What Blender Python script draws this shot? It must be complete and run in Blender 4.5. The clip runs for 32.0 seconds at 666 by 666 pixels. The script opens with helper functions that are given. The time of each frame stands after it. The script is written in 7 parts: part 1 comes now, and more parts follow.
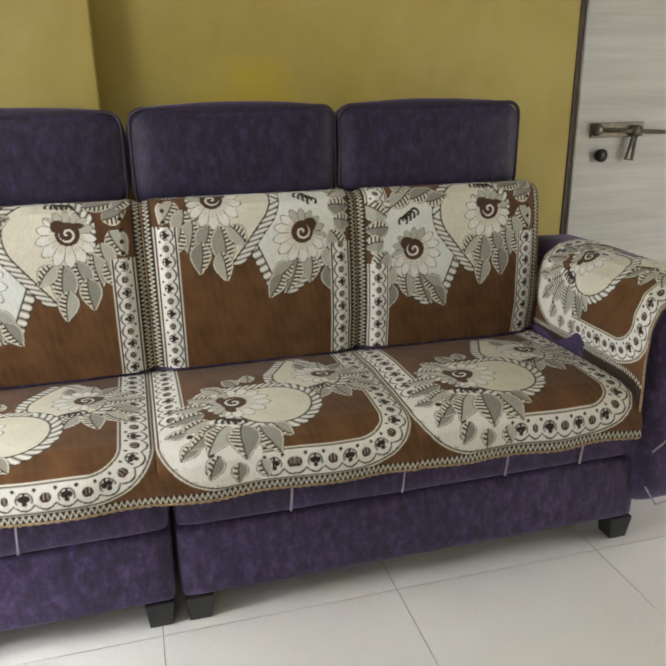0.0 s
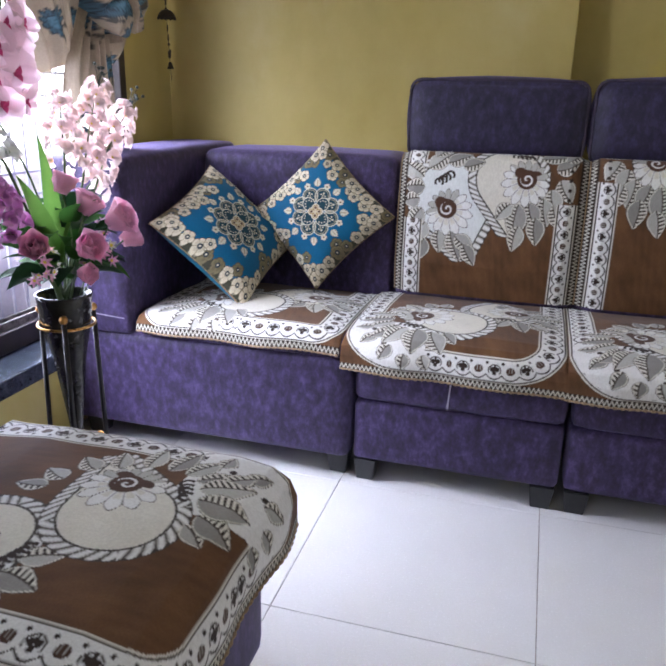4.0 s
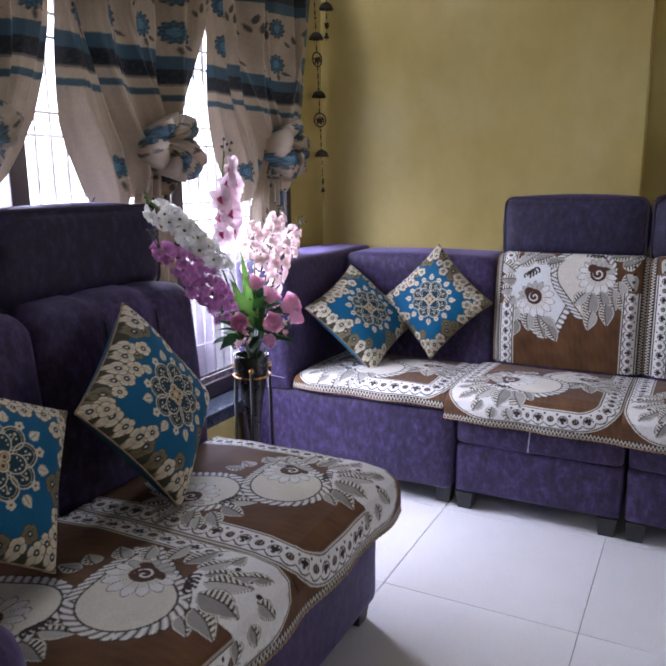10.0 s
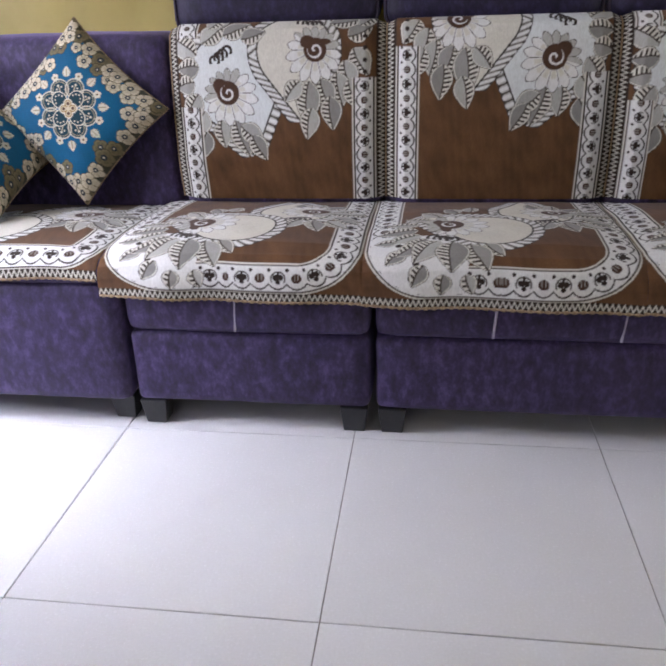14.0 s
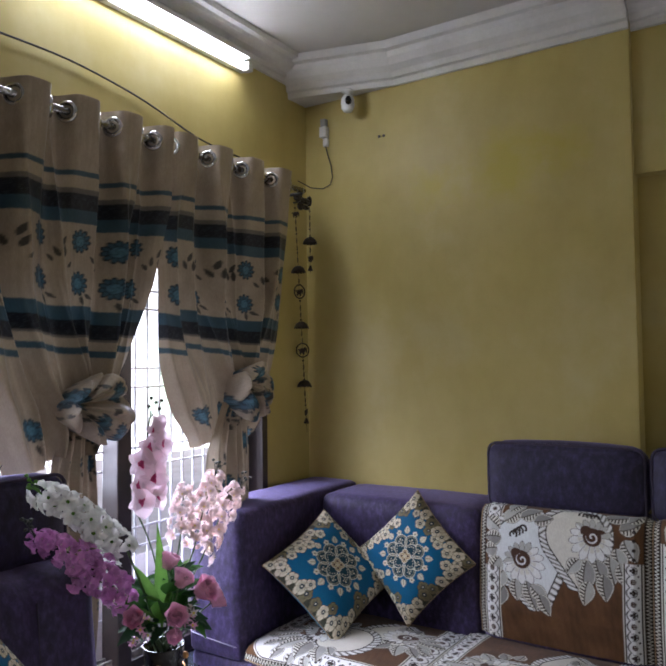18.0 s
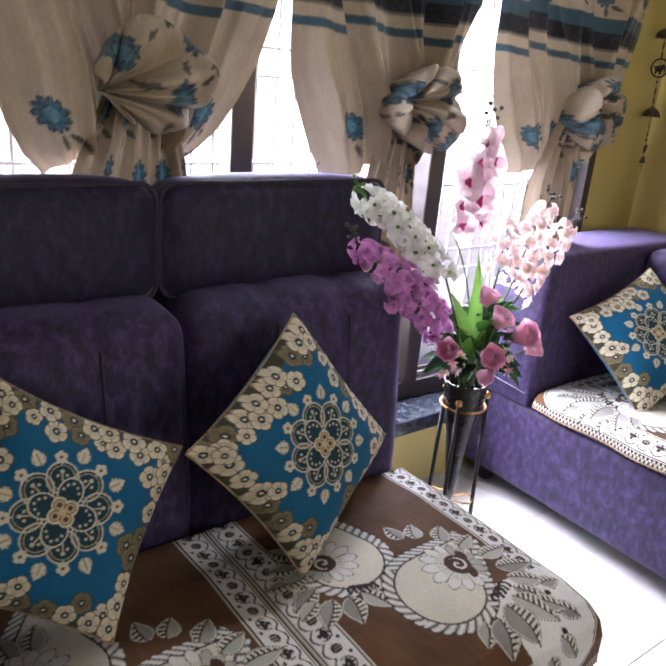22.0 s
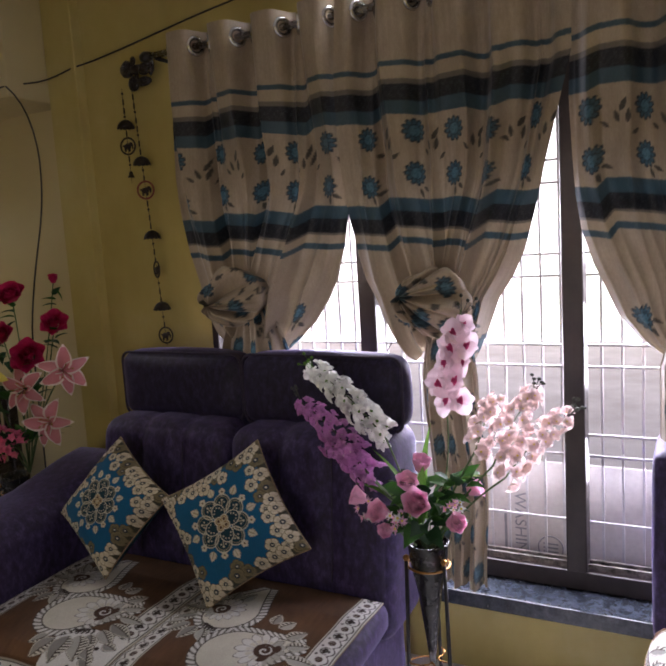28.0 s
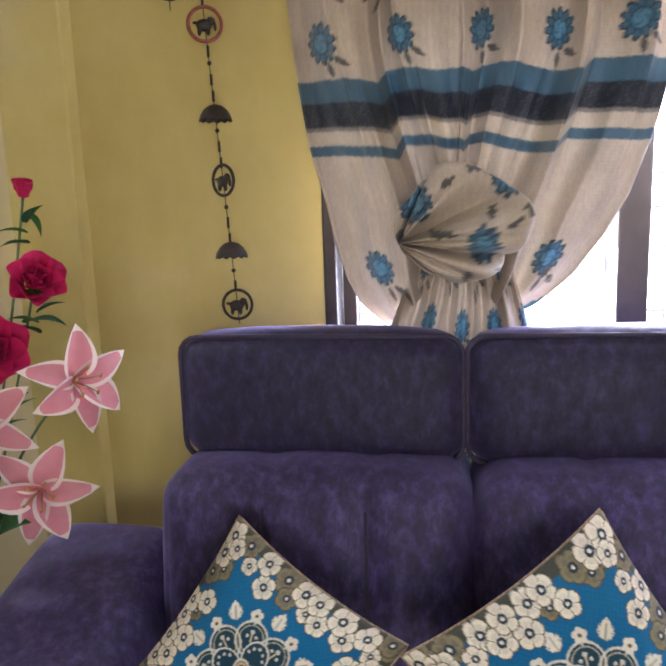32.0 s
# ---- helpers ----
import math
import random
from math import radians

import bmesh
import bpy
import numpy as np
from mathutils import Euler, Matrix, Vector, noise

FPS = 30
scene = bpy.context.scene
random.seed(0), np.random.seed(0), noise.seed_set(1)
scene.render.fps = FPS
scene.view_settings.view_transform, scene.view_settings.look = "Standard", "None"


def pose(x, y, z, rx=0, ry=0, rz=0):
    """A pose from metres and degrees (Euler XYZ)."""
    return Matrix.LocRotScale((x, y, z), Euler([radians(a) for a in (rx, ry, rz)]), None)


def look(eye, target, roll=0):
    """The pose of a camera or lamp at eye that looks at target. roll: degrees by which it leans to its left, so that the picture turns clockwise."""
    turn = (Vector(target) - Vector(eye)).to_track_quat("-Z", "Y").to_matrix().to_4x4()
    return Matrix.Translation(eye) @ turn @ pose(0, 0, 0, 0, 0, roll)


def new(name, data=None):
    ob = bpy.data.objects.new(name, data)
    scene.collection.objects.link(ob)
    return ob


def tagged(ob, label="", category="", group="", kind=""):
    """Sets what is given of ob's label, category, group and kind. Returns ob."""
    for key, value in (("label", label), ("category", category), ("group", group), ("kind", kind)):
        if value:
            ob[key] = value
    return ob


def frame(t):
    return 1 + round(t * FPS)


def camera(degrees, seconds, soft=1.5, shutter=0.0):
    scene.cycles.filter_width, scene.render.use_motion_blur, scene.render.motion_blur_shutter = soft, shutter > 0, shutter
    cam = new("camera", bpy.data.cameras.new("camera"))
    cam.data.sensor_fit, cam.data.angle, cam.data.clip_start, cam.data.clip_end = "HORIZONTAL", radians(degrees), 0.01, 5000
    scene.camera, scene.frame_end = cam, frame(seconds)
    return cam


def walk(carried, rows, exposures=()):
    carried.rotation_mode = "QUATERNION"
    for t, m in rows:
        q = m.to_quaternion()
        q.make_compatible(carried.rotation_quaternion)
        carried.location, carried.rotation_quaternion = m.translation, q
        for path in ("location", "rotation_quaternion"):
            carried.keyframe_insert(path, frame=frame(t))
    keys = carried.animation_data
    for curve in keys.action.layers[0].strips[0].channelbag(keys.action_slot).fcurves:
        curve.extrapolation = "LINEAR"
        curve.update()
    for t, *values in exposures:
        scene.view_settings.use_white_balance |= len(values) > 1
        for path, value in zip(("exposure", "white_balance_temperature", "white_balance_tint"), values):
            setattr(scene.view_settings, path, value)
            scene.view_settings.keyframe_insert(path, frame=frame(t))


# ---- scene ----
cam = camera(50.0, 32.0, soft=2.2)
PATH = [
    (0, (1.637, -2.407, 1.259), (2.135, -0.584, 0.604), -0.7),
    (0.5, (1.595, -2.424, 1.315), (2.031, -0.603, 0.611), -0.4),
    (1, (1.579, -2.487, 1.333), (1.9, -0.649, 0.613), 0.1),
    (1.5, (1.551, -2.579, 1.301), (1.787, -0.72, 0.6), 1.9),
    (2, (1.599, -2.651, 1.306), (1.806, -0.796, 0.59), 3.5),
    (2.5, (1.6, -2.667, 1.299), (1.798, -0.811, 0.582), 4.4),
    (3, (1.548, -2.686, 1.287), (1.521, -0.824, 0.556), 3.0),
    (3.5, (1.446, -2.791, 1.092), (1.257, -0.888, 0.508), 2.8),
    (4, (1.499, -2.849, 1.139), (0.986, -1.021, 0.508), 1.4),
    (4.5, (1.502, -2.876, 1.119), (0.873, -1.085, 0.489), 1.7),
    (6.5, (1.652, -3.301, 1.278), (0.623, -1.777, 0.491), 6.1),
    (7, (1.697, -3.33, 1.351), (0.463, -1.849, 0.817), 5.1),
    (7.5, (1.763, -3.384, 1.362), (0.377, -1.994, 0.977), 3.2),
    (8, (1.846, -3.435, 1.382), (0.429, -2.062, 1.054), 2.3),
    (8.5, (1.874, -3.473, 1.387), (0.44, -2.105, 1.121), 0.9),
    (9, (1.908, -3.501, 1.402), (0.487, -2.118, 1.147), -0.8),
    (9.5, (1.933, -3.494, 1.35), (0.715, -1.923, 1.124), -1.2),
    (10, (1.82, -3.484, 1.265), (0.922, -1.744, 0.856), -0.6),
    (10.5, (1.897, -3.493, 1.178), (1.215, -1.724, 0.544), -1.9),
    (11, (1.945, -3.515, 1.109), (1.449, -1.762, 0.285), -1.8),
    (11.5, (1.971, -3.507, 1.103), (1.511, -1.774, 0.217), -2.3),
    (12, (1.988, -3.443, 1.138), (1.564, -1.703, 0.248), -1.8),
    (12.5, (1.842, -2.916, 1.0), (1.454, -1.183, 0.08), -0.6),
    (13, (1.83, -2.515, 0.79), (1.35, -0.77, -0.035), -1.6),
    (13.5, (1.77, -2.47, 0.81), (1.485, -0.645, 0.0), -0.8),
    (15.5, (1.919, -3.099, 1.742), (1.602, -1.349, 0.827), -5.4),
    (16, (2.596, -3.74, 1.598), (1.848, -1.946, 1.129), -3.2),
    (16.5, (2.477, -3.543, 1.514), (1.697, -1.735, 1.166), -2.6),
    (17, (2.283, -3.442, 1.495), (1.484, -1.625, 1.248), -1.0),
    (17.5, (2.181, -3.236, 1.461), (1.089, -1.56, 1.448), -2.0),
    (18, (2.074, -3.034, 1.523), (0.989, -1.355, 1.603), -0.7),
    (18.5, (1.917, -2.917, 1.56), (0.923, -1.19, 1.729), 0.9),
    (19, (1.773, -2.843, 1.486), (0.567, -1.252, 1.609), 2.3),
    (19.5, (1.683, -2.793, 1.499), (0.207, -1.444, 1.533), 2.8),
    (20, (1.654, -2.77, 1.511), (0.012, -1.63, 1.436), 2.2),
    (20.5, (1.566, -2.725, 1.636), (-0.175, -1.821, 1.246), 2.6),
    (21, (1.571, -2.748, 1.533), (-0.205, -1.996, 1.003), 1.6),
    (21.5, (1.633, -2.874, 1.526), (-0.044, -1.952, 0.945), 3.5),
    (22, (1.684, -2.922, 1.447), (0.198, -1.766, 0.772), 5.1),
    (22.5, (1.749, -2.889, 1.468), (0.261, -1.689, 0.879), 3.3),
    (23, (1.919, -2.733, 1.533), (0.279, -1.704, 1.03), 1.0),
    (23.5, (2.025, -2.61, 1.57), (0.335, -1.644, 1.107), 3.3),
    (24, (2.083, -2.403, 1.593), (0.346, -1.488, 1.213), 3.7),
    (24.5, (2.073, -2.141, 1.617), (0.265, -1.381, 1.226), 3.6),
    (26.5, (2.304, -0.973, 1.619), (0.352, -1.254, 1.283), -2.1),
    (27, (2.353, -0.844, 1.628), (0.472, -1.441, 1.3), -3.5),
    (27.5, (2.366, -0.812, 1.622), (0.544, -1.587, 1.338), -4.1),
    (28, (2.386, -0.836, 1.601), (0.623, -1.744, 1.34), -3.5),
    (28.5, (2.389, -0.862, 1.6), (0.716, -1.923, 1.327), -2.7),
    (29, (2.384, -0.916, 1.581), (0.802, -2.101, 1.277), -2.6),
    (29.5, (2.38, -1.0, 1.515), (0.831, -2.198, 1.109), -2.5),
    (30, (2.276, -1.19, 1.526), (0.704, -2.348, 1.094), -3.3),
    (30.5, (2.136, -1.472, 1.508), (0.537, -2.566, 1.012), -3.5),
    (31, (1.944, -1.756, 1.482), (0.32, -2.797, 0.954), -5.0),
    (31.5, (1.762, -2.038, 1.484), (-0.068, -2.681, 0.996), -3.9),
    (32, (1.615, -2.343, 1.458), (-0.328, -2.663, 1.106), -2.0),
]

# the clip's own exposure wanders; its white balance stays a little cool and magenta
EXPOSURES = [(t, ev, k, g) for t, ev, k, g in ((0, 1.33, 7200, 8), (1, 1.35, 6900, 12), (2, 1.3, 6400, 18), (4.5, 0.95, 5900, 20), (7, 1.2, 5850, 22), (8, 1.08, 5900, 20), (9, 1.02, 5800, 22), (10, 0.8, 5800, 26), (11, 0.72, 6500, 26), (13, 0.82, 6300, 24), (16, 1.22, 6000, 20), (17, 1.17, 6000, 20), (18, 0.3, 5900, 20), (19, 0.05, 5900, 22), (20, 0.5, 5700, 24), (22, 1.35, 6300, 22), (23, 1.15, 6300, 22), (24, 0.72, 6500, 24), (27, 0.25, 6400, 26), (28, 0.5, 6500, 26), (29, 0.55, 6400, 24), (30, 0.95, 6700, 18), (31, 1.65, 6600, 20), (32, 2.4, 5700, 24))]
walk(cam, [(t, look(eye, target, roll)) for t, eye, target, roll in PATH], EXPOSURES)

# ---------- light ----------
world = bpy.data.worlds.new("world")
scene.world = world
world.use_nodes = True
wn = world.node_tree
sky = wn.nodes.new("ShaderNodeTexSky")
sky.sky_type = "NISHITA"
sky.sun_disc = False
sky.sun_elevation = radians(50)
sky.sun_rotation = radians(80)
wn.links.new(sky.outputs[0], wn.nodes["Background"].inputs[0])
wn.nodes["Background"].inputs[1].default_value = 0.12


def area_lamp(name, at, sx, sy, watts, color, spread=180):
    lamp = bpy.data.lights.new(name, "AREA")
    lamp.shape, lamp.size, lamp.size_y = "RECTANGLE", sx, sy
    lamp.energy, lamp.color, lamp.spread = watts, color, radians(spread)
    ob = new(name, lamp)
    ob.matrix_world = at
    return ob


# daylight that falls from the sky through the window, and the two tube lights
for height, watts in ((0.72, 26), (1.18, 28), (1.64, 22)):
    area_lamp("window_daylight", look((-0.185, -1.55, height), (0.815, -1.55, height - 0.62)), 1.9, 0.38, watts, (0.85, 0.90, 1.0), 130)
# unseen fill lamp in an added east opening, brightens the west walls
area_lamp("east_fill_light", look((4.82, -1.4, 1.05), (0.0, -2.2, 1.2)), 1.75, 2.0, 8, (1.0, 0.96, 0.9))
area_lamp("tube_glow_north", look((0.10, -1.18, 2.83), (0.8, -1.18, 2.05)), 1.15, 0.05, 4, (0.9, 0.96, 1.0))
area_lamp("tube_glow_south", look((0.36, -4.94, 2.41), (0.62, -4.94, 1.54)), 1.15, 0.05, 4, (0.9, 0.96, 1.0))


def smooth01(a):
    return a * a * (3 - 2 * a)


# ---------- small mesh tools ----------
def mesh_of(name, bm, mat=None, smooth=False):
    me = bpy.data.meshes.new(name)
    bm.to_mesh(me)
    bm.free()
    if mat is not None:
        for m in (mat if isinstance(mat, (list, tuple)) else [mat]):
            me.materials.append(m)
    if smooth:
        me.polygons.foreach_set("use_smooth", [True] * len(me.polygons))
    return me


def thing(name, label, category, group="", kind="", at=None):
    ob = new(name)
    ob.empty_display_size = 0.1
    if at is not None:
        ob.matrix_world = at
    return tagged(ob, label, category, group, kind)


def part(name, bm, mat, parent=None, label="", smooth=True, m=None):
    ob = new(name, mesh_of(name, bm, mat, smooth))
    if parent is not None:
        ob.parent = parent
    if m is not None:
        ob.matrix_basis = m
    if label:
        ob["label"] = label
    return ob


def solo(name, bm, mat, label, category, group="", kind="", smooth=True, m=None):
    return tagged(part(name, bm, mat, None, "", smooth, m), label, category, group, kind)


def box(x0, x1, y0, y1, z0, z1, bevel=0.0, seg=2, bm=None):
    own = bmesh.new()
    bmesh.ops.create_cube(own, size=1.0)
    for v in own.verts:
        v.co = Vector(((x0 + x1) / 2 + v.co.x * (x1 - x0), (y0 + y1) / 2 + v.co.y * (y1 - y0), (z0 + z1) / 2 + v.co.z * (z1 - z0)))
    if bevel > 0:
        bmesh.ops.bevel(own, geom=own.edges[:], offset=bevel, segments=seg, profile=0.5, affect="EDGES")
    return own if bm is None else join(bm, own)


def join(bm, other, m=None):
    if m is not None:
        other.transform(m)
    me = bpy.data.meshes.new("tmp")
    other.to_mesh(me)
    other.free()
    bm.from_mesh(me)
    bpy.data.meshes.remove(me)
    return bm


def tube(points, radius, sides=8, bm=None, closed=False, radii=None, caps=True):
    """A round bar along the points."""
    own = bm if bm is not None else bmesh.new()
    pts = [Vector(p) for p in points]
    n = len(pts)
    rings = []
    up = Vector((0, 0, 1))
    last = None
    for i, p in enumerate(pts):
        a = pts[(i - 1) % n] if (closed or i > 0) else p
        b = pts[(i + 1) % n] if (closed or i < n - 1) else p
        d = (b - a).normalized()
        if last is None:
            s = d.cross(up)
            if s.length < 1e-3:
                s = d.cross(Vector((1, 0, 0)))
        else:
            s = last - d * last.dot(d)
            if s.length < 1e-4:
                s = d.cross(up)
        s.normalize()
        last = s
        t = d.cross(s)
        r = radii[i] if radii else radius
        rings.append([own.verts.new(p + (s * math.cos(k * math.tau / sides) + t * math.sin(k * math.tau / sides)) * r) for k in range(sides)])
    for i in range(n if closed else n - 1):
        a, b = rings[i], rings[(i + 1) % n]
        for k in range(sides):
            own.faces.new((a[k], a[(k + 1) % sides], b[(k + 1) % sides], b[k]))
    if caps and not closed:
        own.faces.new(rings[0][::-1])
        own.faces.new(rings[-1])
    return own


def lathe(profile, sides=24, bm=None, cap=True):
    """A turned body: profile is rows of (radius, height)."""
    own = bm if bm is not None else bmesh.new()
    rings = [[own.verts.new((r * math.cos(k * math.tau / sides), r * math.sin(k * math.tau / sides), z)) for k in range(sides)] for r, z in profile]
    for a, b in zip(rings, rings[1:]):
        for k in range(sides):
            own.faces.new((a[k], a[(k + 1) % sides], b[(k + 1) % sides], b[k]))
    if cap:
        own.faces.new(rings[0][::-1])
        own.faces.new(rings[-1])
    return own


def sheet(nu, nv, f, bm=None, mat=None, uv=True):
    """A grid surface f(u, v) -> point, u and v from 0 to 1, with the UV map (u, v)."""
    own = bm if bm is not None else bmesh.new()
    lay = own.loops.layers.uv.verify() if uv else None
    rows = [[own.verts.new(f(i / nu, j / nv)) for i in range(nu + 1)] for j in range(nv + 1)]
    for j in range(nv):
        for i in range(nu):
            face = own.faces.new((rows[j][i], rows[j][i + 1], rows[j + 1][i + 1], rows[j + 1][i]))
            if lay:
                for loop, (a, b) in zip(face.loops, ((i, j), (i + 1, j), (i + 1, j + 1), (i, j + 1))):
                    loop[lay].uv = (a / nu, b / nv)
            if mat is not None:
                face.material_index = mat
    return own


def puff(x0, x1, y0, y1, z0, z1, round_=0.05, bulge=0.02, cuts=10, wrinkle=0.0, seed=0):
    """An upholstered block: a rounded box whose faces swell a little."""
    own = bmesh.new()
    bmesh.ops.create_cube(own, size=2.0)
    bmesh.ops.subdivide_edges(own, edges=own.edges[:], cuts=cuts, use_grid_fill=True)
    hx, hy, hz = (x1 - x0) / 2, (y1 - y0) / 2, (z1 - z0) / 2
    c = Vector(((x0 + x1) / 2, (y0 + y1) / 2, (z0 + z1) / 2))
    r = min(round_, hx * 0.95, hy * 0.95, hz * 0.95)
    for v in own.verts:
        # denser towards the edges
        q = Vector([math.copysign(1 - (1 - abs(a)) ** 1.5, a) for a in v.co])
        p = Vector((q.x * hx, q.y * hy, q.z * hz))
        core = Vector([max(-h + r, min(h - r, a)) for a, h in zip(p, (hx, hy, hz))])
        d = p - core
        if d.length > 1e-6:
            p = core + d.normalized() * min(r, d.length) if d.length > r else core + d
            big = max(abs(d.x), abs(d.y), abs(d.z))
            p = core + d.normalized() * min(r, big)
        sw = Vector((q.x * (1 - q.y**2) * (1 - q.z**2), q.y * (1 - q.x**2) * (1 - q.z**2), q.z * (1 - q.x**2) * (1 - q.y**2)))
        p += sw * bulge
        if wrinkle:
            w = c + p
            p += p.normalized() * wrinkle * noise.noise(Vector((w.x * 9 + seed, w.y * 9, w.z * 9)))
        v.co = c + p
    return own

# ---------- materials ----------
def nodes_of(name):
    m = bpy.data.materials.new(name)
    m.use_nodes = True
    nt = m.node_tree
    return m, nt, nt.nodes["Principled BSDF"]


def add(nt, kind, **values):
    n = nt.nodes.new(kind)
    for k, v in values.items():
        n.inputs[k].default_value = v
    return n


def coords(nt, kind="Object"):
    return nt.nodes.new("ShaderNodeTexCoord").outputs[kind]


def noise_node(nt, scale, detail=4.0, rough=0.6, vec=None, stretch=None):
    n = add(nt, "ShaderNodeTexNoise", Scale=scale, Detail=detail, Roughness=rough)
    src = vec if vec is not None else coords(nt)
    if stretch:
        mp = nt.nodes.new("ShaderNodeMapping")
        mp.inputs["Scale"].default_value = stretch
        nt.links.new(src, mp.inputs[0])
        src = mp.outputs[0]
    nt.links.new(src, n.inputs["Vector"])
    return n.outputs["Fac"]


def ramp(nt, fac, stops):
    r = nt.nodes.new("ShaderNodeValToRGB")
    el = r.color_ramp.elements
    while len(el) < len(stops):
        el.new(0.5)
    for e, (p, c) in zip(el, stops):
        e.position, e.color = p, (*c, 1)
    nt.links.new(fac, r.inputs[0])
    return r.outputs[0]


def blend(nt, kind, fac, a, b):
    n = nt.nodes.new("ShaderNodeMix")
    n.data_type, n.blend_type = "RGBA", kind
    for sock, v in ((n.inputs[0], fac), (n.inputs[6], a), (n.inputs[7], b)):
        if isinstance(v, bpy.types.NodeSocket):
            nt.links.new(v, sock)
        elif isinstance(v, (int, float)):
            sock.default_value = v
        else:
            sock.default_value = (*v, 1)
    return n.outputs[2]


def bump(nt, b, height, strength=0.3, dist=0.005):
    n = add(nt, "ShaderNodeBump", Strength=strength, Distance=dist)
    nt.links.new(height, n.inputs["Height"])
    nt.links.new(n.outputs[0], b.inputs["Normal"])


def span(nt, fac, lo, hi):
    n = nt.nodes.new("ShaderNodeMapRange")
    n.inputs["From Min"].default_value, n.inputs["From Max"].default_value = 0.3, 0.7
    n.inputs["To Min"].default_value, n.inputs["To Max"].default_value = lo, hi
    nt.links.new(fac, n.inputs["Value"])
    return n.outputs[0]


def speckled(name, a, b, scale=8.0, rough=0.6, metal=0.0, fine=60.0, fine_amount=0.25, bumps=0.15, spec=0.5, stretch=None):
    """A surface that wavers between two colours, with a finer grain in it."""
    m, nt, p = nodes_of(name)
    big = noise_node(nt, scale, 5.0, 0.65, stretch=stretch)
    small = noise_node(nt, fine, 3.0, 0.6, stretch=stretch)
    col = ramp(nt, big, ((0.32, a), (0.68, b)))
    grain = ramp(nt, small, ((0.3, (0.55, 0.55, 0.55)), (0.7, (1, 1, 1))))
    nt.links.new(blend(nt, "MULTIPLY", fine_amount, col, grain), p.inputs["Base Color"])
    p.inputs["Metallic"].default_value = metal
    p.inputs["Specular IOR Level"].default_value = spec
    nt.links.new(span(nt, small, max(0.02, rough - 0.08), min(1, rough + 0.08)), p.inputs["Roughness"])
    if bumps:
        bump(nt, p, small, bumps, 0.002)
    return m


def coloured(name, rough=0.85, weave=900.0, sheen=0.2, translucent=0.0, strength=0.25, spec=0.2):
    """Cloth whose woven pattern lies in the mesh's colour attribute."""
    m, nt, p = nodes_of(name)
    at = nt.nodes.new("ShaderNodeAttribute")
    at.attribute_name = "pattern"
    fibre = noise_node(nt, weave * 0.25, 2.0, 0.7, stretch=(1.0, 1.0, 0.35))
    soft = noise_node(nt, 14.0, 4.0, 0.6)
    c = blend(nt, "MULTIPLY", 0.35, at.outputs["Color"], ramp(nt, fibre, ((0.3, (0.55, 0.53, 0.5)), (0.7, (1, 1, 1)))))
    c = blend(nt, "MULTIPLY", 0.35, c, ramp(nt, soft, ((0.3, (0.72, 0.7, 0.68)), (0.65, (1, 1, 1)))))
    nt.links.new(c, p.inputs["Base Color"])
    p.inputs["Roughness"].default_value = rough
    p.inputs["Specular IOR Level"].default_value = spec
    p.inputs["Sheen Weight"].default_value = sheen
    bump(nt, p, fibre, strength, 0.002)
    if translucent:
        tr = nt.nodes.new("ShaderNodeBsdfTranslucent")
        nt.links.new(c, tr.inputs[0])
        mx = nt.nodes.new("ShaderNodeMixShader")
        mx.inputs[0].default_value = translucent
        nt.links.new(p.outputs[0], mx.inputs[1])
        nt.links.new(tr.outputs[0], mx.inputs[2])
        nt.links.new(mx.outputs[0], nt.nodes["Material Output"].inputs[0])
    return m


def petal_mat(name, a, b, scale=18.0, translucent=0.45):
    m, nt, p = nodes_of(name)
    n = noise_node(nt, scale, 3.0)
    rnd = nt.nodes.new("ShaderNodeNewGeometry").outputs["Random Per Island"]
    c = blend(nt, "MIX", n, a, b)
    tone = ramp(nt, rnd, ((0.0, (0.74, 0.72, 0.74)), (0.6, (1, 1, 1))))
    c = blend(nt, "MULTIPLY", 0.8, c, tone)
    nt.links.new(c, p.inputs["Base Color"])
    p.inputs["Roughness"].default_value = 0.6
    p.inputs["Specular IOR Level"].default_value = 0.25
    tr = nt.nodes.new("ShaderNodeBsdfTranslucent")
    nt.links.new(c, tr.inputs[0])
    mx = nt.nodes.new("ShaderNodeMixShader")
    mx.inputs[0].default_value = translucent
    nt.links.new(p.outputs[0], mx.inputs[1])
    nt.links.new(tr.outputs[0], mx.inputs[2])
    nt.links.new(mx.outputs[0], nt.nodes["Material Output"].inputs[0])
    return m


def glow(name, color, strength):
    m, nt, p = nodes_of(name)
    p.inputs["Base Color"].default_value = (*color, 1)
    p.inputs["Emission Color"].default_value = (*color, 1)
    p.inputs["Emission Strength"].default_value = strength
    return m


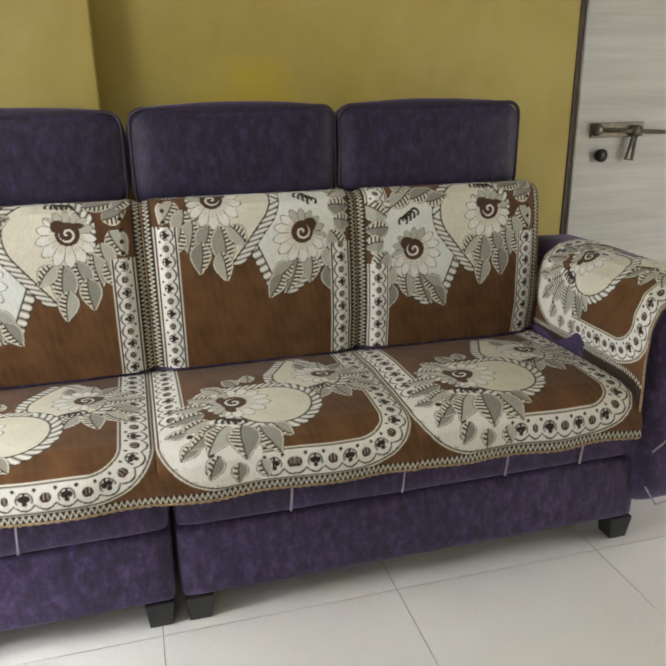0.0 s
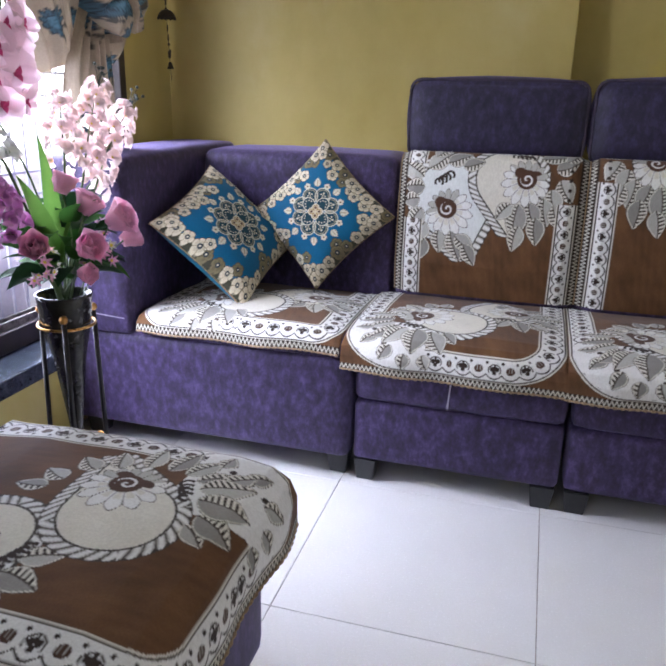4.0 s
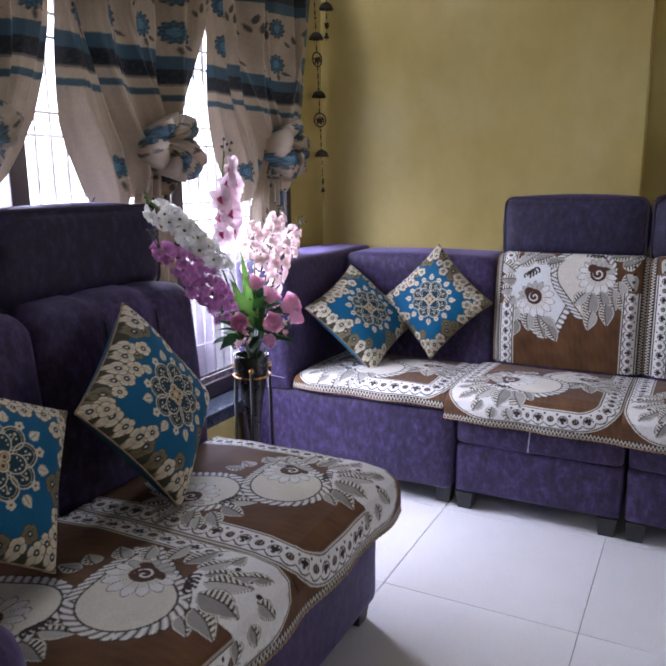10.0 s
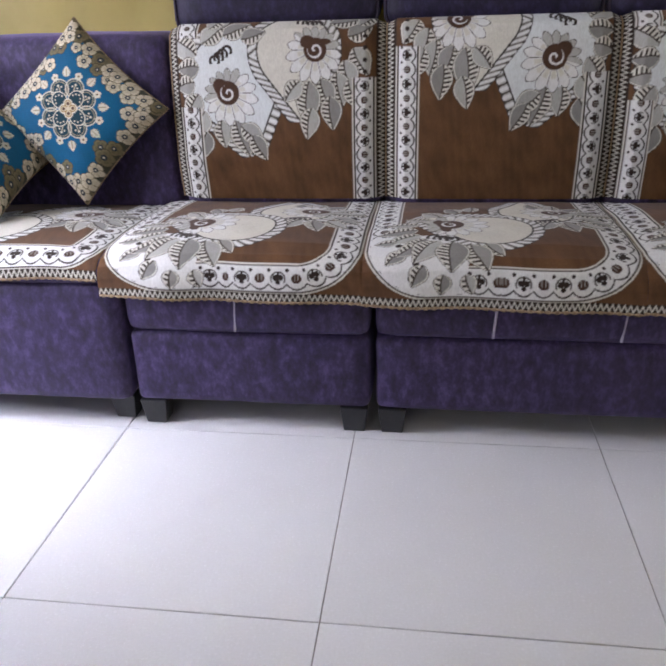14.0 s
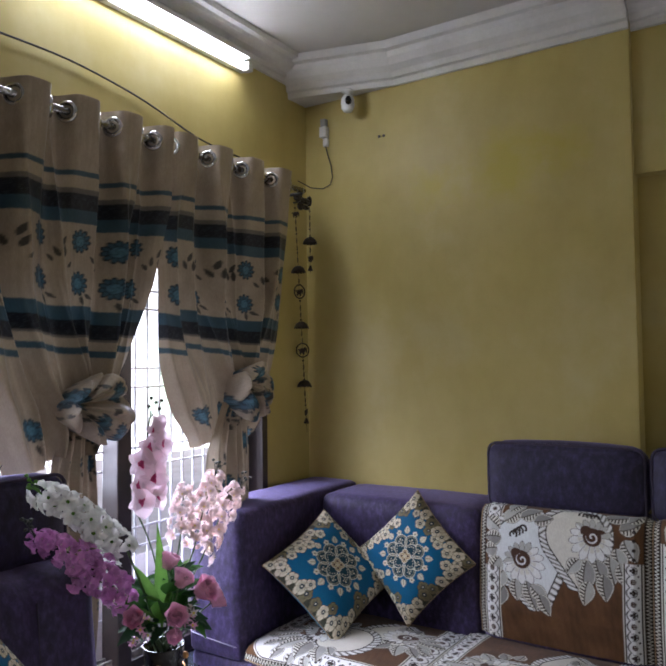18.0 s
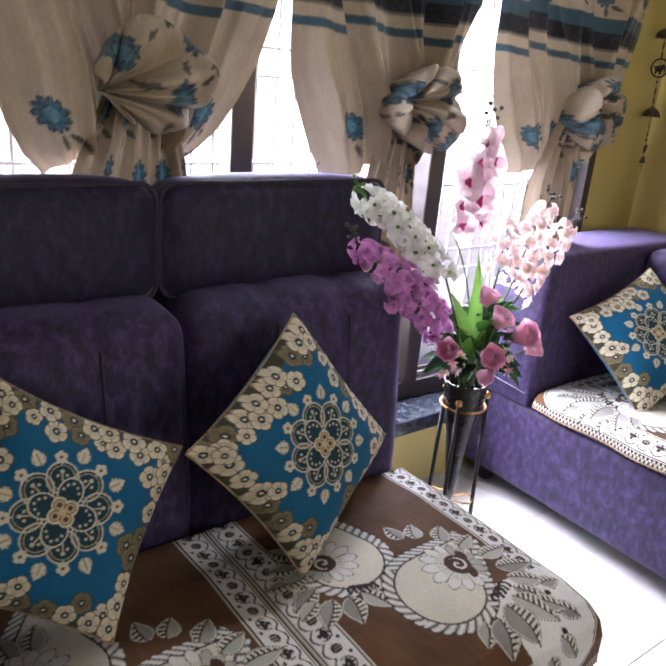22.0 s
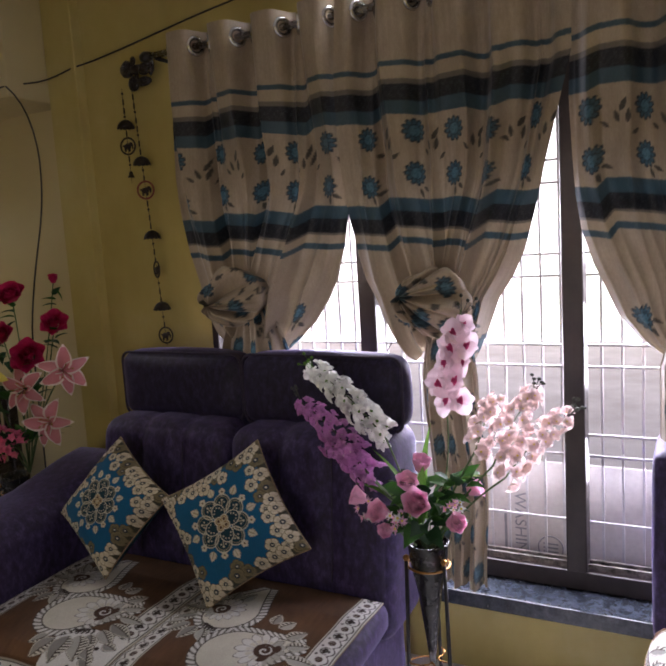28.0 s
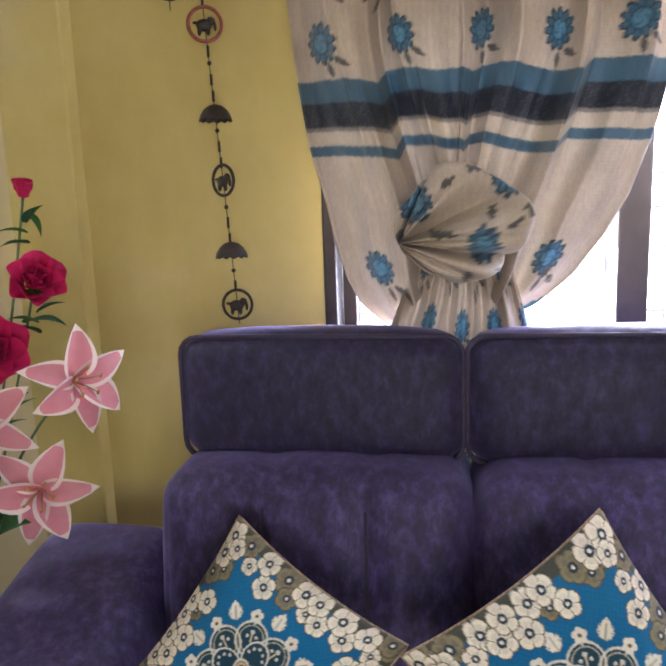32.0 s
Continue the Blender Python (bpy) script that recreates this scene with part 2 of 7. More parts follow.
def wall_paint(name="yellow_wall_paint", pale=0.0):
    m, nt, p = nodes_of(name)
    big = noise_node(nt, 1.6, 6.0, 0.62)
    mid = noise_node(nt, 5.0, 5.0, 0.6, stretch=(1, 1, 0.5))
    fine = noise_node(nt, 130.0, 3.0, 0.6)
    c = ramp(nt, big, ((0.3, (0.43, 0.34, 0.092)), (0.55, (0.485, 0.395, 0.135)), (0.75, (0.54, 0.47, 0.22))))
    c = blend(nt, "MULTIPLY", 0.35, c, ramp(nt, mid, ((0.3, (0.72, 0.68, 0.55)), (0.6, (1, 1, 1)))))
    if pale:
        c = blend(nt, "MIX", pale, c, (0.60, 0.52, 0.34))
    # old damp stains with uneven rims
    place = nt.nodes.new("ShaderNodeNewGeometry").outputs["Position"]
    rim = noise_node(nt, 3.5, 5.0, 0.65, place)
    for at, size, col in (((2.02, 0.04, 1.20), 0.09, (0.54, 0.42, 0.05)), ((1.05, -0.06, 2.36), 0.13, (0.46, 0.38, 0.05)), ((0.72, -0.06, 2.33), 0.10, (0.48, 0.39, 0.06)), ((1.30, -0.06, 2.40), 0.07, (0.44, 0.36, 0.05))):
        far = nt.nodes.new("ShaderNodeVectorMath")
        far.operation = "DISTANCE"
        far.inputs[1].default_value = at
        nt.links.new(place, far.inputs[0])
        sub = nt.nodes.new("ShaderNodeMath")
        sub.operation = "MULTIPLY_ADD"
        sub.inputs[1].default_value = 0.5
        nt.links.new(rim, sub.inputs[0])
        nt.links.new(far.outputs["Value"], sub.inputs[2])
        mask = ramp(nt, sub.outputs[0], ((size * 0.8 + 0.20, (0.75, 0.75, 0.75)), (size + 0.30, (0, 0, 0))))
        c = blend(nt, "MIX", mask, c, col)
    nt.links.new(c, p.inputs["Base Color"])
    nt.links.new(span(nt, mid, 0.38, 0.6), p.inputs["Roughness"])
    p.inputs["Specular IOR Level"].default_value = 0.35
    bump(nt, p, fine, 0.12, 0.001)
    return m


def suede(name="purple_suede", tone=(1, 1, 1)):
    m, nt, p = nodes_of(name)
    a = noise_node(nt, 44.0, 6.0, 0.72, stretch=(1.0, 1.0, 0.6))
    b = noise_node(nt, 6.0, 4.0, 0.6)
    f = noise_node(nt, 420.0, 2.0, 0.6)
    c = ramp(nt, a, ((0.34, (0.015, 0.010, 0.029)), (0.5, (0.035, 0.022, 0.067)), (0.68, (0.082, 0.053, 0.152))))
    c = blend(nt, "MULTIPLY", 0.5, c, ramp(nt, b, ((0.3, (0.6, 0.6, 0.62)), (0.65, (1, 1, 1)))))
    c = blend(nt, "MULTIPLY", 1.0, c, tone)
    nt.links.new(c, p.inputs["Base Color"])
    p.inputs["Roughness"].default_value = 0.62
    p.inputs["Specular IOR Level"].default_value = 0.35
    p.inputs["Sheen Weight"].default_value = 0.32
    p.inputs["Sheen Roughness"].default_value = 0.45
    p.inputs["Sheen Tint"].default_value = (0.60, 0.52, 0.95, 1)
    bump(nt, p, f, 0.18, 0.0015)
    return m


def floor_tile():
    m, nt, p = nodes_of("vitrified_tile")
    rnd = nt.nodes.new("ShaderNodeObjectInfo").outputs["Random"]
    place = nt.nodes.new("ShaderNodeNewGeometry").outputs["Position"]
    big = noise_node(nt, 2.2, 5.0, 0.6, place)
    fine = noise_node(nt, 190.0, 3.0, 0.7, place)
    c = ramp(nt, big, ((0.3, (0.67, 0.655, 0.63)), (0.7, (0.71, 0.70, 0.68))))
    c = blend(nt, "MULTIPLY", 0.12, c, ramp(nt, fine, ((0.35, (0.6, 0.58, 0.5)), (0.6, (1, 1, 1)))))
    c = blend(nt, "MULTIPLY", 0.5, c, ramp(nt, rnd, ((0.0, (0.93, 0.93, 0.92)), (1.0, (1, 1, 1)))))
    nt.links.new(c, p.inputs["Base Color"])
    nt.links.new(span(nt, fine, 0.24, 0.28), p.inputs["Roughness"])
    p.inputs["Specular IOR Level"].default_value = 0.5
    return m


M_WALL = wall_paint()
M_WALL_PALE = wall_paint("pale_wall_paint", 0.6)
M_SUEDE = suede()
M_SUEDE_DARK = suede("dark_violet_suede", (0.50, 0.58, 0.54))
M_TILE = floor_tile()
M_GROUT = speckled("grout", (0.24, 0.22, 0.18), (0.34, 0.31, 0.26), 30.0, 0.9)
M_CEIL = speckled("ceiling_white", (0.52, 0.50, 0.46), (0.60, 0.58, 0.54), 2.0, 0.8, fine=90, fine_amount=0.1)
M_CORNICE = speckled("cornice_white", (0.60, 0.58, 0.55), (0.72, 0.70, 0.67), 4.0, 0.7, fine=80, fine_amount=0.15)
M_LEG = speckled("black_plastic_leg", (0.012, 0.012, 0.014), (0.03, 0.03, 0.033), 12.0, 0.45)
M_PIPING = speckled("piping_dark", (0.02, 0.014, 0.03), (0.045, 0.03, 0.06), 60.0, 0.7)
M_SEAM = speckled("pleat_grey", (0.30, 0.27, 0.36), (0.45, 0.41, 0.5), 60.0, 0.7)
M_COVER = coloured("jacquard_cover", 0.8, 900.0, 0.08)
M_CUSHION = coloured("cushion_brocade", 0.7, 1100.0, 0.04, spec=0.2)
M_CURTAIN = coloured("curtain_cloth", 0.5, 800.0, 0.1, 0.025, 0.2, 0.45)
M_BLUEBACK = speckled("cushion_blue", (0.005, 0.09, 0.16), (0.008, 0.15, 0.24), 20.0, 0.5)
M_FRAME = speckled("window_frame_brown", (0.018, 0.012, 0.011), (0.040, 0.028, 0.024), 9.0, 0.42, fine=40, fine_amount=0.4)
M_DIRT = speckled("dirty_track", (0.02, 0.017, 0.015), (0.30, 0.27, 0.24), 34.0, 0.7, fine=120, fine_amount=0.5)
M_SILL = speckled("dark_granite", (0.012, 0.015, 0.022), (0.05, 0.06, 0.075), 40.0, 0.12, fine=160, fine_amount=0.4, bumps=0.03)
M_GRILL = speckled("grill_white", (0.55, 0.55, 0.56), (0.7, 0.7, 0.71), 12.0, 0.5)
M_STEEL = speckled("chrome", (0.55, 0.55, 0.55), (0.7, 0.7, 0.7), 10.0, 0.16, 1.0, bumps=0.02)
M_ROD = speckled("rod_steel", (0.30, 0.29, 0.27), (0.42, 0.40, 0.38), 10.0, 0.25, 1.0, bumps=0.02)
M_BLACK = speckled("black_paint", (0.008, 0.008, 0.008), (0.02, 0.019, 0.018), 14.0, 0.35)
M_VASE = speckled("black_glazed_vase", (0.010, 0.010, 0.009), (0.035, 0.033, 0.028), 22.0, 0.22, fine=50, fine_amount=0.5)
M_GOLD = speckled("gold_ring", (0.42, 0.20, 0.06), (0.6, 0.32, 0.10), 30.0, 0.3, 1.0)
M_CHIME = speckled("chime_metal", (0.010, 0.007, 0.005), (0.036, 0.023, 0.012), 60.0, 0.6, 0.2)
M_CHIME_RED = speckled("chime_red", (0.16, 0.025, 0.015), (0.28, 0.06, 0.03), 60.0, 0.5)
M_WIRE = speckled("black_wire", (0.015, 0.012, 0.01), (0.035, 0.03, 0.025), 30.0, 0.6)
M_WHITEPLASTIC = speckled("white_plastic", (0.62, 0.62, 0.60), (0.74, 0.74, 0.72), 8.0, 0.35, fine_amount=0.08)
M_GREYPLASTIC = speckled("grey_plastic", (0.30, 0.31, 0.32), (0.40, 0.41, 0.42), 8.0, 0.4)
M_LENS = speckled("black_lens", (0.004, 0.004, 0.005), (0.01, 0.01, 0.012), 8.0, 0.08)
M_DOOR = speckled("door_laminate", (0.46, 0.46, 0.45), (0.60, 0.60, 0.585), 5.0, 0.5, fine=26, fine_amount=0.25, stretch=(0.25, 1, 4.5))
M_DOORFRAME = speckled("door_gap_shadow", (0.035, 0.022, 0.014), (0.08, 0.05, 0.03), 20.0, 0.6)
M_BRASS = speckled("old_bolt", (0.10, 0.09, 0.075), (0.2, 0.18, 0.15), 40.0, 0.4, 0.8)
M_WOOD = speckled("dark_stained_wood", (0.010, 0.007, 0.006), (0.028, 0.019, 0.015), 7.0, 0.28, fine=40, fine_amount=0.4, stretch=(1, 6, 6))
M_GREEN = petal_mat("leaf_green", (0.025, 0.095, 0.018), (0.06, 0.17, 0.03))
M_GREENL = petal_mat("leaf_light_green", (0.09, 0.22, 0.035), (0.17, 0.33, 0.07))
M_GREEND = petal_mat("leaf_dark_green", (0.012, 0.05, 0.018), (0.03, 0.085, 0.03), translucent=0.15)
M_STEM = speckled("stem_green", (0.05, 0.10, 0.03), (0.1, 0.16, 0.05), 30.0, 0.6)
M_PURPLE = petal_mat("purple_petal", (0.68, 0.25, 0.64), (0.92, 0.56, 0.87))
M_WHITEF = petal_mat("white_petal", (0.84, 0.85, 0.80), (0.92, 0.92, 0.88))
M_PEACH = petal_mat("peach_petal", (0.96, 0.76, 0.73), (0.97, 0.90, 0.89))
M_PINKF = petal_mat("pink_petal", (0.92, 0.42, 0.64), (0.96, 0.70, 0.82))
M_ORCHID = petal_mat("orchid_petal", (0.86, 0.64, 0.72), (0.92, 0.82, 0.84))
M_MAGENTA = petal_mat("orchid_heart", (0.50, 0.04, 0.16), (0.66, 0.12, 0.26))
M_RED = petal_mat("red_rose", (0.40, 0.008, 0.058), (0.56, 0.022, 0.115), translucent=0.15)
M_YELLOW = petal_mat("yellow_lily", (0.85, 0.70, 0.06), (0.92, 0.82, 0.18))
M_LILY = petal_mat("pink_lily", (0.70, 0.20, 0.25), (0.82, 0.42, 0.43))
M_LILYEDGE = petal_mat("lily_edge", (0.90, 0.76, 0.68), (0.92, 0.84, 0.78))
M_HOTPINK = petal_mat("hot_pink", (0.82, 0.12, 0.26), (0.90, 0.32, 0.44))
M_BERRY = speckled("berry_dark", (0.02, 0.03, 0.02), (0.05, 0.06, 0.04), 60.0, 0.4)
M_TUBE = glow("tube_lit", (0.92, 0.97, 1.0), 24.0)
M_TUBE_BRIGHT = glow("tube_lit_bright", (0.92, 0.97, 1.0), 80.0)
M_LED = glow("green_led", (0.05, 1.0, 0.35), 3.0)

# ---------- the room ----------
WALL_Y, RECESS_Y, PILLAR_X = -0.06, 0.04, 1.562
WIN = (-2.625, -0.40, 0.335, 2.30)
CEIL = 3.0


def plain(name, dims, mat, label, category="wall", bevel=0.0):
    return solo(name, box(*dims, bevel), mat, label, category, kind="structure", smooth=False)


plain("wall_north", (-0.25, PILLAR_X, WALL_Y, 0.2, 0, CEIL), M_WALL, "yellow painted wall with faint damp patches", bevel=0.004)
plain("wall_north_recess", (PILLAR_X, 3.235, RECESS_Y, 0.2, 0, CEIL), M_WALL, "yellow painted wall set back behind the sofa")
plain("wall_north_beam", (PILLAR_X, 4.7, WALL_Y + 0.035, RECESS_Y, 2.25, CEIL), M_WALL, "yellow painted beam over the recessed wall", "beam")
plain("wall_north_east", (4.115, 4.7, RECESS_Y, 0.2, 0, CEIL), M_WALL, "yellow painted wall beside the door")
plain("wall_north_lintel", (3.235, 4.115, RECESS_Y, 0.2, 2.05, CEIL), M_WALL, "yellow painted wall over the door")
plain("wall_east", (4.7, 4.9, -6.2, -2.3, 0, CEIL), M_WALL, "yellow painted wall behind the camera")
# the opening between these two is made up, to hold the fill lamp
plain("wall_east_corner", (4.7, 4.9, -0.5, 0.2, 0, CEIL), M_WALL, "yellow painted wall beside the added east opening")
plain("wall_east_lintel", (4.7, 4.9, -2.3, -0.5, 2.1, CEIL), M_WALL, "yellow painted wall over the added east opening")
plain("wall_south", (-0.4, 4.9, -6.4, -6.2, 0, CEIL), M_WALL, "yellow painted wall at the far end of the room")
plain("wall_west_corner", (-0.2, 0.0, WIN[1], WALL_Y, 0, CEIL), M_WALL, "yellow painted wall between window and corner")
plain("wall_west_below", (-0.2, 0.0, WIN[0], WIN[1], 0, WIN[2] - 0.051), M_WALL, "yellow painted wall under the window sill")
plain("wall_west_above", (-0.2, 0.0, WIN[0], WIN[1], WIN[3], CEIL), M_WALL, "yellow painted wall above the curtains")
plain("wall_west_chimes", (-0.2, 0.0, -3.19, WIN[0], 0, CEIL), M_WALL, "yellow painted wall where the chimes hang")
plain("wall_column", (-0.2, 0.05, -3.36, -3.19, 0, CEIL), M_WALL, "yellow painted column beside the window bay", "column", 0.006)
plain("wall_west_south", (-0.4, -0.06, -6.2, -3.36, 0, CEIL), M_WALL_PALE, "pale yellow wall behind the wooden armchairs")
plain("wall_west_beam", (-0.06, 0.26, -6.2, -3.36, 2.26, CEIL), M_WALL_PALE, "pale yellow beam above the wooden armchairs", "beam", 0.006)
plain("ceiling", (-0.4, 4.9, -6.4, 0.2, CEIL, CEIL + 0.12), M_CEIL, "dull white plaster ceiling", "ceiling")


def cornice(name, a, b, inward, tall=1.0):
    """A stepped plaster moulding from a to b under the ceiling; inward is the unit way into the room."""
    prof = [(0, -0.175), (0.018, -0.175), (0.022, -0.15), (0.04, -0.145), (0.045, -0.12), (0.075, -0.10), (0.095, -0.07), (0.10, -0.045), (0.125, -0.04), (0.13, -0.004), (0, -0.004)]
    bm = bmesh.new()
    n = Vector(inward)
    ends = []
    for p in (Vector(a), Vector(b)):
        ends.append([bm.verts.new(p + n * d + Vector((0, 0, CEIL + h * tall))) for d, h in prof])
    for i in range(len(prof)):
        j = (i + 1) % len(prof)
        bm.faces.new((ends[0][i], ends[0][j], ends[1][j], ends[1][i]))
    bm.faces.new(ends[0][::-1])
    bm.faces.new(ends[1])
    bmesh.ops.recalc_face_normals(bm, faces=bm.faces[:])
    return solo(name, bm, M_CORNICE, "white stepped plaster cornice under the ceiling", "cornice", kind="structure", smooth=False)


cornice("trim_north", (0.52, WALL_Y, 0), (PILLAR_X, WALL_Y, 0), (0, -1, 0))
cornice("trim_north_recess", (PILLAR_X + 0.002, WALL_Y + 0.035, 0), (4.7, WALL_Y + 0.035, 0), (0, -1, 0))
cornice("trim_west", (0.0, -3.18, 0), (0.0, -0.20, 0), (1, 0, 0), 0.62)
cornice("trim_corner", (0.0, -0.20, 0), (0.52, WALL_Y, 0), (0.26, -0.966, 0))
bm = bmesh.new()
lo = [bm.verts.new((x, y, CEIL - 0.172)) for x, y in ((0, -0.20), (0.52, WALL_Y), (0, WALL_Y))]
hi = [bm.verts.new((x, y, CEIL)) for x, y in ((0, -0.20), (0.52, WALL_Y), (0, WALL_Y))]
bm.faces.new(lo[::-1])
bm.faces.new(hi)
for i in range(3):
    bm.faces.new((lo[i], lo[(i + 1) % 3], hi[(i + 1) % 3], hi[i]))
solo("trim_corner_block", bm, M_CORNICE, "white plaster block filling the ceiling corner", "cornice", kind="structure", smooth=False)

# ---------- window ----------
window = thing("window_1", "wide dark-framed sliding window with a white security grill", "window", kind="structure")
y0, y1, z0, z1 = WIN
for name, dims in (
    ("frame_bottom", (-0.14, -0.055, y0, y1, z0 + 0.008, z0 + 0.075)),
    ("frame_top", (-0.14, -0.055, y0, y1, z1 - 0.06, z1)),
    ("frame_side", (-0.14, 0.004, y0, y0 + 0.03, z0 + 0.075, z1 - 0.06)),
    ("frame_side", (-0.14, 0.004, y1 - 0.04, y1, z0 + 0.075, z1 - 0.06)),
):
    part(name, box(*dims, 0.004), M_FRAME, window, smooth=False)
part("track_rail", box(-0.12, -0.11, y0 + 0.03, y1 - 0.05, z0 + 0.075, z0 + 0.098), M_DIRT, window, "grimy metal sliding track", False)
part("track_rail", box(-0.085, -0.075, y0 + 0.03, y1 - 0.05, z0 + 0.075, z0 + 0.098), M_DIRT, window, "grimy metal sliding track", False)
for yc in (-1.94, -1.20):
    part("mullion", box(-0.135, -0.045, yc - 0.034, yc + 0.034, z0 + 0.076, z1 - 0.062, 0.005), M_FRAME, window, "dark brown metal mullion", False)
part("stile", box(-0.105, -0.07, -0.505, -0.455, z0 + 0.1, z1 - 0.062, 0.003), M_FRAME, window, "", False)
part("stile", box(-0.105, -0.07, -2.592, -2.56, z0 + 0.1, z1 - 0.062, 0.003), M_FRAME, window, "", False)
yb = y0 + 0.06
while yb < y1 - 0.04:
    part("grill_bar", box(-0.155, -0.147, yb - 0.004, yb + 0.004, z0 + 0.012, z1 - 0.01), M_GRILL, window, "", False)
    yb += 0.0655
for zb in (0.56, 0.80, 0.875, 1.115, 1.19, 1.43, 1.505, 1.745, 1.82, 2.06, 2.135):
    part("grill_rail", box(-0.147, -0.139, y0 + 0.01, y1 - 0.01, zb - 0.004, zb + 0.004), M_GRILL, window, "", False)
plain("window_sill", (-0.2, 0.085, y0 - 0.02, y1 + 0.02, z0 - 0.05, z0 + 0.006), M_SILL, "polished dark granite sill under the window", "sill", 0.004)

# outside: a pale ledge and the bright distance
M_LEDGE = speckled("pale_ledge", (0.62, 0.58, 0.55), (0.74, 0.71, 0.69), 3.0, 0.7)
ledge = thing("parcel_sheet", "pale packing sheet leaning outside the grill", "sheet", at=pose(0, -0.08, -0.115))
part("panel", box(-0.215, -0.205, -1.62, -0.72, 0.415, 0.86, 0.002), M_LEDGE, ledge, "", False)
M_INK = speckled("ink_grey", (0.25, 0.25, 0.27), (0.34, 0.34, 0.36), 30.0, 0.8)
word = bpy.data.curves.new("printed_word", "FONT")
word.body, word.size, word.extrude = "WASHIN", 0.062, 0.0004
holder = new("print_source", word)
letters = bpy.data.meshes.new_from_object(holder)
bpy.data.objects.remove(holder)
letters.materials.append(M_INK)
ob = new("printed_word", letters)
ob.parent = ledge
ob.matrix_basis = Matrix(((0, 0, 1, -0.2035), (0, 1, 0, -1.364), (-1, 0, 0, 0.735), (0, 0, 0, 1)))
ob["label"] = "grey printed word"
part("print_bar", box(-0.205, -0.2035, -1.405, -1.395, 0.50, 0.66), M_INK, ledge, "", False)
ringbm = tube([(-0.2035, -1.235 + 0.045 * math.cos(a * math.tau / 20), 0.53 + 0.045 * math.sin(a * math.tau / 20)) for a in range(20)], 0.003, 5, closed=True)
part("stamp_ring", ringbm, M_INK, ledge)
for i in range(3):
    part("stamp_bar", box(-0.205, -0.2035, -1.262, -1.208, 0.512 + i * 0.015, 0.518 + i * 0.015), M_INK, ledge, "", False)


def backdrop_mat():
    m, nt, p = nodes_of("bright_distance")
    n = noise_node(nt, 0.9, 3.0, 0.6, stretch=(1, 1, 0.7))
    g = noise_node(nt, 2.6, 5.0, 0.7)
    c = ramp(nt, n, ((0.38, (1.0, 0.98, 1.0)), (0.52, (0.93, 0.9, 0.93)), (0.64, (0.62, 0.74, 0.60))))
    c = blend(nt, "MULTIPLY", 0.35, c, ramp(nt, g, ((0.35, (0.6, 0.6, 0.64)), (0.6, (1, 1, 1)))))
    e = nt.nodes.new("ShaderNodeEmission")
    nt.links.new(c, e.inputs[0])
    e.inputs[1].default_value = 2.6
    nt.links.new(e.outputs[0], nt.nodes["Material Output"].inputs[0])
    return m


bm = bmesh.new()
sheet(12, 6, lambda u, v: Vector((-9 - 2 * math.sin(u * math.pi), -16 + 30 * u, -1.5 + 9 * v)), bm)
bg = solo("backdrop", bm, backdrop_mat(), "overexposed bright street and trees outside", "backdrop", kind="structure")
plain("ground", (-40, -0.45, -40, 40, -0.6, -0.5), speckled("dusty_ground", (0.35, 0.31, 0.27), (0.5, 0.46, 0.42), 1.0, 0.9), "dusty pale ground outside the window", "ground")

# ---------- door at the end of the sofa ----------
DOOR_Y = -0.055
door = thing("door_1", "grey-white laminate door with a dark old sliding bolt", "door", kind="structure", at=pose(0.095, RECESS_Y + 0.055, -0.01))
part("leaf", box(3.165, 4.0, DOOR_Y - 0.012, DOOR_Y + 0.03, 0.01, 2.04, 0.004), M_DOOR, door, "", False)
# frame strips: their dark colour stands in for the shadow in the door gap
part("frame_post", box(3.14, 3.163, DOOR_Y - 0.004, 0.1, 0, 2.06, 0.003), M_DOORFRAME, door, "dark frame edge in the colour of the gap shadow", False)
part("frame_post", box(4.002, 4.02, DOOR_Y - 0.004, 0.1, 0, 2.06, 0.003), M_DOORFRAME, door, "", False)
part("frame_head", box(3.163, 4.002, DOOR_Y - 0.004, 0.1, 2.043, 2.06, 0.003), M_DOORFRAME, door, "", False)
yb = DOOR_Y - 0.03
bolt = part("bolt", tube([(3.235, yb, 1.10), (3.54, yb, 1.085)], 0.0085, 10), M_BRASS, door, "dark metal bolt")
part("knob", lathe([(0.001, -0.02), (0.02, -0.018), (0.024, 0), (0.02, 0.012), (0.001, 0.014)], 14), M_BRASS, bolt, m=pose(3.243, yb, 1.10, 90))
part("keeper", lathe([(0.001, -0.014), (0.02, -0.013), (0.022, 0.012), (0.001, 0.013)], 14), M_BRASS, bolt, m=pose(3.41, yb, 1.093, 90))
part("hasp", tube([(3.40, yb - 0.005, 1.085), (3.385, yb - 0.008, 1.03), (3.372, yb - 0.008, 0.99), (3.40, yb - 0.008, 0.985), (3.405, yb - 0.008, 1.03), (3.41, yb - 0.005, 1.08)], 0.007, 8), M_BRASS, bolt)
part("backplate", box(3.22, 3.45, DOOR_Y - 0.0215, DOOR_Y - 0.0125, 1.07, 1.125, 0.003), M_BRASS, bolt, "", False)
part("lock", lathe([(0.001, -0.012), (0.022, -0.011), (0.025, 0.01), (0.001, 0.012)], 16), M_BLACK, door, "round black door lock", m=pose(3.272, DOOR_Y - 0.022, 1.005, 90))

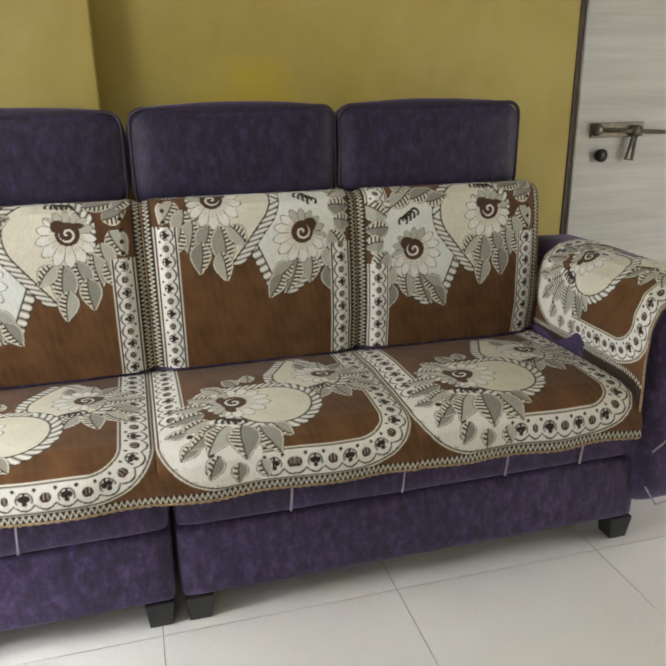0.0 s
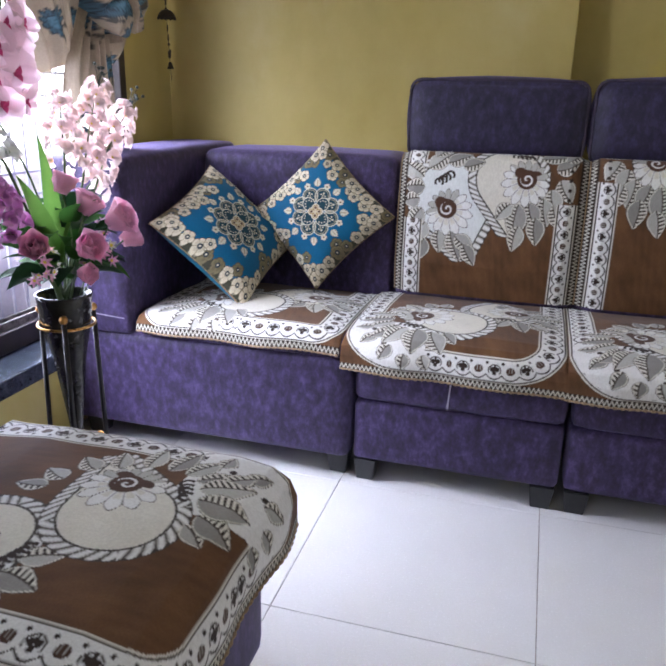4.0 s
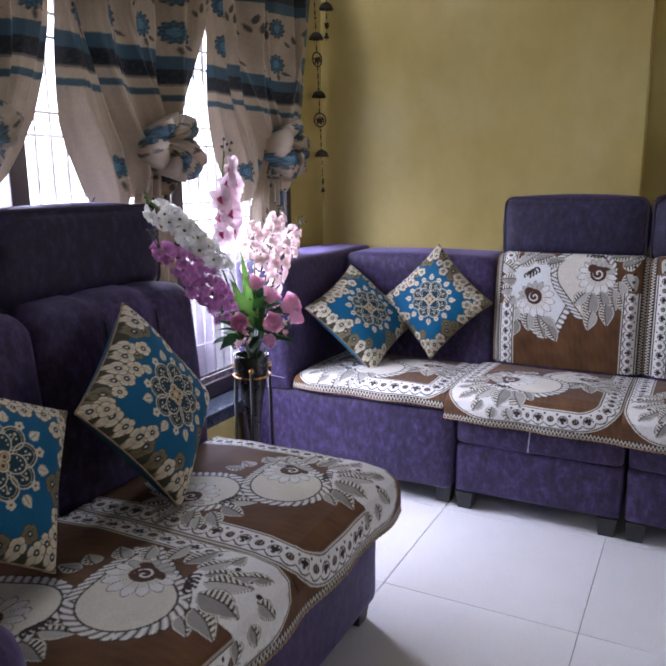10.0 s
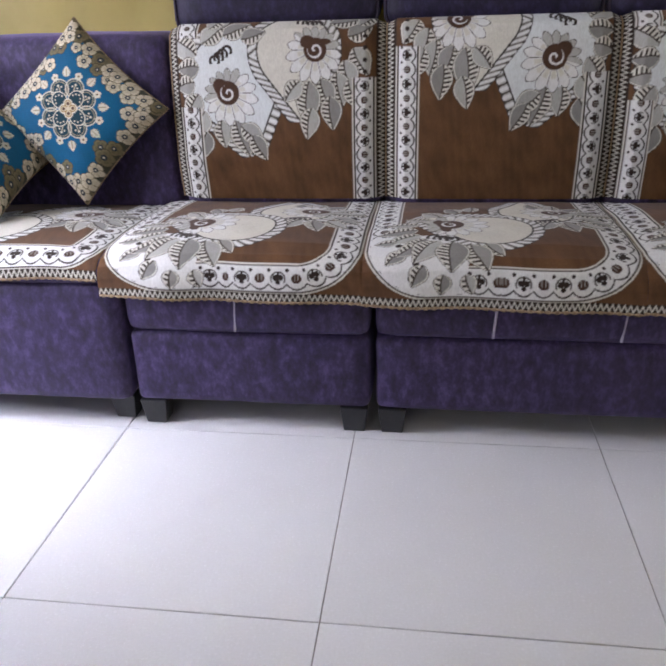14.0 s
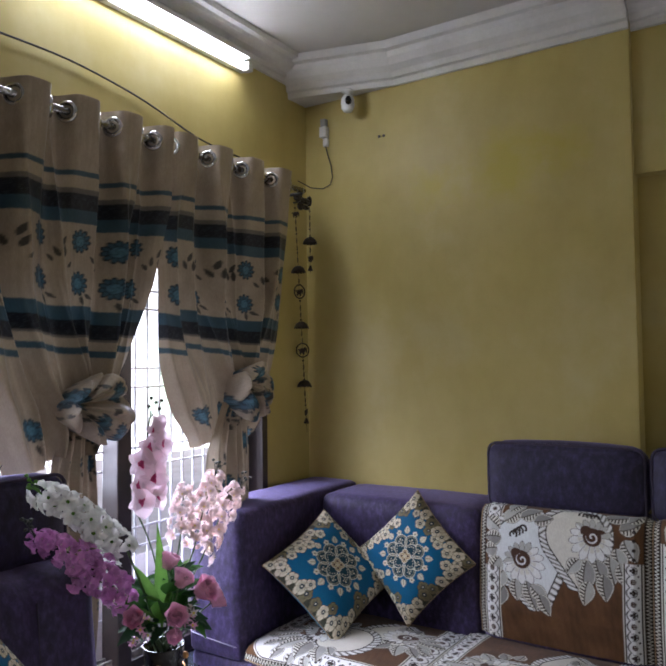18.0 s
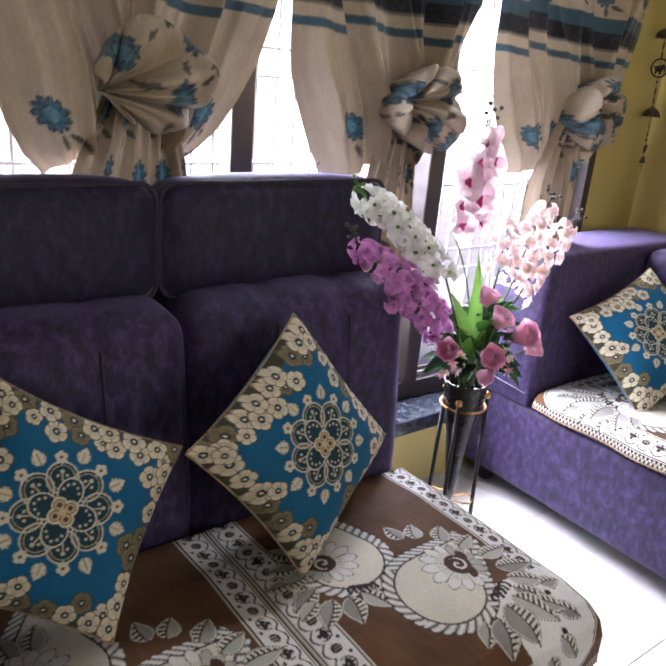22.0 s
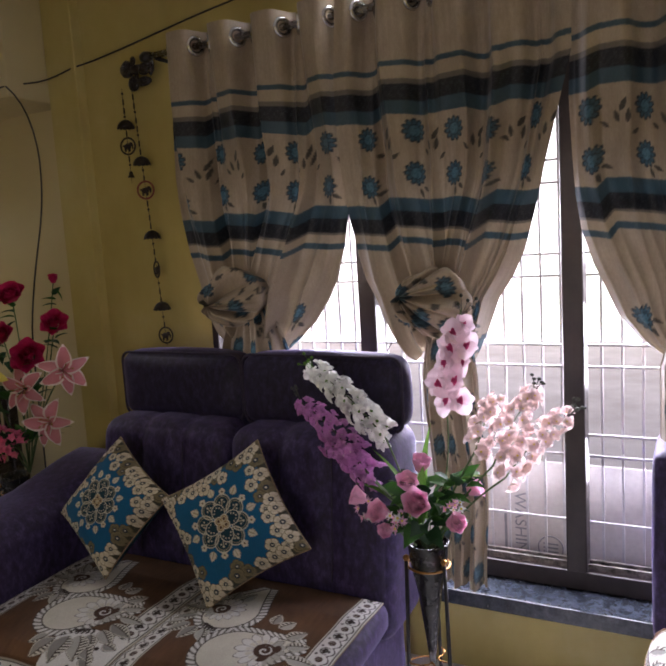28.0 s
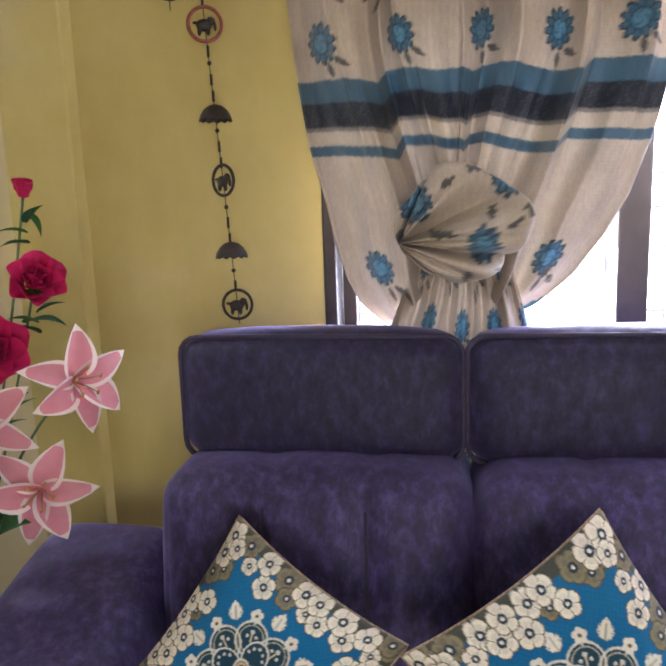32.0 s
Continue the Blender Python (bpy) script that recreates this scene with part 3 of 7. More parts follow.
# ---------- floor ----------
floor = thing("floor", "cream vitrified floor tiles with thin dark joints", "floor", kind="structure")
part("bed", box(-0.4, 4.9, -6.4, 0.2, -0.12, -0.004), M_GROUT, floor, "", False)
T, GAP = 0.603, 0.0022
tile_me = mesh_of("tile", box(-T / 2 + GAP / 2, T / 2 - GAP / 2, -T / 2 + GAP / 2, T / 2 - GAP / 2, -0.012, 0.0, 0.0008, 1), M_TILE)
for i in range(-3, 6):
    for j in range(-8, 2):
        x, y = 1.60 + T * (i + 0.5), -0.945 + T * (j + 0.5)
        if -0.5 < x < 4.95 and -6.45 < y < 0.3:
            ob = new("tile", tile_me)
            ob.parent = floor
            ob.location = (x, y, 0)

# ---------- woven patterns, drawn in code ----------
BROWN, CREAM, WHITE, GREY, DARK, LINE, CORE = (np.array(c) for c in ((0.118, 0.054, 0.020), (0.70, 0.67, 0.57), (0.75, 0.745, 0.71), (0.36, 0.35, 0.315), (0.030, 0.018, 0.012), (0.070, 0.054, 0.042), (0.075, 0.034, 0.018)))


def fine(f, A, B, da, db, *more):
    """The pattern f averaged over two points of each cell, so that its edges stay clean."""
    return (f(A - 0.25 * da, B - 0.22 * db, *more) + f(A + 0.25 * da, B + 0.22 * db, *more)) / 2


def paint(img, mask, color):
    img[mask] = color


def turned(X, Y, cx, cy, deg):
    c, s = math.cos(radians(deg)), math.sin(radians(deg))
    dx, dy = X - cx, Y - cy
    return dx * c + dy * s, -dx * s + dy * c


def leaf_on(img, X, Y, cx, cy, deg, length, width, fill=GREY):
    """A pointed leaf with a pale rim, half of it hatched like a ladder."""
    a, b = turned(X, Y, cx, cy, deg)
    u = a / length
    inside = (u > 0) & (u < 1)
    hw = width * np.sin(np.pi * np.clip(u, 0, 1) ** 0.75)
    paint(img, inside & (np.abs(b) < hw + 0.0028), LINE)
    paint(img, inside & (np.abs(b) < hw + 0.001), CREAM)
    paint(img, inside & (np.abs(b) < hw - 0.002), fill * (1.0 + 0.30 * math.sin(cx * 90 + cy * 70)))
    hatch = inside & (b > hw * 0.22) & (b < hw - 0.002)
    paint(img, hatch, CREAM)
    paint(img, hatch & (np.sin(a * 560 + b * 150) > 0.1), DARK)
    paint(img, inside & (np.abs(b - hw * 0.2) < 0.0018), LINE)


def drop_on(img, X, Y, hx, hy, r, tx, ty, fill=CREAM, beads=True):
    """A paisley drop with a round head at (hx, hy), running to a point at (tx, ty), with a beaded rim."""
    ax, ay = tx - hx, ty - hy
    L = math.hypot(ax, ay)
    ax, ay = ax / L, ay / L
    dx, dy = X - hx, Y - hy
    a, b = dx * ax + dy * ay, -dx * ay + dy * ax
    sa = r / L
    ca = math.sqrt(max(1e-6, 1 - sa * sa))
    cone = np.abs(b) * ca + a * sa - r
    d = np.where(a > r * sa, np.where(a < L, cone, 1.0), np.hypot(a, b) - r)
    if beads:
        ang = np.where(a > 0, np.sign(b) * (a + r * 1.2), np.arctan2(b, a) * r * 0.9)
        ph = np.abs((((ang + d * 0.6) / 0.0175) % 1.0) - 0.5) * 2
        paint(img, (d > 0) & (d < 0.029), LINE * 0.8)
        paint(img, (d > 0.003) & (d < 0.027 - 0.010 * ph**3) & (ph < 0.80), WHITE)
        paint(img, (d > 0.003) & (d < 0.027 - 0.010 * ph**3) & (ph > 0.45) & (ph < 0.80), GREY * 1.3)
    paint(img, (d <= 0.004), LINE * 0.6)
    paint(img, (d <= -0.0005), fill)
    return d


def bloom_on(img, X, Y, cx, cy, r, lean):
    """A sunflower: pointed petals round a brown heart with a pale spiral and a flame on one side."""
    dx, dy = X - cx, Y - cy
    q, th = np.hypot(dx, dy), np.arctan2(dy, dx)
    rel = np.cos(th - radians(lean))
    R = r * (0.68 + 0.32 * (rel * 0.5 + 0.5))
    n = 14
    ph = np.abs(((th * n / (2 * math.pi)) % 1.0) - 0.5) * 2
    edge = R * (1.0 - 0.24 * ph**1.6)
    paint(img, q < edge + 0.003, LINE)
    paint(img, q < edge + 0.0005, WHITE)
    paint(img, (q < edge) & (q < R * 0.62) & (ph < 0.6), CREAM * 0.93)
    paint(img, (q < edge) & (rel < -0.3), GREY * 1.25)
    paint(img, (q < edge) & (ph > 0.92) & (q > r * 0.34), LINE)
    sa = np.sin(th - radians(lean))
    flame = (rel < 0.15) & (q < r * (0.43 + 0.13 * np.cos(3 * th + 1))) & (sa > -0.75)
    paint(img, flame, CORE)
    paint(img, q < r * 0.36, CORE)
    spiral = np.abs(((q / (r * 0.21) - (th + radians(lean)) / (2 * math.pi)) % 1.0) - 0.5) < 0.15
    paint(img, (q < r * 0.25) & spiral, WHITE)


def border_on(img, along, across, half, step=0.058):
    """A white ribbon with scallops over a row of small clovers and fans; across runs from -half to half."""
    inside = np.abs(across) < half
    paint(img, inside, WHITE)
    k = half / 0.030 * 1.22
    step = step * 0.62
    cell = np.round(along / step)
    t = along - cell * step
    odd = (cell.astype(int) % 2) == 0
    v = across
    heart = (np.hypot(np.abs(t) - 0.0045 * k, v + 0.002 * k) < 0.0052 * k) | (np.hypot(t, v - 0.006 * k) < 0.0042 * k) | ((np.abs(t) < 0.0022 * k) & (v < 0) & (v > -0.012 * k))
    paint(img, inside & odd & (np.hypot(t, v) < 0.0135 * k) & (np.hypot(t, v) > 0.0108 * k) & (v < 0.006 * k), LINE)
    paint(img, inside & odd & heart, DARK)
    fan = (np.hypot(t, v + 0.001 * k) < 0.0088 * k) & (v < 0.007 * k)
    paint(img, inside & ~odd & fan, CORE * 0.9)
    paint(img, inside & ~odd & fan & (np.abs(np.abs(t) - 0.003 * k) < 0.0011) & (v < 0.003), GREY)
    scallop = half * 0.78 - 0.010 * k * (np.abs(t) / (step / 2)) ** 2
    paint(img, inside & (np.abs(v - scallop) < 0.0022), DARK)
    paint(img, inside & (np.hypot(np.abs(t) - step / 2, v + half * 0.62) < 0.0032 * k), DARK)
    paint(img, np.abs(np.abs(across) - half) < 0.002, LINE)
    paint(img, (np.abs(across) > half + 0.002) & (np.abs(across) < half + 0.0058), CREAM)


def curl_on(img, X, Y, cx, cy, deg, size):
    for i in range(4):
        ox, oy = cx + math.cos(radians(deg)) * i * size * 0.9, cy + math.sin(radians(deg)) * i * size * 0.9
        q = np.hypot(X - ox, Y - oy)
        paint(img, (q < size) & (q > size * 0.55) & ((Y - oy) * math.cos(radians(deg)) < size * 0.4), DARK)


def back_panel(X, Y, w, h, flip=False, lift=0.0):
    """The cover of one back cushion: X from 0 to w, Y down from 0 to h."""
    img = np.empty(X.shape + (3,))
    img[:] = BROWN
    img *= (1 + 0.32 * wave(X * 3, Y * 1.2, 15, 22) + 0.2 * wave(X * 4, Y, 16, 80))[..., None]
    if flip:
        X = w - X
    s = w / 0.6
    Z = Y / s + lift
    X = X / s
    drop_on(img, X, Z, 0.185, 0.165, 0.125, 0.235, 0.365, WHITE * np.array((0.94, 0.98, 1.0)))
    drop_on(img, X, Z, 0.355, 0.092, 0.100, 0.372, 0.275, CREAM)
    for c in ((0.085, 0.10, -150, .10, .030), (0.09, 0.13, 175, .07, .026), (0.10, 0.07, -40, .10, .028), (0.16, 0.05, -25, .085, .026), (0.21, 0.06, -15, .07, .022),
              (0.075, 0.17, 165, .06, .026), (0.085, 0.20, 120, .085, .028), (0.10, 0.245, 115, .08, .028), (0.145, 0.27, 85, .075, .026), (0.185, 0.27, 70, .105, .03), (0.20, 0.285, 35, .08, .026),
              (0.50, 0.06, -20, .07, .026), (0.515, 0.09, 60, .08, .030), (0.49, 0.12, 75, .085, .028), (0.47, 0.15, 80, .09, .028), (0.425, 0.165, 70, .085, .028), (0.395, 0.17, 95, .12, .032), (0.37, 0.17, 130, .07, .024), (0.45, 0.02, -10, .11, .026),
              (0.10, 0.30, 105, .08, .026), (0.23, 0.31, 60, .08, .024), (0.06, 0.05, -120, .08, .026), (0.12, 0.03, -60, .09, .026), (0.45, 0.21, 85, .09, .028), (0.50, 0.17, 65, .085, .028), (0.40, 0.24, 100, .085, .026), (0.53, 0.03, -45, .07, .024)):
        leaf_on(img, X, Z, *c)
    curl_on(img, X, Z, 0.135, 0.115, -35, 0.016)
    curl_on(img, X, Z, 0.375, 0.012, 12, 0.016)
    bloom_on(img, X, Z, 0.168, 0.198, 0.088, 55)
    bloom_on(img, X, Z, 0.412, 0.092, 0.086, 110)
    for i in range(5):
        paint(img, np.hypot(X - 0.545, Z - 0.06 - i * 0.03) < 0.006, DARK)
    border = img.copy()
    border_on(border, Z + 0.01, X - 0.058, 0.026)
    border_on(border, Z + 0.03, 0.542 - X, 0.026)
    pick = ((np.abs(X - 0.058) < 0.033) & ((Z < 0.055) | (Z > 0.235))) | ((np.abs(X - 0.542) < 0.033) & (Z > 0.165))
    img[pick] = border[pick]
    edge = (X < 0.026) | (X > 0.574)
    zz = np.abs(((Z / 0.012) % 1.0) - 0.5) * 2
    off = np.where(X < 0.3, X, 0.6 - X)
    paint(img, edge, DARK)
    paint(img, edge & (np.abs(off - 0.005 - zz * 0.014) < 0.0035), CREAM * 0.9)
    return img


def seat_panel(X, Y, w, h, flip=False, tight=False):
    """The cover of one seat: X from 0 to w, Y from the back (0) to the front hem (h)."""
    img = np.empty(X.shape + (3,))
    img[:] = BROWN
    img *= (1 + 0.32 * wave(X * 3, Y * 1.2, 15, 22) + 0.2 * wave(X * 4, Y, 16, 80))[..., None]
    if flip:
        X = w - X
    s = w / 0.6
    X, Y, h = X / s, Y / s, h / s
    # ribbon round three sides, with rounded front corners
    r, m = (0.05 if tight else 0.105), 0.040
    bx, by = np.abs(X - 0.3), Y
    hx, hy = 0.3 - m, h - 0.056
    qx, qy = bx - (hx - r), by - (hy - r)
    d = np.where((qx > 0) & (qy > 0), np.hypot(qx, qy) - r, np.maximum(qx, qy) - r)
    corner = (qx > 0) & (qy > 0)
    along = np.where(corner, hy - r + np.arctan2(qy, np.maximum(qx, 1e-6)) * r, np.where(qx > qy, by, hy - r + r * math.pi / 2 + (hx - r - bx)))
    band = img.copy()
    border_on(band, along, d, 0.032, 0.066)
    pick = np.abs(d) < 0.0385
    img[pick] = band[pick]
    # the white ground of the front corner, with dots
    k = h / 0.62
    white = (d < 0.026) & (X < 0.240 - 0.12 * (Y / k - 0.45)) & (Y > 0.40 * k) & (X > 0.0)
    paint(img, white, WHITE)
    for x, y in ((0.078, 0.455), (0.098, 0.49), (0.118, 0.52), (0.108, 0.555), (0.06, 0.425)):
        paint(img, np.hypot(X - x, Y - y * k) < 0.0075, DARK)
    # two drops head to tail, each with its bloom, among small leaves
    drop_on(img, X, Y, 0.405, 0.215 * k, 0.088, 0.385, 0.05 * k, CREAM)
    for x, y, deg, ln, wd in ((0.42, 0.155, -108, .07, .022), (0.45, 0.155, -80, .068, .021), (0.485, 0.165, -52, .068, .022), (0.51, 0.19, -28, .055, .019), (0.495, 0.215, 0, .07, .021), (0.505, 0.25, 22, .075, .022),
                              (0.54, 0.215, -15, .05, .017), (0.43, 0.30, 112, .07, .022), (0.462, 0.295, 75, .078, .025), (0.495, 0.285, 48, .078, .023), (0.525, 0.275, 25, .055, .018)):
        leaf_on(img, X, Y, x, y * k, deg, ln, wd)
    curl_on(img, X, Y, 0.405, 0.300 * k, -22, 0.015)
    bloom_on(img, X, Y, 0.448, 0.205 * k, 0.078, 190)
    drop_on(img, X, Y, 0.285, 0.360 * k, 0.094, 0.10, 0.27 * k, CREAM)
    for x, y, deg, ln, wd in ((0.15, 0.295, -158, .07, .020), (0.17, 0.265, -130, .068, .023), (0.215, 0.235, -118, .062, .022), (0.245, 0.225, -85, .060, .020), (0.125, 0.33, -178, .085, .021),
                              (0.12, 0.365, 165, .095, .023), (0.125, 0.395, 148, .09, .023), (0.14, 0.42, 128, .085, .022), (0.092, 0.478, 132, .06, .020), (0.135, 0.525, 118, .055, .020), (0.072, 0.435, 172, .05, .018), (0.178, 0.548, 96, .045, .018), (0.225, 0.548, 70, .045, .017), (0.125, 0.455, 140, .07, .022), (0.27, 0.455, 50, .06, .020), (0.165, 0.435, 122, .10, .033), (0.238, 0.46, 66, .088, .030), (0.198, 0.445, 92, .10, .036)):
        leaf_on(img, X, Y, x, y * k, deg, ln, wd)
    curl_on(img, X, Y, 0.155, 0.412 * k, 24, 0.017)
    bloom_on(img, X, Y, 0.195, 0.330 * k, 0.088, 8)
    hem = Y > h - 0.020
    zz = np.abs(((X / 0.012) % 1.0) - 0.5) * 2
    paint(img, hem, DARK)
    paint(img, hem & (np.abs(Y - (h - 0.018) - zz * 0.014) < 0.0035), CREAM * 0.9)
    return img


def cushion_face(U, V):
    """U and V from -1 to 1 over the square face: a gold rosette and a garland of pale blossoms on blue."""
    blue, deep = np.array((0.002, 0.105, 0.215)), np.array((0.006, 0.042, 0.060))
    img = np.empty(U.shape + (3,))
    img[:] = blue
    X, Y = U * 0.175 * 1.0, V * 0.175
    img *= (1 + 0.10 * np.sin(X * 700) * np.sin(Y * 690))[..., None]
    XF, YF = X, Y
    X, Y = X / 1.2, Y / 1.2
    q, th = np.hypot(X, Y), np.arctan2(Y, X)
    gold, pale = np.array((0.55, 0.47, 0.30)), np.array((0.66, 0.60, 0.45))
    eight = [(k * math.tau / 8 + math.tau / 16) for k in range(8)]
    outer = np.min([np.hypot(X - 0.049 * math.cos(a), Y - 0.049 * math.sin(a)) - 0.0225 for a in eight], axis=0)
    paint(img, outer < 0.0014, pale)
    paint(img, outer < -0.0012, deep)
    paint(img, (np.abs(outer + 0.0052) < 0.0008), gold * 0.7)
    for a in eight:
        u, v = X * math.cos(a) + Y * math.sin(a), -X * math.sin(a) + Y * math.cos(a)
        paint(img, (np.abs(np.hypot(u - 0.049, v) - 0.0225) < 0.0013) & (u > 0.03), pale * 0.9)
        for du, dv, rr in ((0.058, 0.0, 0.0030), (0.052, 0.0065, 0.0022), (0.052, -0.0065, 0.0022)):
            paint(img, np.hypot(u - du, v - dv) < rr, pale * 0.9)
        paint(img, (np.abs(v) < 0.0011) & (u > 0.044) & (u < 0.057), gold)
    # four large loops
    for k in range(4):
        a = k * math.tau / 4
        u, v = X * math.cos(a) + Y * math.sin(a) - 0.029, -X * math.sin(a) + Y * math.cos(a)
        e = np.hypot(u / 0.0225, v / 0.0190)
        paint(img, e < 1.0, pale)
        paint(img, e < 0.88, deep)
        for du, dv in ((0.013, 0.0), (0.009, 0.0075), (0.009, -0.0075), (0.002, 0.0115), (0.002, -0.0115)):
            paint(img, np.hypot(u - du, v - dv) < 0.0021, pale * 0.85)
    # the heart, a four-leaved flower
    four = np.min([np.hypot(X - 0.0115 * math.cos(a), Y - 0.0115 * math.sin(a)) - 0.0105 for a in (0.785, 2.356, 3.927, 5.498)], axis=0)
    paint(img, four < 0.001, pale)
    paint(img, four < -0.0018, np.array((0.30, 0.19, 0.07)))
    paint(img, four < -0.0042, gold)
    paint(img, four < -0.0066, np.array((0.10, 0.05, 0.03)))
    paint(img, q < 0.0055, gold)
    # leaves and small flowers in turn round the edge
    for k in range(16):
        a = k * math.tau / 16
        start = 0.070 + 0.0025 * math.cos(8 * a)
        u, v = X * math.cos(a) + Y * math.sin(a) - start, -X * math.sin(a) + Y * math.cos(a)
        if k % 2 == 0:
            ln = 0.026
            wide = 0.0105 * np.sin(np.pi * np.clip(u / ln, 0, 1) ** 0.75) * (0.80 + 0.28 * np.abs(np.sin(u * 520)))
            body = (u > 0) & (u < ln) & (np.abs(v) < wide)
            paint(img, body, pale)
            paint(img, body & (np.abs(v) < 0.0011) & (u < ln * 0.7), np.array((0.24, 0.20, 0.11)))
            paint(img, body & (np.abs(v) > wide * 0.62) & (np.sin(u * 900) > 0.6), gold * 0.6)
        else:
            bud = np.zeros(X.shape, bool)
            for m in range(5):
                b = m * math.tau / 5
                bud |= np.hypot(u - 0.011 - 0.0056 * math.cos(b), v - 0.0056 * math.sin(b)) < 0.0041
            paint(img, bud | ((np.abs(v) < 0.001) & (u > 0) & (u < 0.008)), pale)
            paint(img, np.hypot(u - 0.011, v) < 0.0024, np.array((0.10, 0.07, 0.03)))
    # the garland
    X, Y = XF, YF
    rng = random.Random(7)
    spots = []
    for side in range(4):
        n = 9
        for i in range(n):
            t = -0.158 + 0.316 * (i + rng.uniform(-0.2, 0.2)) / (n - 1)
            spots.append((side, t, 0.160 - rng.uniform(0, 0.006), rng.uniform(0.0185, 0.0235), rng.random()))
            if i < n - 1 and (i % 3 != 1 if side in (0, 3) else i % 3 == 0):
                spots.append((side, t + 0.017, 0.138 - rng.uniform(0, 0.012), rng.uniform(0.0175, 0.0215), rng.random()))
            elif i % 3 == 1 and side in (0, 3):
                spots.append((side, t + 0.02, 0.136, rng.uniform(0.014, 0.018), rng.random()))
    spots.sort(key=lambda s: s[4])
    paint(img, np.maximum(np.abs(X), np.abs(Y)) > 0.158, np.array((0.05, 0.05, 0.03)))
    for side, t, d, r, tone in spots:
        cx, cy = ((t, d), (d, t), (t, -d), (-d, t))[side]
        dx, dy = X - cx, Y - cy
        near = (np.abs(dx) < r * 1.3) & (np.abs(dy) < r * 1.3)
        g, an = np.hypot(dx, dy), np.arctan2(dy, dx)
        w = np.abs(np.cos(2.5 * an + t * 40))
        edge = r * (0.74 + 0.26 * w**0.5)
        col = np.array((0.68, 0.60, 0.43)) if tone > 0.34 else np.array((0.20, 0.165, 0.085))
        paint(img, near & (g < edge + 0.0018), np.array((0.06, 0.05, 0.025)))
        paint(img, near & (g < edge), col)
        paint(img, near & (g < edge * 0.72) & (w > 0.5), col * (0.72 + 0.2 * tone))
        paint(img, near & (g < edge * 0.98) & (w < 0.14), np.array((0.16, 0.13, 0.07)))
        paint(img, near & (g < r * 0.34), np.array((0.015, 0.03, 0.045)))
        paint(img, near & (g < r * 0.13), pale)
    return img


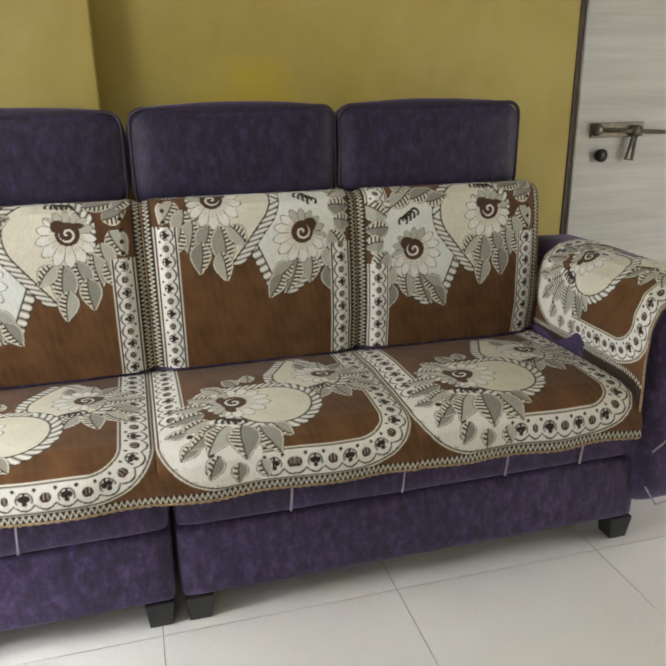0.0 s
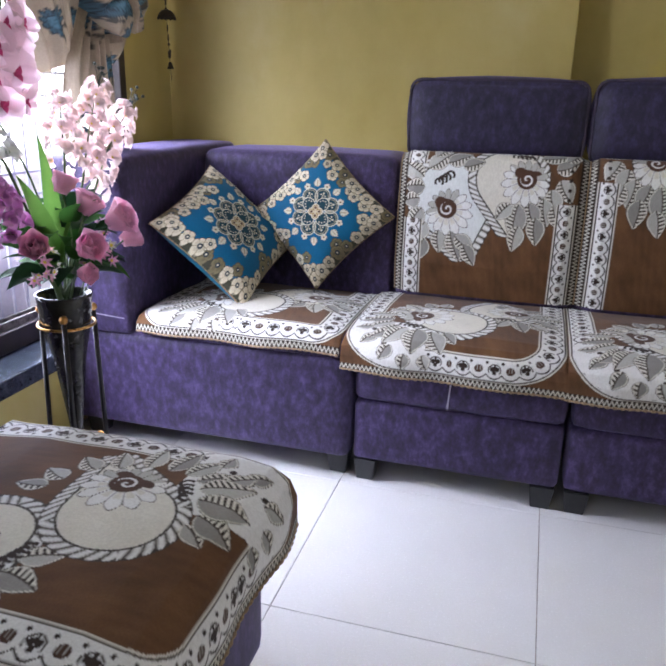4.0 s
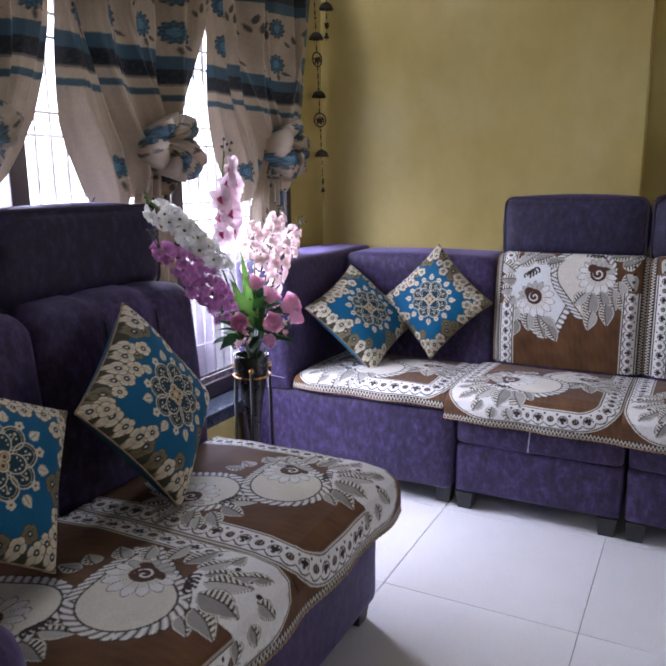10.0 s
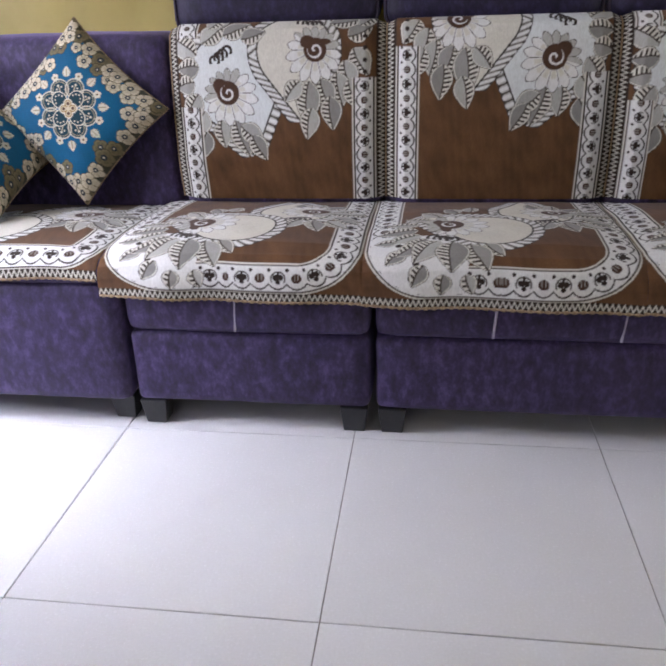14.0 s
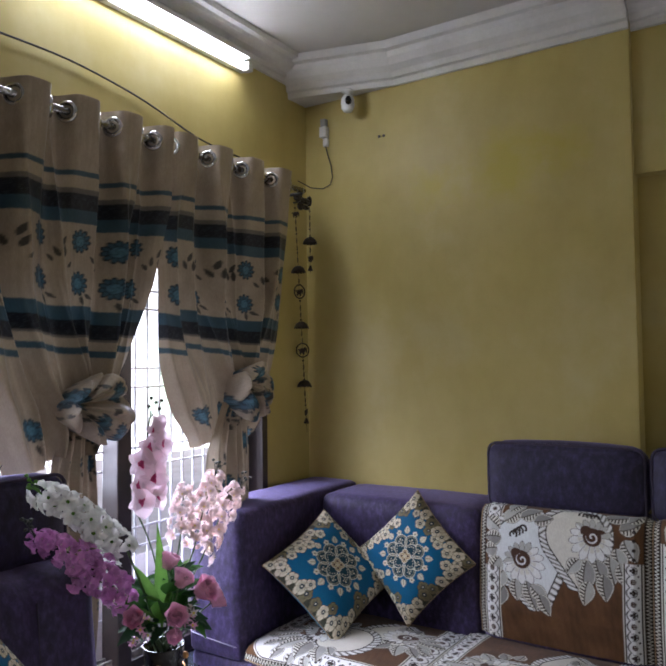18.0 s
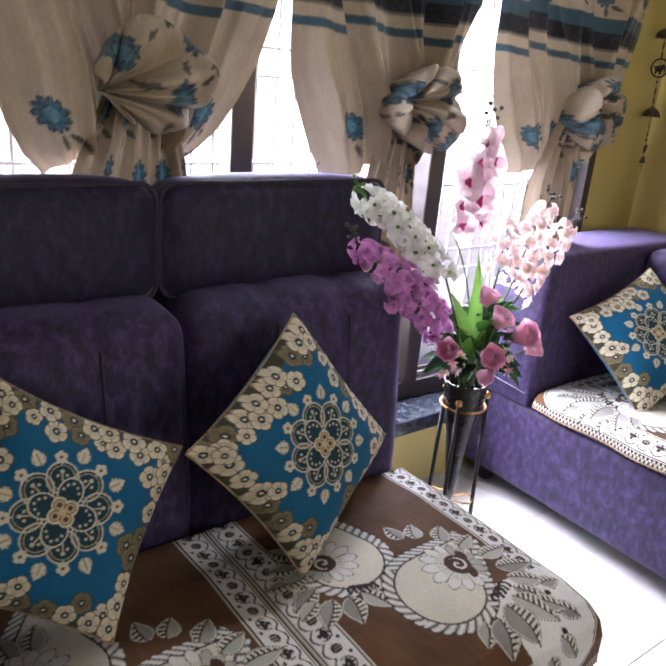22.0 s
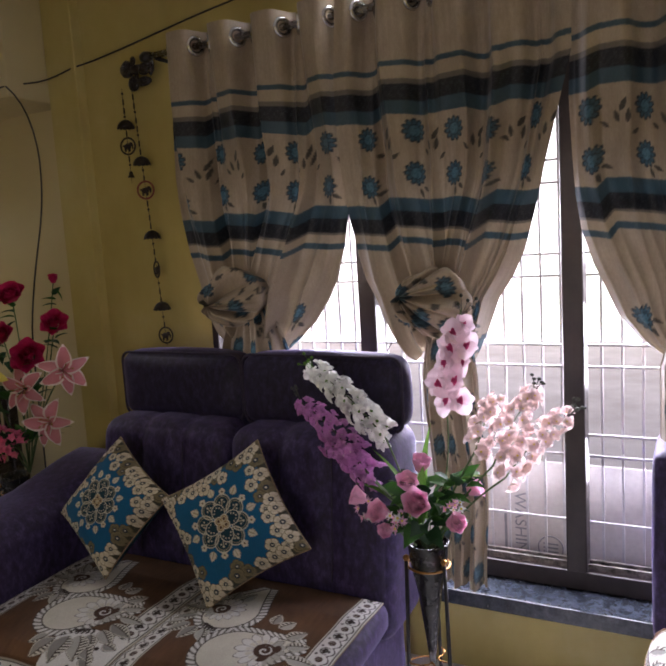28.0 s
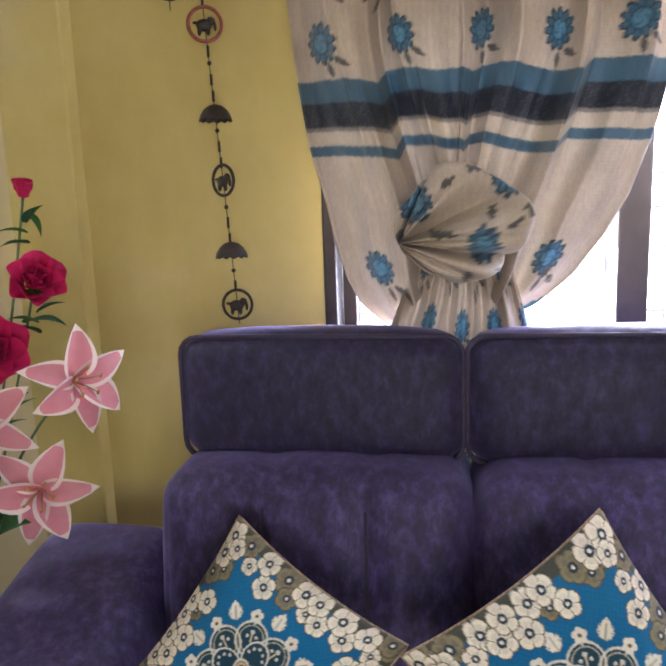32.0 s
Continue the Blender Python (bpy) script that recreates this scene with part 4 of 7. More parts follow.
def curtain_cloth(S, Z, seed=0, only=None, width=0.6, dense=False):
    """S: metres across the cloth, Z: height. Bands, blossoms and sprigs on beige; only lists blossoms for a knot."""
    beige = np.array((0.42, 0.340, 0.242))
    teal, navy, tan, grey = (np.array(c) for c in ((0.042, 0.090, 0.116), (0.010, 0.012, 0.017), (0.43, 0.35, 0.24), (0.16, 0.14, 0.11)))
    leafc = np.array((0.065, 0.06, 0.045))
    img = np.empty(S.shape + (3,))
    img[:] = beige
    # a faint slub along the weft
    img *= (1 + 0.16 * wave(S * 5, Z * 0.45, seed + 3, 70) + 0.05 * wave(S, Z, seed + 4, 40))[..., None]
    img *= (1 + 0.05 * np.sin(Z * 900 + 3 * np.sin(S * 40)) * np.sin(S * 23 + Z * 7))[..., None]
    if only is None:
        for lo, hi, c in ((2.135, 2.152, teal), (2.095, 2.135, tan), (2.078, 2.095, grey), (2.026, 2.078, navy), (1.982, 2.026, teal),
                          (1.668, 1.712, teal), (1.620, 1.668, navy), (1.612, 1.620, grey), (1.583, 1.612, tan), (1.562, 1.583, teal)):
            paint(img, (Z >= lo) & (Z < hi), c)
        bead = np.sin(S * 420 + 2 * np.sin(Z * 300)) * np.sin(Z * 520 + 1.5 * np.sin(S * 190)) > 0.62
        paint(img, bead & (((Z >= 2.03) & (Z < 2.074)) | ((Z >= 1.624) & (Z < 1.664))), np.array((0.045, 0.055, 0.062)))
    rng = random.Random(seed)

    def bloom(cx, cz, r, turn=0.0):
        dx, dz = S - cx, (Z - cz) * 0.88
        near = (np.abs(dx) < r * 1.4) & (np.abs(dz) < r * 1.4)
        q, th = np.hypot(dx, dz), np.arctan2(dz, dx) + turn
        ph = np.abs(np.sin(5.5 * th))
        edge = r * (0.68 + 0.32 * ph**0.6)
        paint(img, near & (q < edge), np.array((0.012, 0.030, 0.044)))
        paint(img, near & (q < edge * 0.84) & (ph > 0.36), np.array((0.046, 0.120, 0.165)))
        paint(img, near & (q < r * 0.50), np.array((0.012, 0.036, 0.055)))
        paint(img, near & (q < r * 0.43), np.array((0.080, 0.20, 0.27)))
        paint(img, near & (q < r * 0.42) & (np.sin(th * 3 + q * 400) > 0.75), np.array((0.03, 0.10, 0.14)))

    def sprig(cx, cz, deg, size, c=leafc):
        a, b = turned(S, Z, cx, cz, deg)
        u = a / size
        paint(img, (u > 0) & (u < 1) & (np.abs(b) < 0.19 * size * np.sin(np.pi * np.clip(u, 0, 1) ** 0.8)), c)

    if only is not None:
        for cx, cz in only:
            bloom(cx, cz, 0.032, cx * 9)
            for d in (-60, -120, 160, 30):
                sprig(cx + 0.05 * math.cos(radians(d)), cz + 0.05 * math.sin(radians(d)), d + 10, 0.035)
        return img
    cols = max(3, int(round(width / 0.175)))
    for i in range(cols):
        cx = width * (i + 0.5) / cols + rng.uniform(-0.012, 0.012)
        for cz in (1.925, 1.785, 1.335, 1.215, 1.05, 0.90, 0.74, 0.58, 0.44):
            low = cz < 1.5
            off = 0.085 if cz in (1.215, 0.90, 0.58) else 0.0
            if low and not dense and (i + int(cz * 10)) % 3 == 0:
                continue
            bloom(cx + off, cz + rng.uniform(-0.01, 0.01), 0.036 if not low else 0.033, rng.uniform(0, 6))
            if cz != 1.925:
                sprig(cx + 0.022 + off, cz - 0.034, -25, 0.036)
                sprig(cx + 0.008 + off, cz - 0.040, -75, 0.034)
        for dx, dz, dg, sz in ((0.085, 1.90, 60, 0.045), (0.072, 1.868, 105, 0.04), (0.10, 1.865, 80, 0.045), (0.055, 1.855, 130, 0.032), (0.115, 1.835, 50, 0.03)):
            sprig(cx + dx + rng.uniform(-0.006, 0.006), dz, dg + rng.uniform(-12, 12), sz)
        for k in range(3):
            sprig(cx + rng.uniform(0, 0.15), rng.choice((1.27, 1.13, 0.97, 0.81, 0.65)) + rng.uniform(-0.03, 0.03), rng.uniform(20, 160), 0.038)
    return img


def grid_mesh(name, P, C, mat):
    """A quad mesh from an array of points, with the pattern C in its colour attribute."""
    nv, nu = P.shape[:2]
    me = bpy.data.meshes.new(name)
    idx = np.arange(nv * nu).reshape(nv, nu)
    quads = np.stack([idx[:-1, :-1], idx[:-1, 1:], idx[1:, 1:], idx[1:, :-1]], -1).reshape(-1, 4)
    me.vertices.add(nv * nu)
    me.vertices.foreach_set("co", P.astype(np.float32).ravel())
    me.loops.add(quads.size)
    me.loops.foreach_set("vertex_index", quads.astype(np.int32).ravel())
    me.polygons.add(len(quads))
    me.polygons.foreach_set("loop_start", np.arange(0, quads.size, 4, dtype=np.int32))
    me.polygons.foreach_set("loop_total", np.full(len(quads), 4, dtype=np.int32))
    me.polygons.foreach_set("use_smooth", np.ones(len(quads), dtype=bool))
    me.update(calc_edges=True)
    if C is not None:
        at = me.color_attributes.new("pattern", "FLOAT_COLOR", "POINT")
        at.data.foreach_set("color", np.concatenate([C, np.ones(C.shape[:2] + (1,))], -1).astype(np.float32).ravel())
    me.materials.append(mat)
    return me


def wave(X, Y, seed, scale):
    """Cheap smooth unevenness for cloth."""
    rng = random.Random(seed)
    out = np.zeros_like(X)
    for _ in range(7):
        a, f, p = rng.uniform(0, math.tau), rng.uniform(0.6, 1.7) * scale, rng.uniform(0, math.tau)
        out += np.sin((X * math.cos(a) + Y * math.sin(a)) * f + p)
    return out / 7

# ---------- sofas ----------
def leg_bm(w=0.07, h=0.072, spread=0.008):
    bm = box(-w / 2, w / 2, -w / 2, w / 2, 0, h, 0.003)
    for v in bm.verts:
        if v.co.z < h / 2:
            v.co.x *= 1 - 2 * spread / w
            v.co.y *= 1 - 2 * spread / w
    return bm


LEG_ME = mesh_of("leg", leg_bm(), M_LEG)


def leg(parent, x, y):
    ob = new("leg", LEG_ME)
    ob.parent = parent
    ob.location = (x, y, 0)
    ob["label"] = "short black tapered foot"


def headrest(parent, dims, ax, lean=0.0, pivot=None, seed=0):
    """A flat pillow on the back's top with a dark piped edge; ax: the axis along which it is thin."""
    x0, x1, y0, y1, z0, z1 = dims
    m = Matrix.Identity(4)
    if lean:
        p = Vector(pivot)
        rot = Matrix.Rotation(radians(lean), 4, "X" if ax == 1 else "Y")
        m = Matrix.Translation(p) @ rot @ Matrix.Translation(-p)
    bm = puff(*dims, 0.045, 0.016, 12, 0.003, seed)
    bm.transform(m)
    ob = part("headrest", bm, M_SUEDE_DARK, parent)
    r = 0.035
    pts = []
    lo, hi = (x0, x1) if ax == 1 else (y0, y1)
    face = (y0 + 0.022) if ax == 1 else (x1 - 0.022)
    for cx, cz, a0 in ((hi - r, z1 - r, 0), (lo + r, z1 - r, 90), (lo + r, z0 + r, 180), (hi - r, z0 + r, 270)):
        for k in range(5):
            a = radians(a0 + k * 22.5)
            q = (cx + (r + 0.001) * math.cos(a), cz + (r + 0.001) * math.sin(a))
            pts.append(m @ (Vector((q[0], face, q[1])) if ax == 1 else Vector((face, q[0], q[1]))))
    part("piping", tube(pts, 0.0055, 6, closed=True), M_PIPING, ob, "dark piped seam")
    return ob


def front_band(parent, x0, x1, yf, z0, z1, pleats):
    part("seat_band", puff(x0, x1, yf, yf + 0.12, z0, z1, 0.02, 0.006, 10, 0.003, x0), M_SUEDE, parent)
    for px in pleats:
        part("pleat", tube([(px - 0.004, yf - 0.002, z0 + 0.006), (px, yf - 0.004, (z0 + z1) / 2), (px + 0.004, yf - 0.002, z1 - 0.004)], 0.0035, 6), M_SEAM, parent, "pale pinched pleat")


def upright(bm, base, slope):
    """Lean the upper part of a cushion back by slope metres a metre over base."""
    for v in bm.verts:
        v.co.y += max(0, v.co.z - base) * slope
    return bm


# the corner seat
corner = thing("corner_sofa_unit", "purple suede corner sofa unit with low back in the room corner", "sofa", "sectional sofa units")
part("base", puff(0.03, 1.018, -0.935, -0.24, 0.07, 0.40, 0.025, 0.004, 12, 0.002, 1), M_SUEDE, corner)
part("backrest", puff(0.297, 1.03, -0.41, -0.068, 0.38, 0.945, 0.04, 0.010, 12, 0.003, 2), M_SUEDE, corner)
part("side_back", puff(0.025, 0.295, -0.945, -0.068, 0.39, 0.955, 0.03, 0.006, 12, 0.002, 3), M_SUEDE, corner)
part("seat_cushion", puff(0.299, 1.015, -0.925, -0.415, 0.385, 0.455, 0.03, 0.012, 10), M_SUEDE, corner)
part("seam", tube([(0.045, -0.9465, 0.47), (0.13, -0.9485, 0.462), (0.275, -0.9465, 0.452)], 0.002, 5), M_SEAM, corner, "pale stitched seam")
for x, y in ((0.10, -0.86), (0.975, -0.865), (0.10, -0.28), (0.975, -0.28)):
    leg(corner, x, y)

# the single seat between
single = thing("single_sofa_unit", "purple suede armless single sofa unit with a headrest", "sofa", "sectional sofa units")
part("base", puff(1.028, 1.640, -0.92, -0.24, 0.07, 0.268, 0.02, 0.004, 12, 0.002, 4), M_SUEDE, single)
front_band(single, 1.03, 1.638, -0.918, 0.270, 0.40, (1.312,))
part("seat_cushion", puff(1.032, 1.636, -0.93, -0.39, 0.37, 0.465, 0.03, 0.012, 10), M_SUEDE, single)
part("backrest", upright(puff(1.042, 1.638, -0.405, -0.15, 0.27, 0.955, 0.05, 0.02, 12, 0.003, 5), 0.5, 0.04), M_SUEDE, single)
headrest(single, (1.046, 1.618, -0.345, -0.22, 0.945, 1.198), 1, seed=6)
for x, y in ((1.068, -0.885), (1.598, -0.885), (1.08, -0.30), (1.60, -0.30)):
    leg(single, x, y)

# the two-seat unit with an arm
double = thing("two_seat_sofa_unit", "purple suede two-seat sofa unit with one rolled arm", "sofa", "sectional sofa units")
part("base", puff(1.655, 2.935, -0.92, -0.24, 0.07, 0.268, 0.02, 0.004, 14, 0.002, 7), M_SUEDE, double)
front_band(double, 1.657, 2.93, -0.918, 0.270, 0.40, (1.935, 2.225, 2.515, 2.74))
for x0, x1, sd in ((1.66, 2.25, 8), (2.254, 2.86, 9)):
    part("seat_cushion", puff(x0, x1, -0.93, -0.39, 0.37, 0.465, 0.03, 0.012, 10), M_SUEDE, double)
for x0, x1, sd in ((1.652, 2.256, 10), (2.262, 2.86, 11)):
    part("backrest", upright(puff(x0, x1, -0.405, -0.15, 0.27, 0.955, 0.05, 0.02, 12, 0.003, sd), 0.5, 0.04), M_SUEDE, double)
headrest(double, (1.642, 2.216, -0.345, -0.22, 0.945, 1.204), 1, seed=12)
headrest(double, (2.234, 2.812, -0.345, -0.22, 0.945, 1.204), 1, seed=13)
part("arm", puff(2.885, 3.14, -0.955, -0.18, 0.10, 0.765, 0.095, 0.008, 14, 0.004, 14), M_SUEDE, double)
part("pleat", tube([(2.93, -0.958, 0.19), (2.97, -0.962, 0.13), (3.04, -0.962, 0.14), (3.09, -0.955, 0.22)], 0.003, 6), M_SEAM, double, "pale pinched pleat")
part("pleat", tube([(2.935, -0.960, 0.30), (2.98, -0.963, 0.335), (3.06, -0.96, 0.39)], 0.003, 6), M_SEAM, double, "pale pinched pleat")
for x, y in ((1.695, -0.885), (2.90, -0.885), (1.71, -0.30), (2.88, -0.30)):
    leg(double, x, y)

# the two-seater before the window
love = thing("two_seater_sofa", "purple suede two-seater with split headrests before the window", "sofa", at=pose(0, -0.055, 0))
part("base", puff(0.22, 1.06, -3.15, -1.68, 0.07, 0.36, 0.025, 0.006, 14, 0.003, 20), M_SUEDE, love)
for y0, y1 in ((-2.835, -2.245), (-2.24, -1.645)):
    part("seat_cushion", puff(0.42, 1.09, y0, y1, 0.345, 0.455, 0.04, 0.012, 10), M_SUEDE, love)


def back_block(y0, y1, seed):
    bm = puff(0.16, 0.455, y0, y1, 0.30, 0.965, 0.06, 0.016, 30, 0.003, seed)
    for v in bm.verts:
        x, y, z = v.co
        v.co.x -= max(0, z - 0.5) * 0.10
        groove = sum(math.exp(-(((y - y0) / (y1 - y0) - k) * (y1 - y0) / 0.020) ** 2) for k in (0.35, 0.68))
        if x > 0.25:
            v.co.x -= 0.016 * groove * min(1, max(0, (z - 0.45) / 0.1))
            if z > 0.9:
                v.co.z -= 0.010 * groove
    return bm


for y0, y1, sd in ((-2.84, -2.247, 21), (-2.243, -1.635, 22)):
    block = back_block(y0, y1, sd)
    seams = []
    for ym in (y0 + (y1 - y0) * 0.35, y0 + (y1 - y0) * 0.68):
        seams.append([(max([v.co.x for v in block.verts if abs(v.co.y - ym) < 0.0125 and abs(v.co.z - z) < 0.03] or [0.43]) - 0.0005, ym, z) for z in (0.50, 0.6, 0.7, 0.8, 0.86, 0.91)])
    b = part("backrest", block, M_SUEDE, love)
    for line in seams:
        part("seam", tube(line, 0.0028, 6), M_PIPING, b, "dark stitched channel")
headrest(love, (0.155, 0.285, -2.825, -2.262, 0.955, 1.205), 0, seed=23)
headrest(love, (0.155, 0.285, -2.252, -1.637, 0.955, 1.205), 0, seed=24)
armbm = puff(0.20, 1.085, -3.185, -2.842, 0.10, 0.71, 0.085, 0.008, 14, 0.004, 25)
for v in armbm.verts:
    if v.co.z > 0.4:
        v.co.z += max(0, 0.62 - v.co.x) * 0.24 * (v.co.z - 0.4) / 0.31
part("arm", armbm, M_SUEDE, love)
for x, y in ((1.0, -1.72), (1.0, -3.10), (0.27, -1.72), (0.27, -3.10)):
    leg(love, x, y)

# ---------- covers on the sofas ----------
M_BRAID = speckled("braid", (0.16, 0.09, 0.045), (0.42, 0.31, 0.18), 160.0, 0.8)
def profile_points(rows, n):
    """n points evenly along the line through rows, and its length."""
    rows = np.array(rows, float)
    seg = np.r_[0, np.cumsum(np.linalg.norm(np.diff(rows, axis=0), axis=1))]
    s = np.linspace(0, seg[-1], n)
    return np.stack([np.interp(s, seg, rows[:, 0]), np.interp(s, seg, rows[:, 1])], -1), s


def seat_cover(name, panels, prof, along, label, swap=False, flips=None, hem=(0, 0), seed=0, group="", tight=False):
    """A cloth over several seats. panels: (start, end) along the sofa; prof: rows of (out, up) from the back to the hem."""
    d = 0.0024
    pts, s = profile_points(prof, int(0.62 / d))
    allP, allC = [], []
    for k, (a, b) in enumerate(panels):
        n = int((b - a) / d)
        loc = np.linspace(0, b - a, n)
        A, S = np.meshgrid(loc, s)
        w = b - a
        C = fine(seat_panel, A, S, d, d, w, s[-1], flips[k] if flips else False, tight)
        out, up = np.repeat(pts[:, :1], n, 1).copy(), np.repeat(pts[:, 1:], n, 1).copy()
        t = A / w
        swell = np.clip(np.sin(np.pi * t), 0, 1) ** 0.5
        depth = np.clip(S / s[-1], 0, 1)
        up += 0.016 * (swell - 1.0) * np.sin(np.pi * np.clip(depth * 1.05, 0, 1)) ** 0.6 + 0.010 * swell * np.sin(np.pi * np.clip(depth, 0, 1))
        lift = hem[0] + (hem[1] - hem[0]) * (a + A - panels[0][0]) / (panels[-1][1] - panels[0][0])
        up += lift * np.clip((depth - 0.80) / 0.2, 0, 1)
        out += 0.007 * np.sin((a + A) * 21 + seed) * np.clip((depth - 0.75) / 0.25, 0, 1) + 0.004 * wave(A + a, S, seed + k, 30)
        up += 0.0035 * wave(A + a, S, seed + 9 + k, 26)
        allP.append((a + A, out, up))
        allC.append(C)
    cov = thing(name, label, "sofa cover", group)
    front = []
    for (A, O, U), C in zip(allP, allC):
        P = np.stack([O, A, U], -1)[:, ::-1] if swap else np.stack([A, -O, U], -1)[::-1]
        C = C[:, ::-1] if swap else C[::-1]
        ob = new("panel", grid_mesh("panel", P, C, M_COVER))
        ob.parent = cov
        n = A.shape[1]
        front += [Vector((O[-1, q], A[-1, q], U[-1, q])) if swap else Vector((A[-1, q], -O[-1, q], U[-1, q])) for q in range(0, n - 1, 2)]
    part("hem", tube(front, 0.003, 6, radii=[0.0045 if (q // 2) % 2 else 0.0026 for q in range(len(front))]), M_BRAID, cov, "braided tan and brown hem")
    return cov


seat_prof = [(0.395, 0.474), (0.450, 0.480), (0.60, 0.492), (0.75, 0.494), (0.87, 0.487), (0.92, 0.472), (0.948, 0.448), (0.960, 0.415), (0.963, 0.365)]
seat_cover("seat_cover", [(0.99, 1.625), (1.625, 2.25), (2.25, 2.885)], seat_prof, 0, "brown and cream floral jacquard cloth over three seats", flips=[False, False, False], hem=(0.015, -0.01), seed=3)
corner_prof = [(0.42, 0.466), (0.450, 0.468), (0.60, 0.480), (0.75, 0.482), (0.88, 0.477), (0.922, 0.463), (0.942, 0.44), (0.946, 0.415)]
seat_cover("corner_seat_cover", [(0.31, 0.985)], corner_prof, 0, "brown and cream floral jacquard cloth on the corner seat", flips=[False], seed=5, tight=True)
love_prof = [(0.47, 0.468), (0.62, 0.482), (0.80, 0.484), (1.0, 0.480), (1.065, 0.468), (1.102, 0.445), (1.118, 0.41), (1.12, 0.345)]
seat_cover("two_seater_cover", [(-2.885, -2.29), (-2.29, -1.70)], love_prof, 1, "brown and cream floral jacquard cloth on the two-seater", swap=True, flips=[True, True], seed=8)


def back_cover(name, x0, x1, flip, lift, label, seed):
    d = 0.0024
    rows = [(-0.29, 0.945), (-0.34, 0.968), (-0.375, 0.968), (-0.402, 0.95), (-0.418, 0.90), (-0.437, 0.72), (-0.440, 0.60), (-0.428, 0.49)]
    pts, s = profile_points(rows, 240)
    n = int((x1 - x0) / d)
    A, S = np.meshgrid(np.linspace(0, x1 - x0, n), s)
    C = fine(back_panel, A, S - 0.085, d, d, x1 - x0, s[-1] - 0.085, flip, lift)
    Y, Z = np.repeat(pts[:, :1], n, 1).copy(), np.repeat(pts[:, 1:], n, 1).copy()
    t = A / (x1 - x0)
    Y += 0.03 * np.clip(np.abs(2 * t - 1) - 0.82, 0, 1) / 0.18 * 1.0 - 0.006 * np.sin(np.pi * t)
    Y += 0.004 * wave(A, S, seed, 24) * np.clip(S / 0.2, 0, 1)
    Z -= 0.02 * np.clip(np.abs(2 * t - 1) - 0.9, 0, 1) / 0.1 * np.clip(1 - S / 0.25, 0, 1)
    P = np.stack([x0 + A, Y, Z], -1)[::-1]
    cov = thing(name, label, "sofa cover", "back covers")
    ob = new("panel", grid_mesh("panel", P, C[::-1], M_COVER))
    ob.parent = cov
    for k in (0, -1):
        part("hem", tube([Vector(q) for q in P[::3, k]], 0.003, 6), M_BRAID, cov, "braided tan and brown hem")
    return cov


for x0, x1, fl, li, sd in ((1.036, 1.648, False, 0.0, 31), (1.648, 2.262, True, 0.075, 32), (2.262, 2.868, False, 0.0, 33)):
    back_cover("back_cover", x0, x1, fl, li, "cream paisley and brown jacquard cloth over a sofa back", sd)


def arm_cover():
    n, m = 220, 300
    rows = [(2.879, 0.455), (2.875, 0.60), (2.879, 0.68), (2.902, 0.735), (2.947, 0.768), (3.007, 0.778), (3.077, 0.768), (3.122, 0.735), (3.144, 0.68), (3.147, 0.56)]
    pts, s = profile_points(rows, m)
    ys = np.linspace(-0.955, -0.40, n)
    S, Y = np.meshgrid(s, ys)
    w = ys[-1] - ys[0]
    C = fine(seat_panel, Y + 0.955, s[-1] * 0.5 - S + 0.30, 0.0025, 0.0025, w, 0.6, True)
    X, Z = np.repeat(pts[None, :, 0], n, 0), np.repeat(pts[None, :, 1], n, 0)
    bend = np.clip((-0.86 - Y) / 0.1, 0, 1) ** 2
    Z = Z - 0.03 * bend
    X = X + 0.003 * wave(S, Y, 40, 26)
    P = np.stack([X, Y, Z], -1)
    cov = thing("arm_cover", "brown and cream jacquard cloth over the sofa arm", "sofa cover")
    ob = new("panel", grid_mesh("panel", P, C, M_COVER))
    ob.parent = cov
    part("hem", tube([Vector(q) for q in P[0, ::3]], 0.003, 6), M_BRAID, cov, "braided tan and brown hem")


arm_cover()


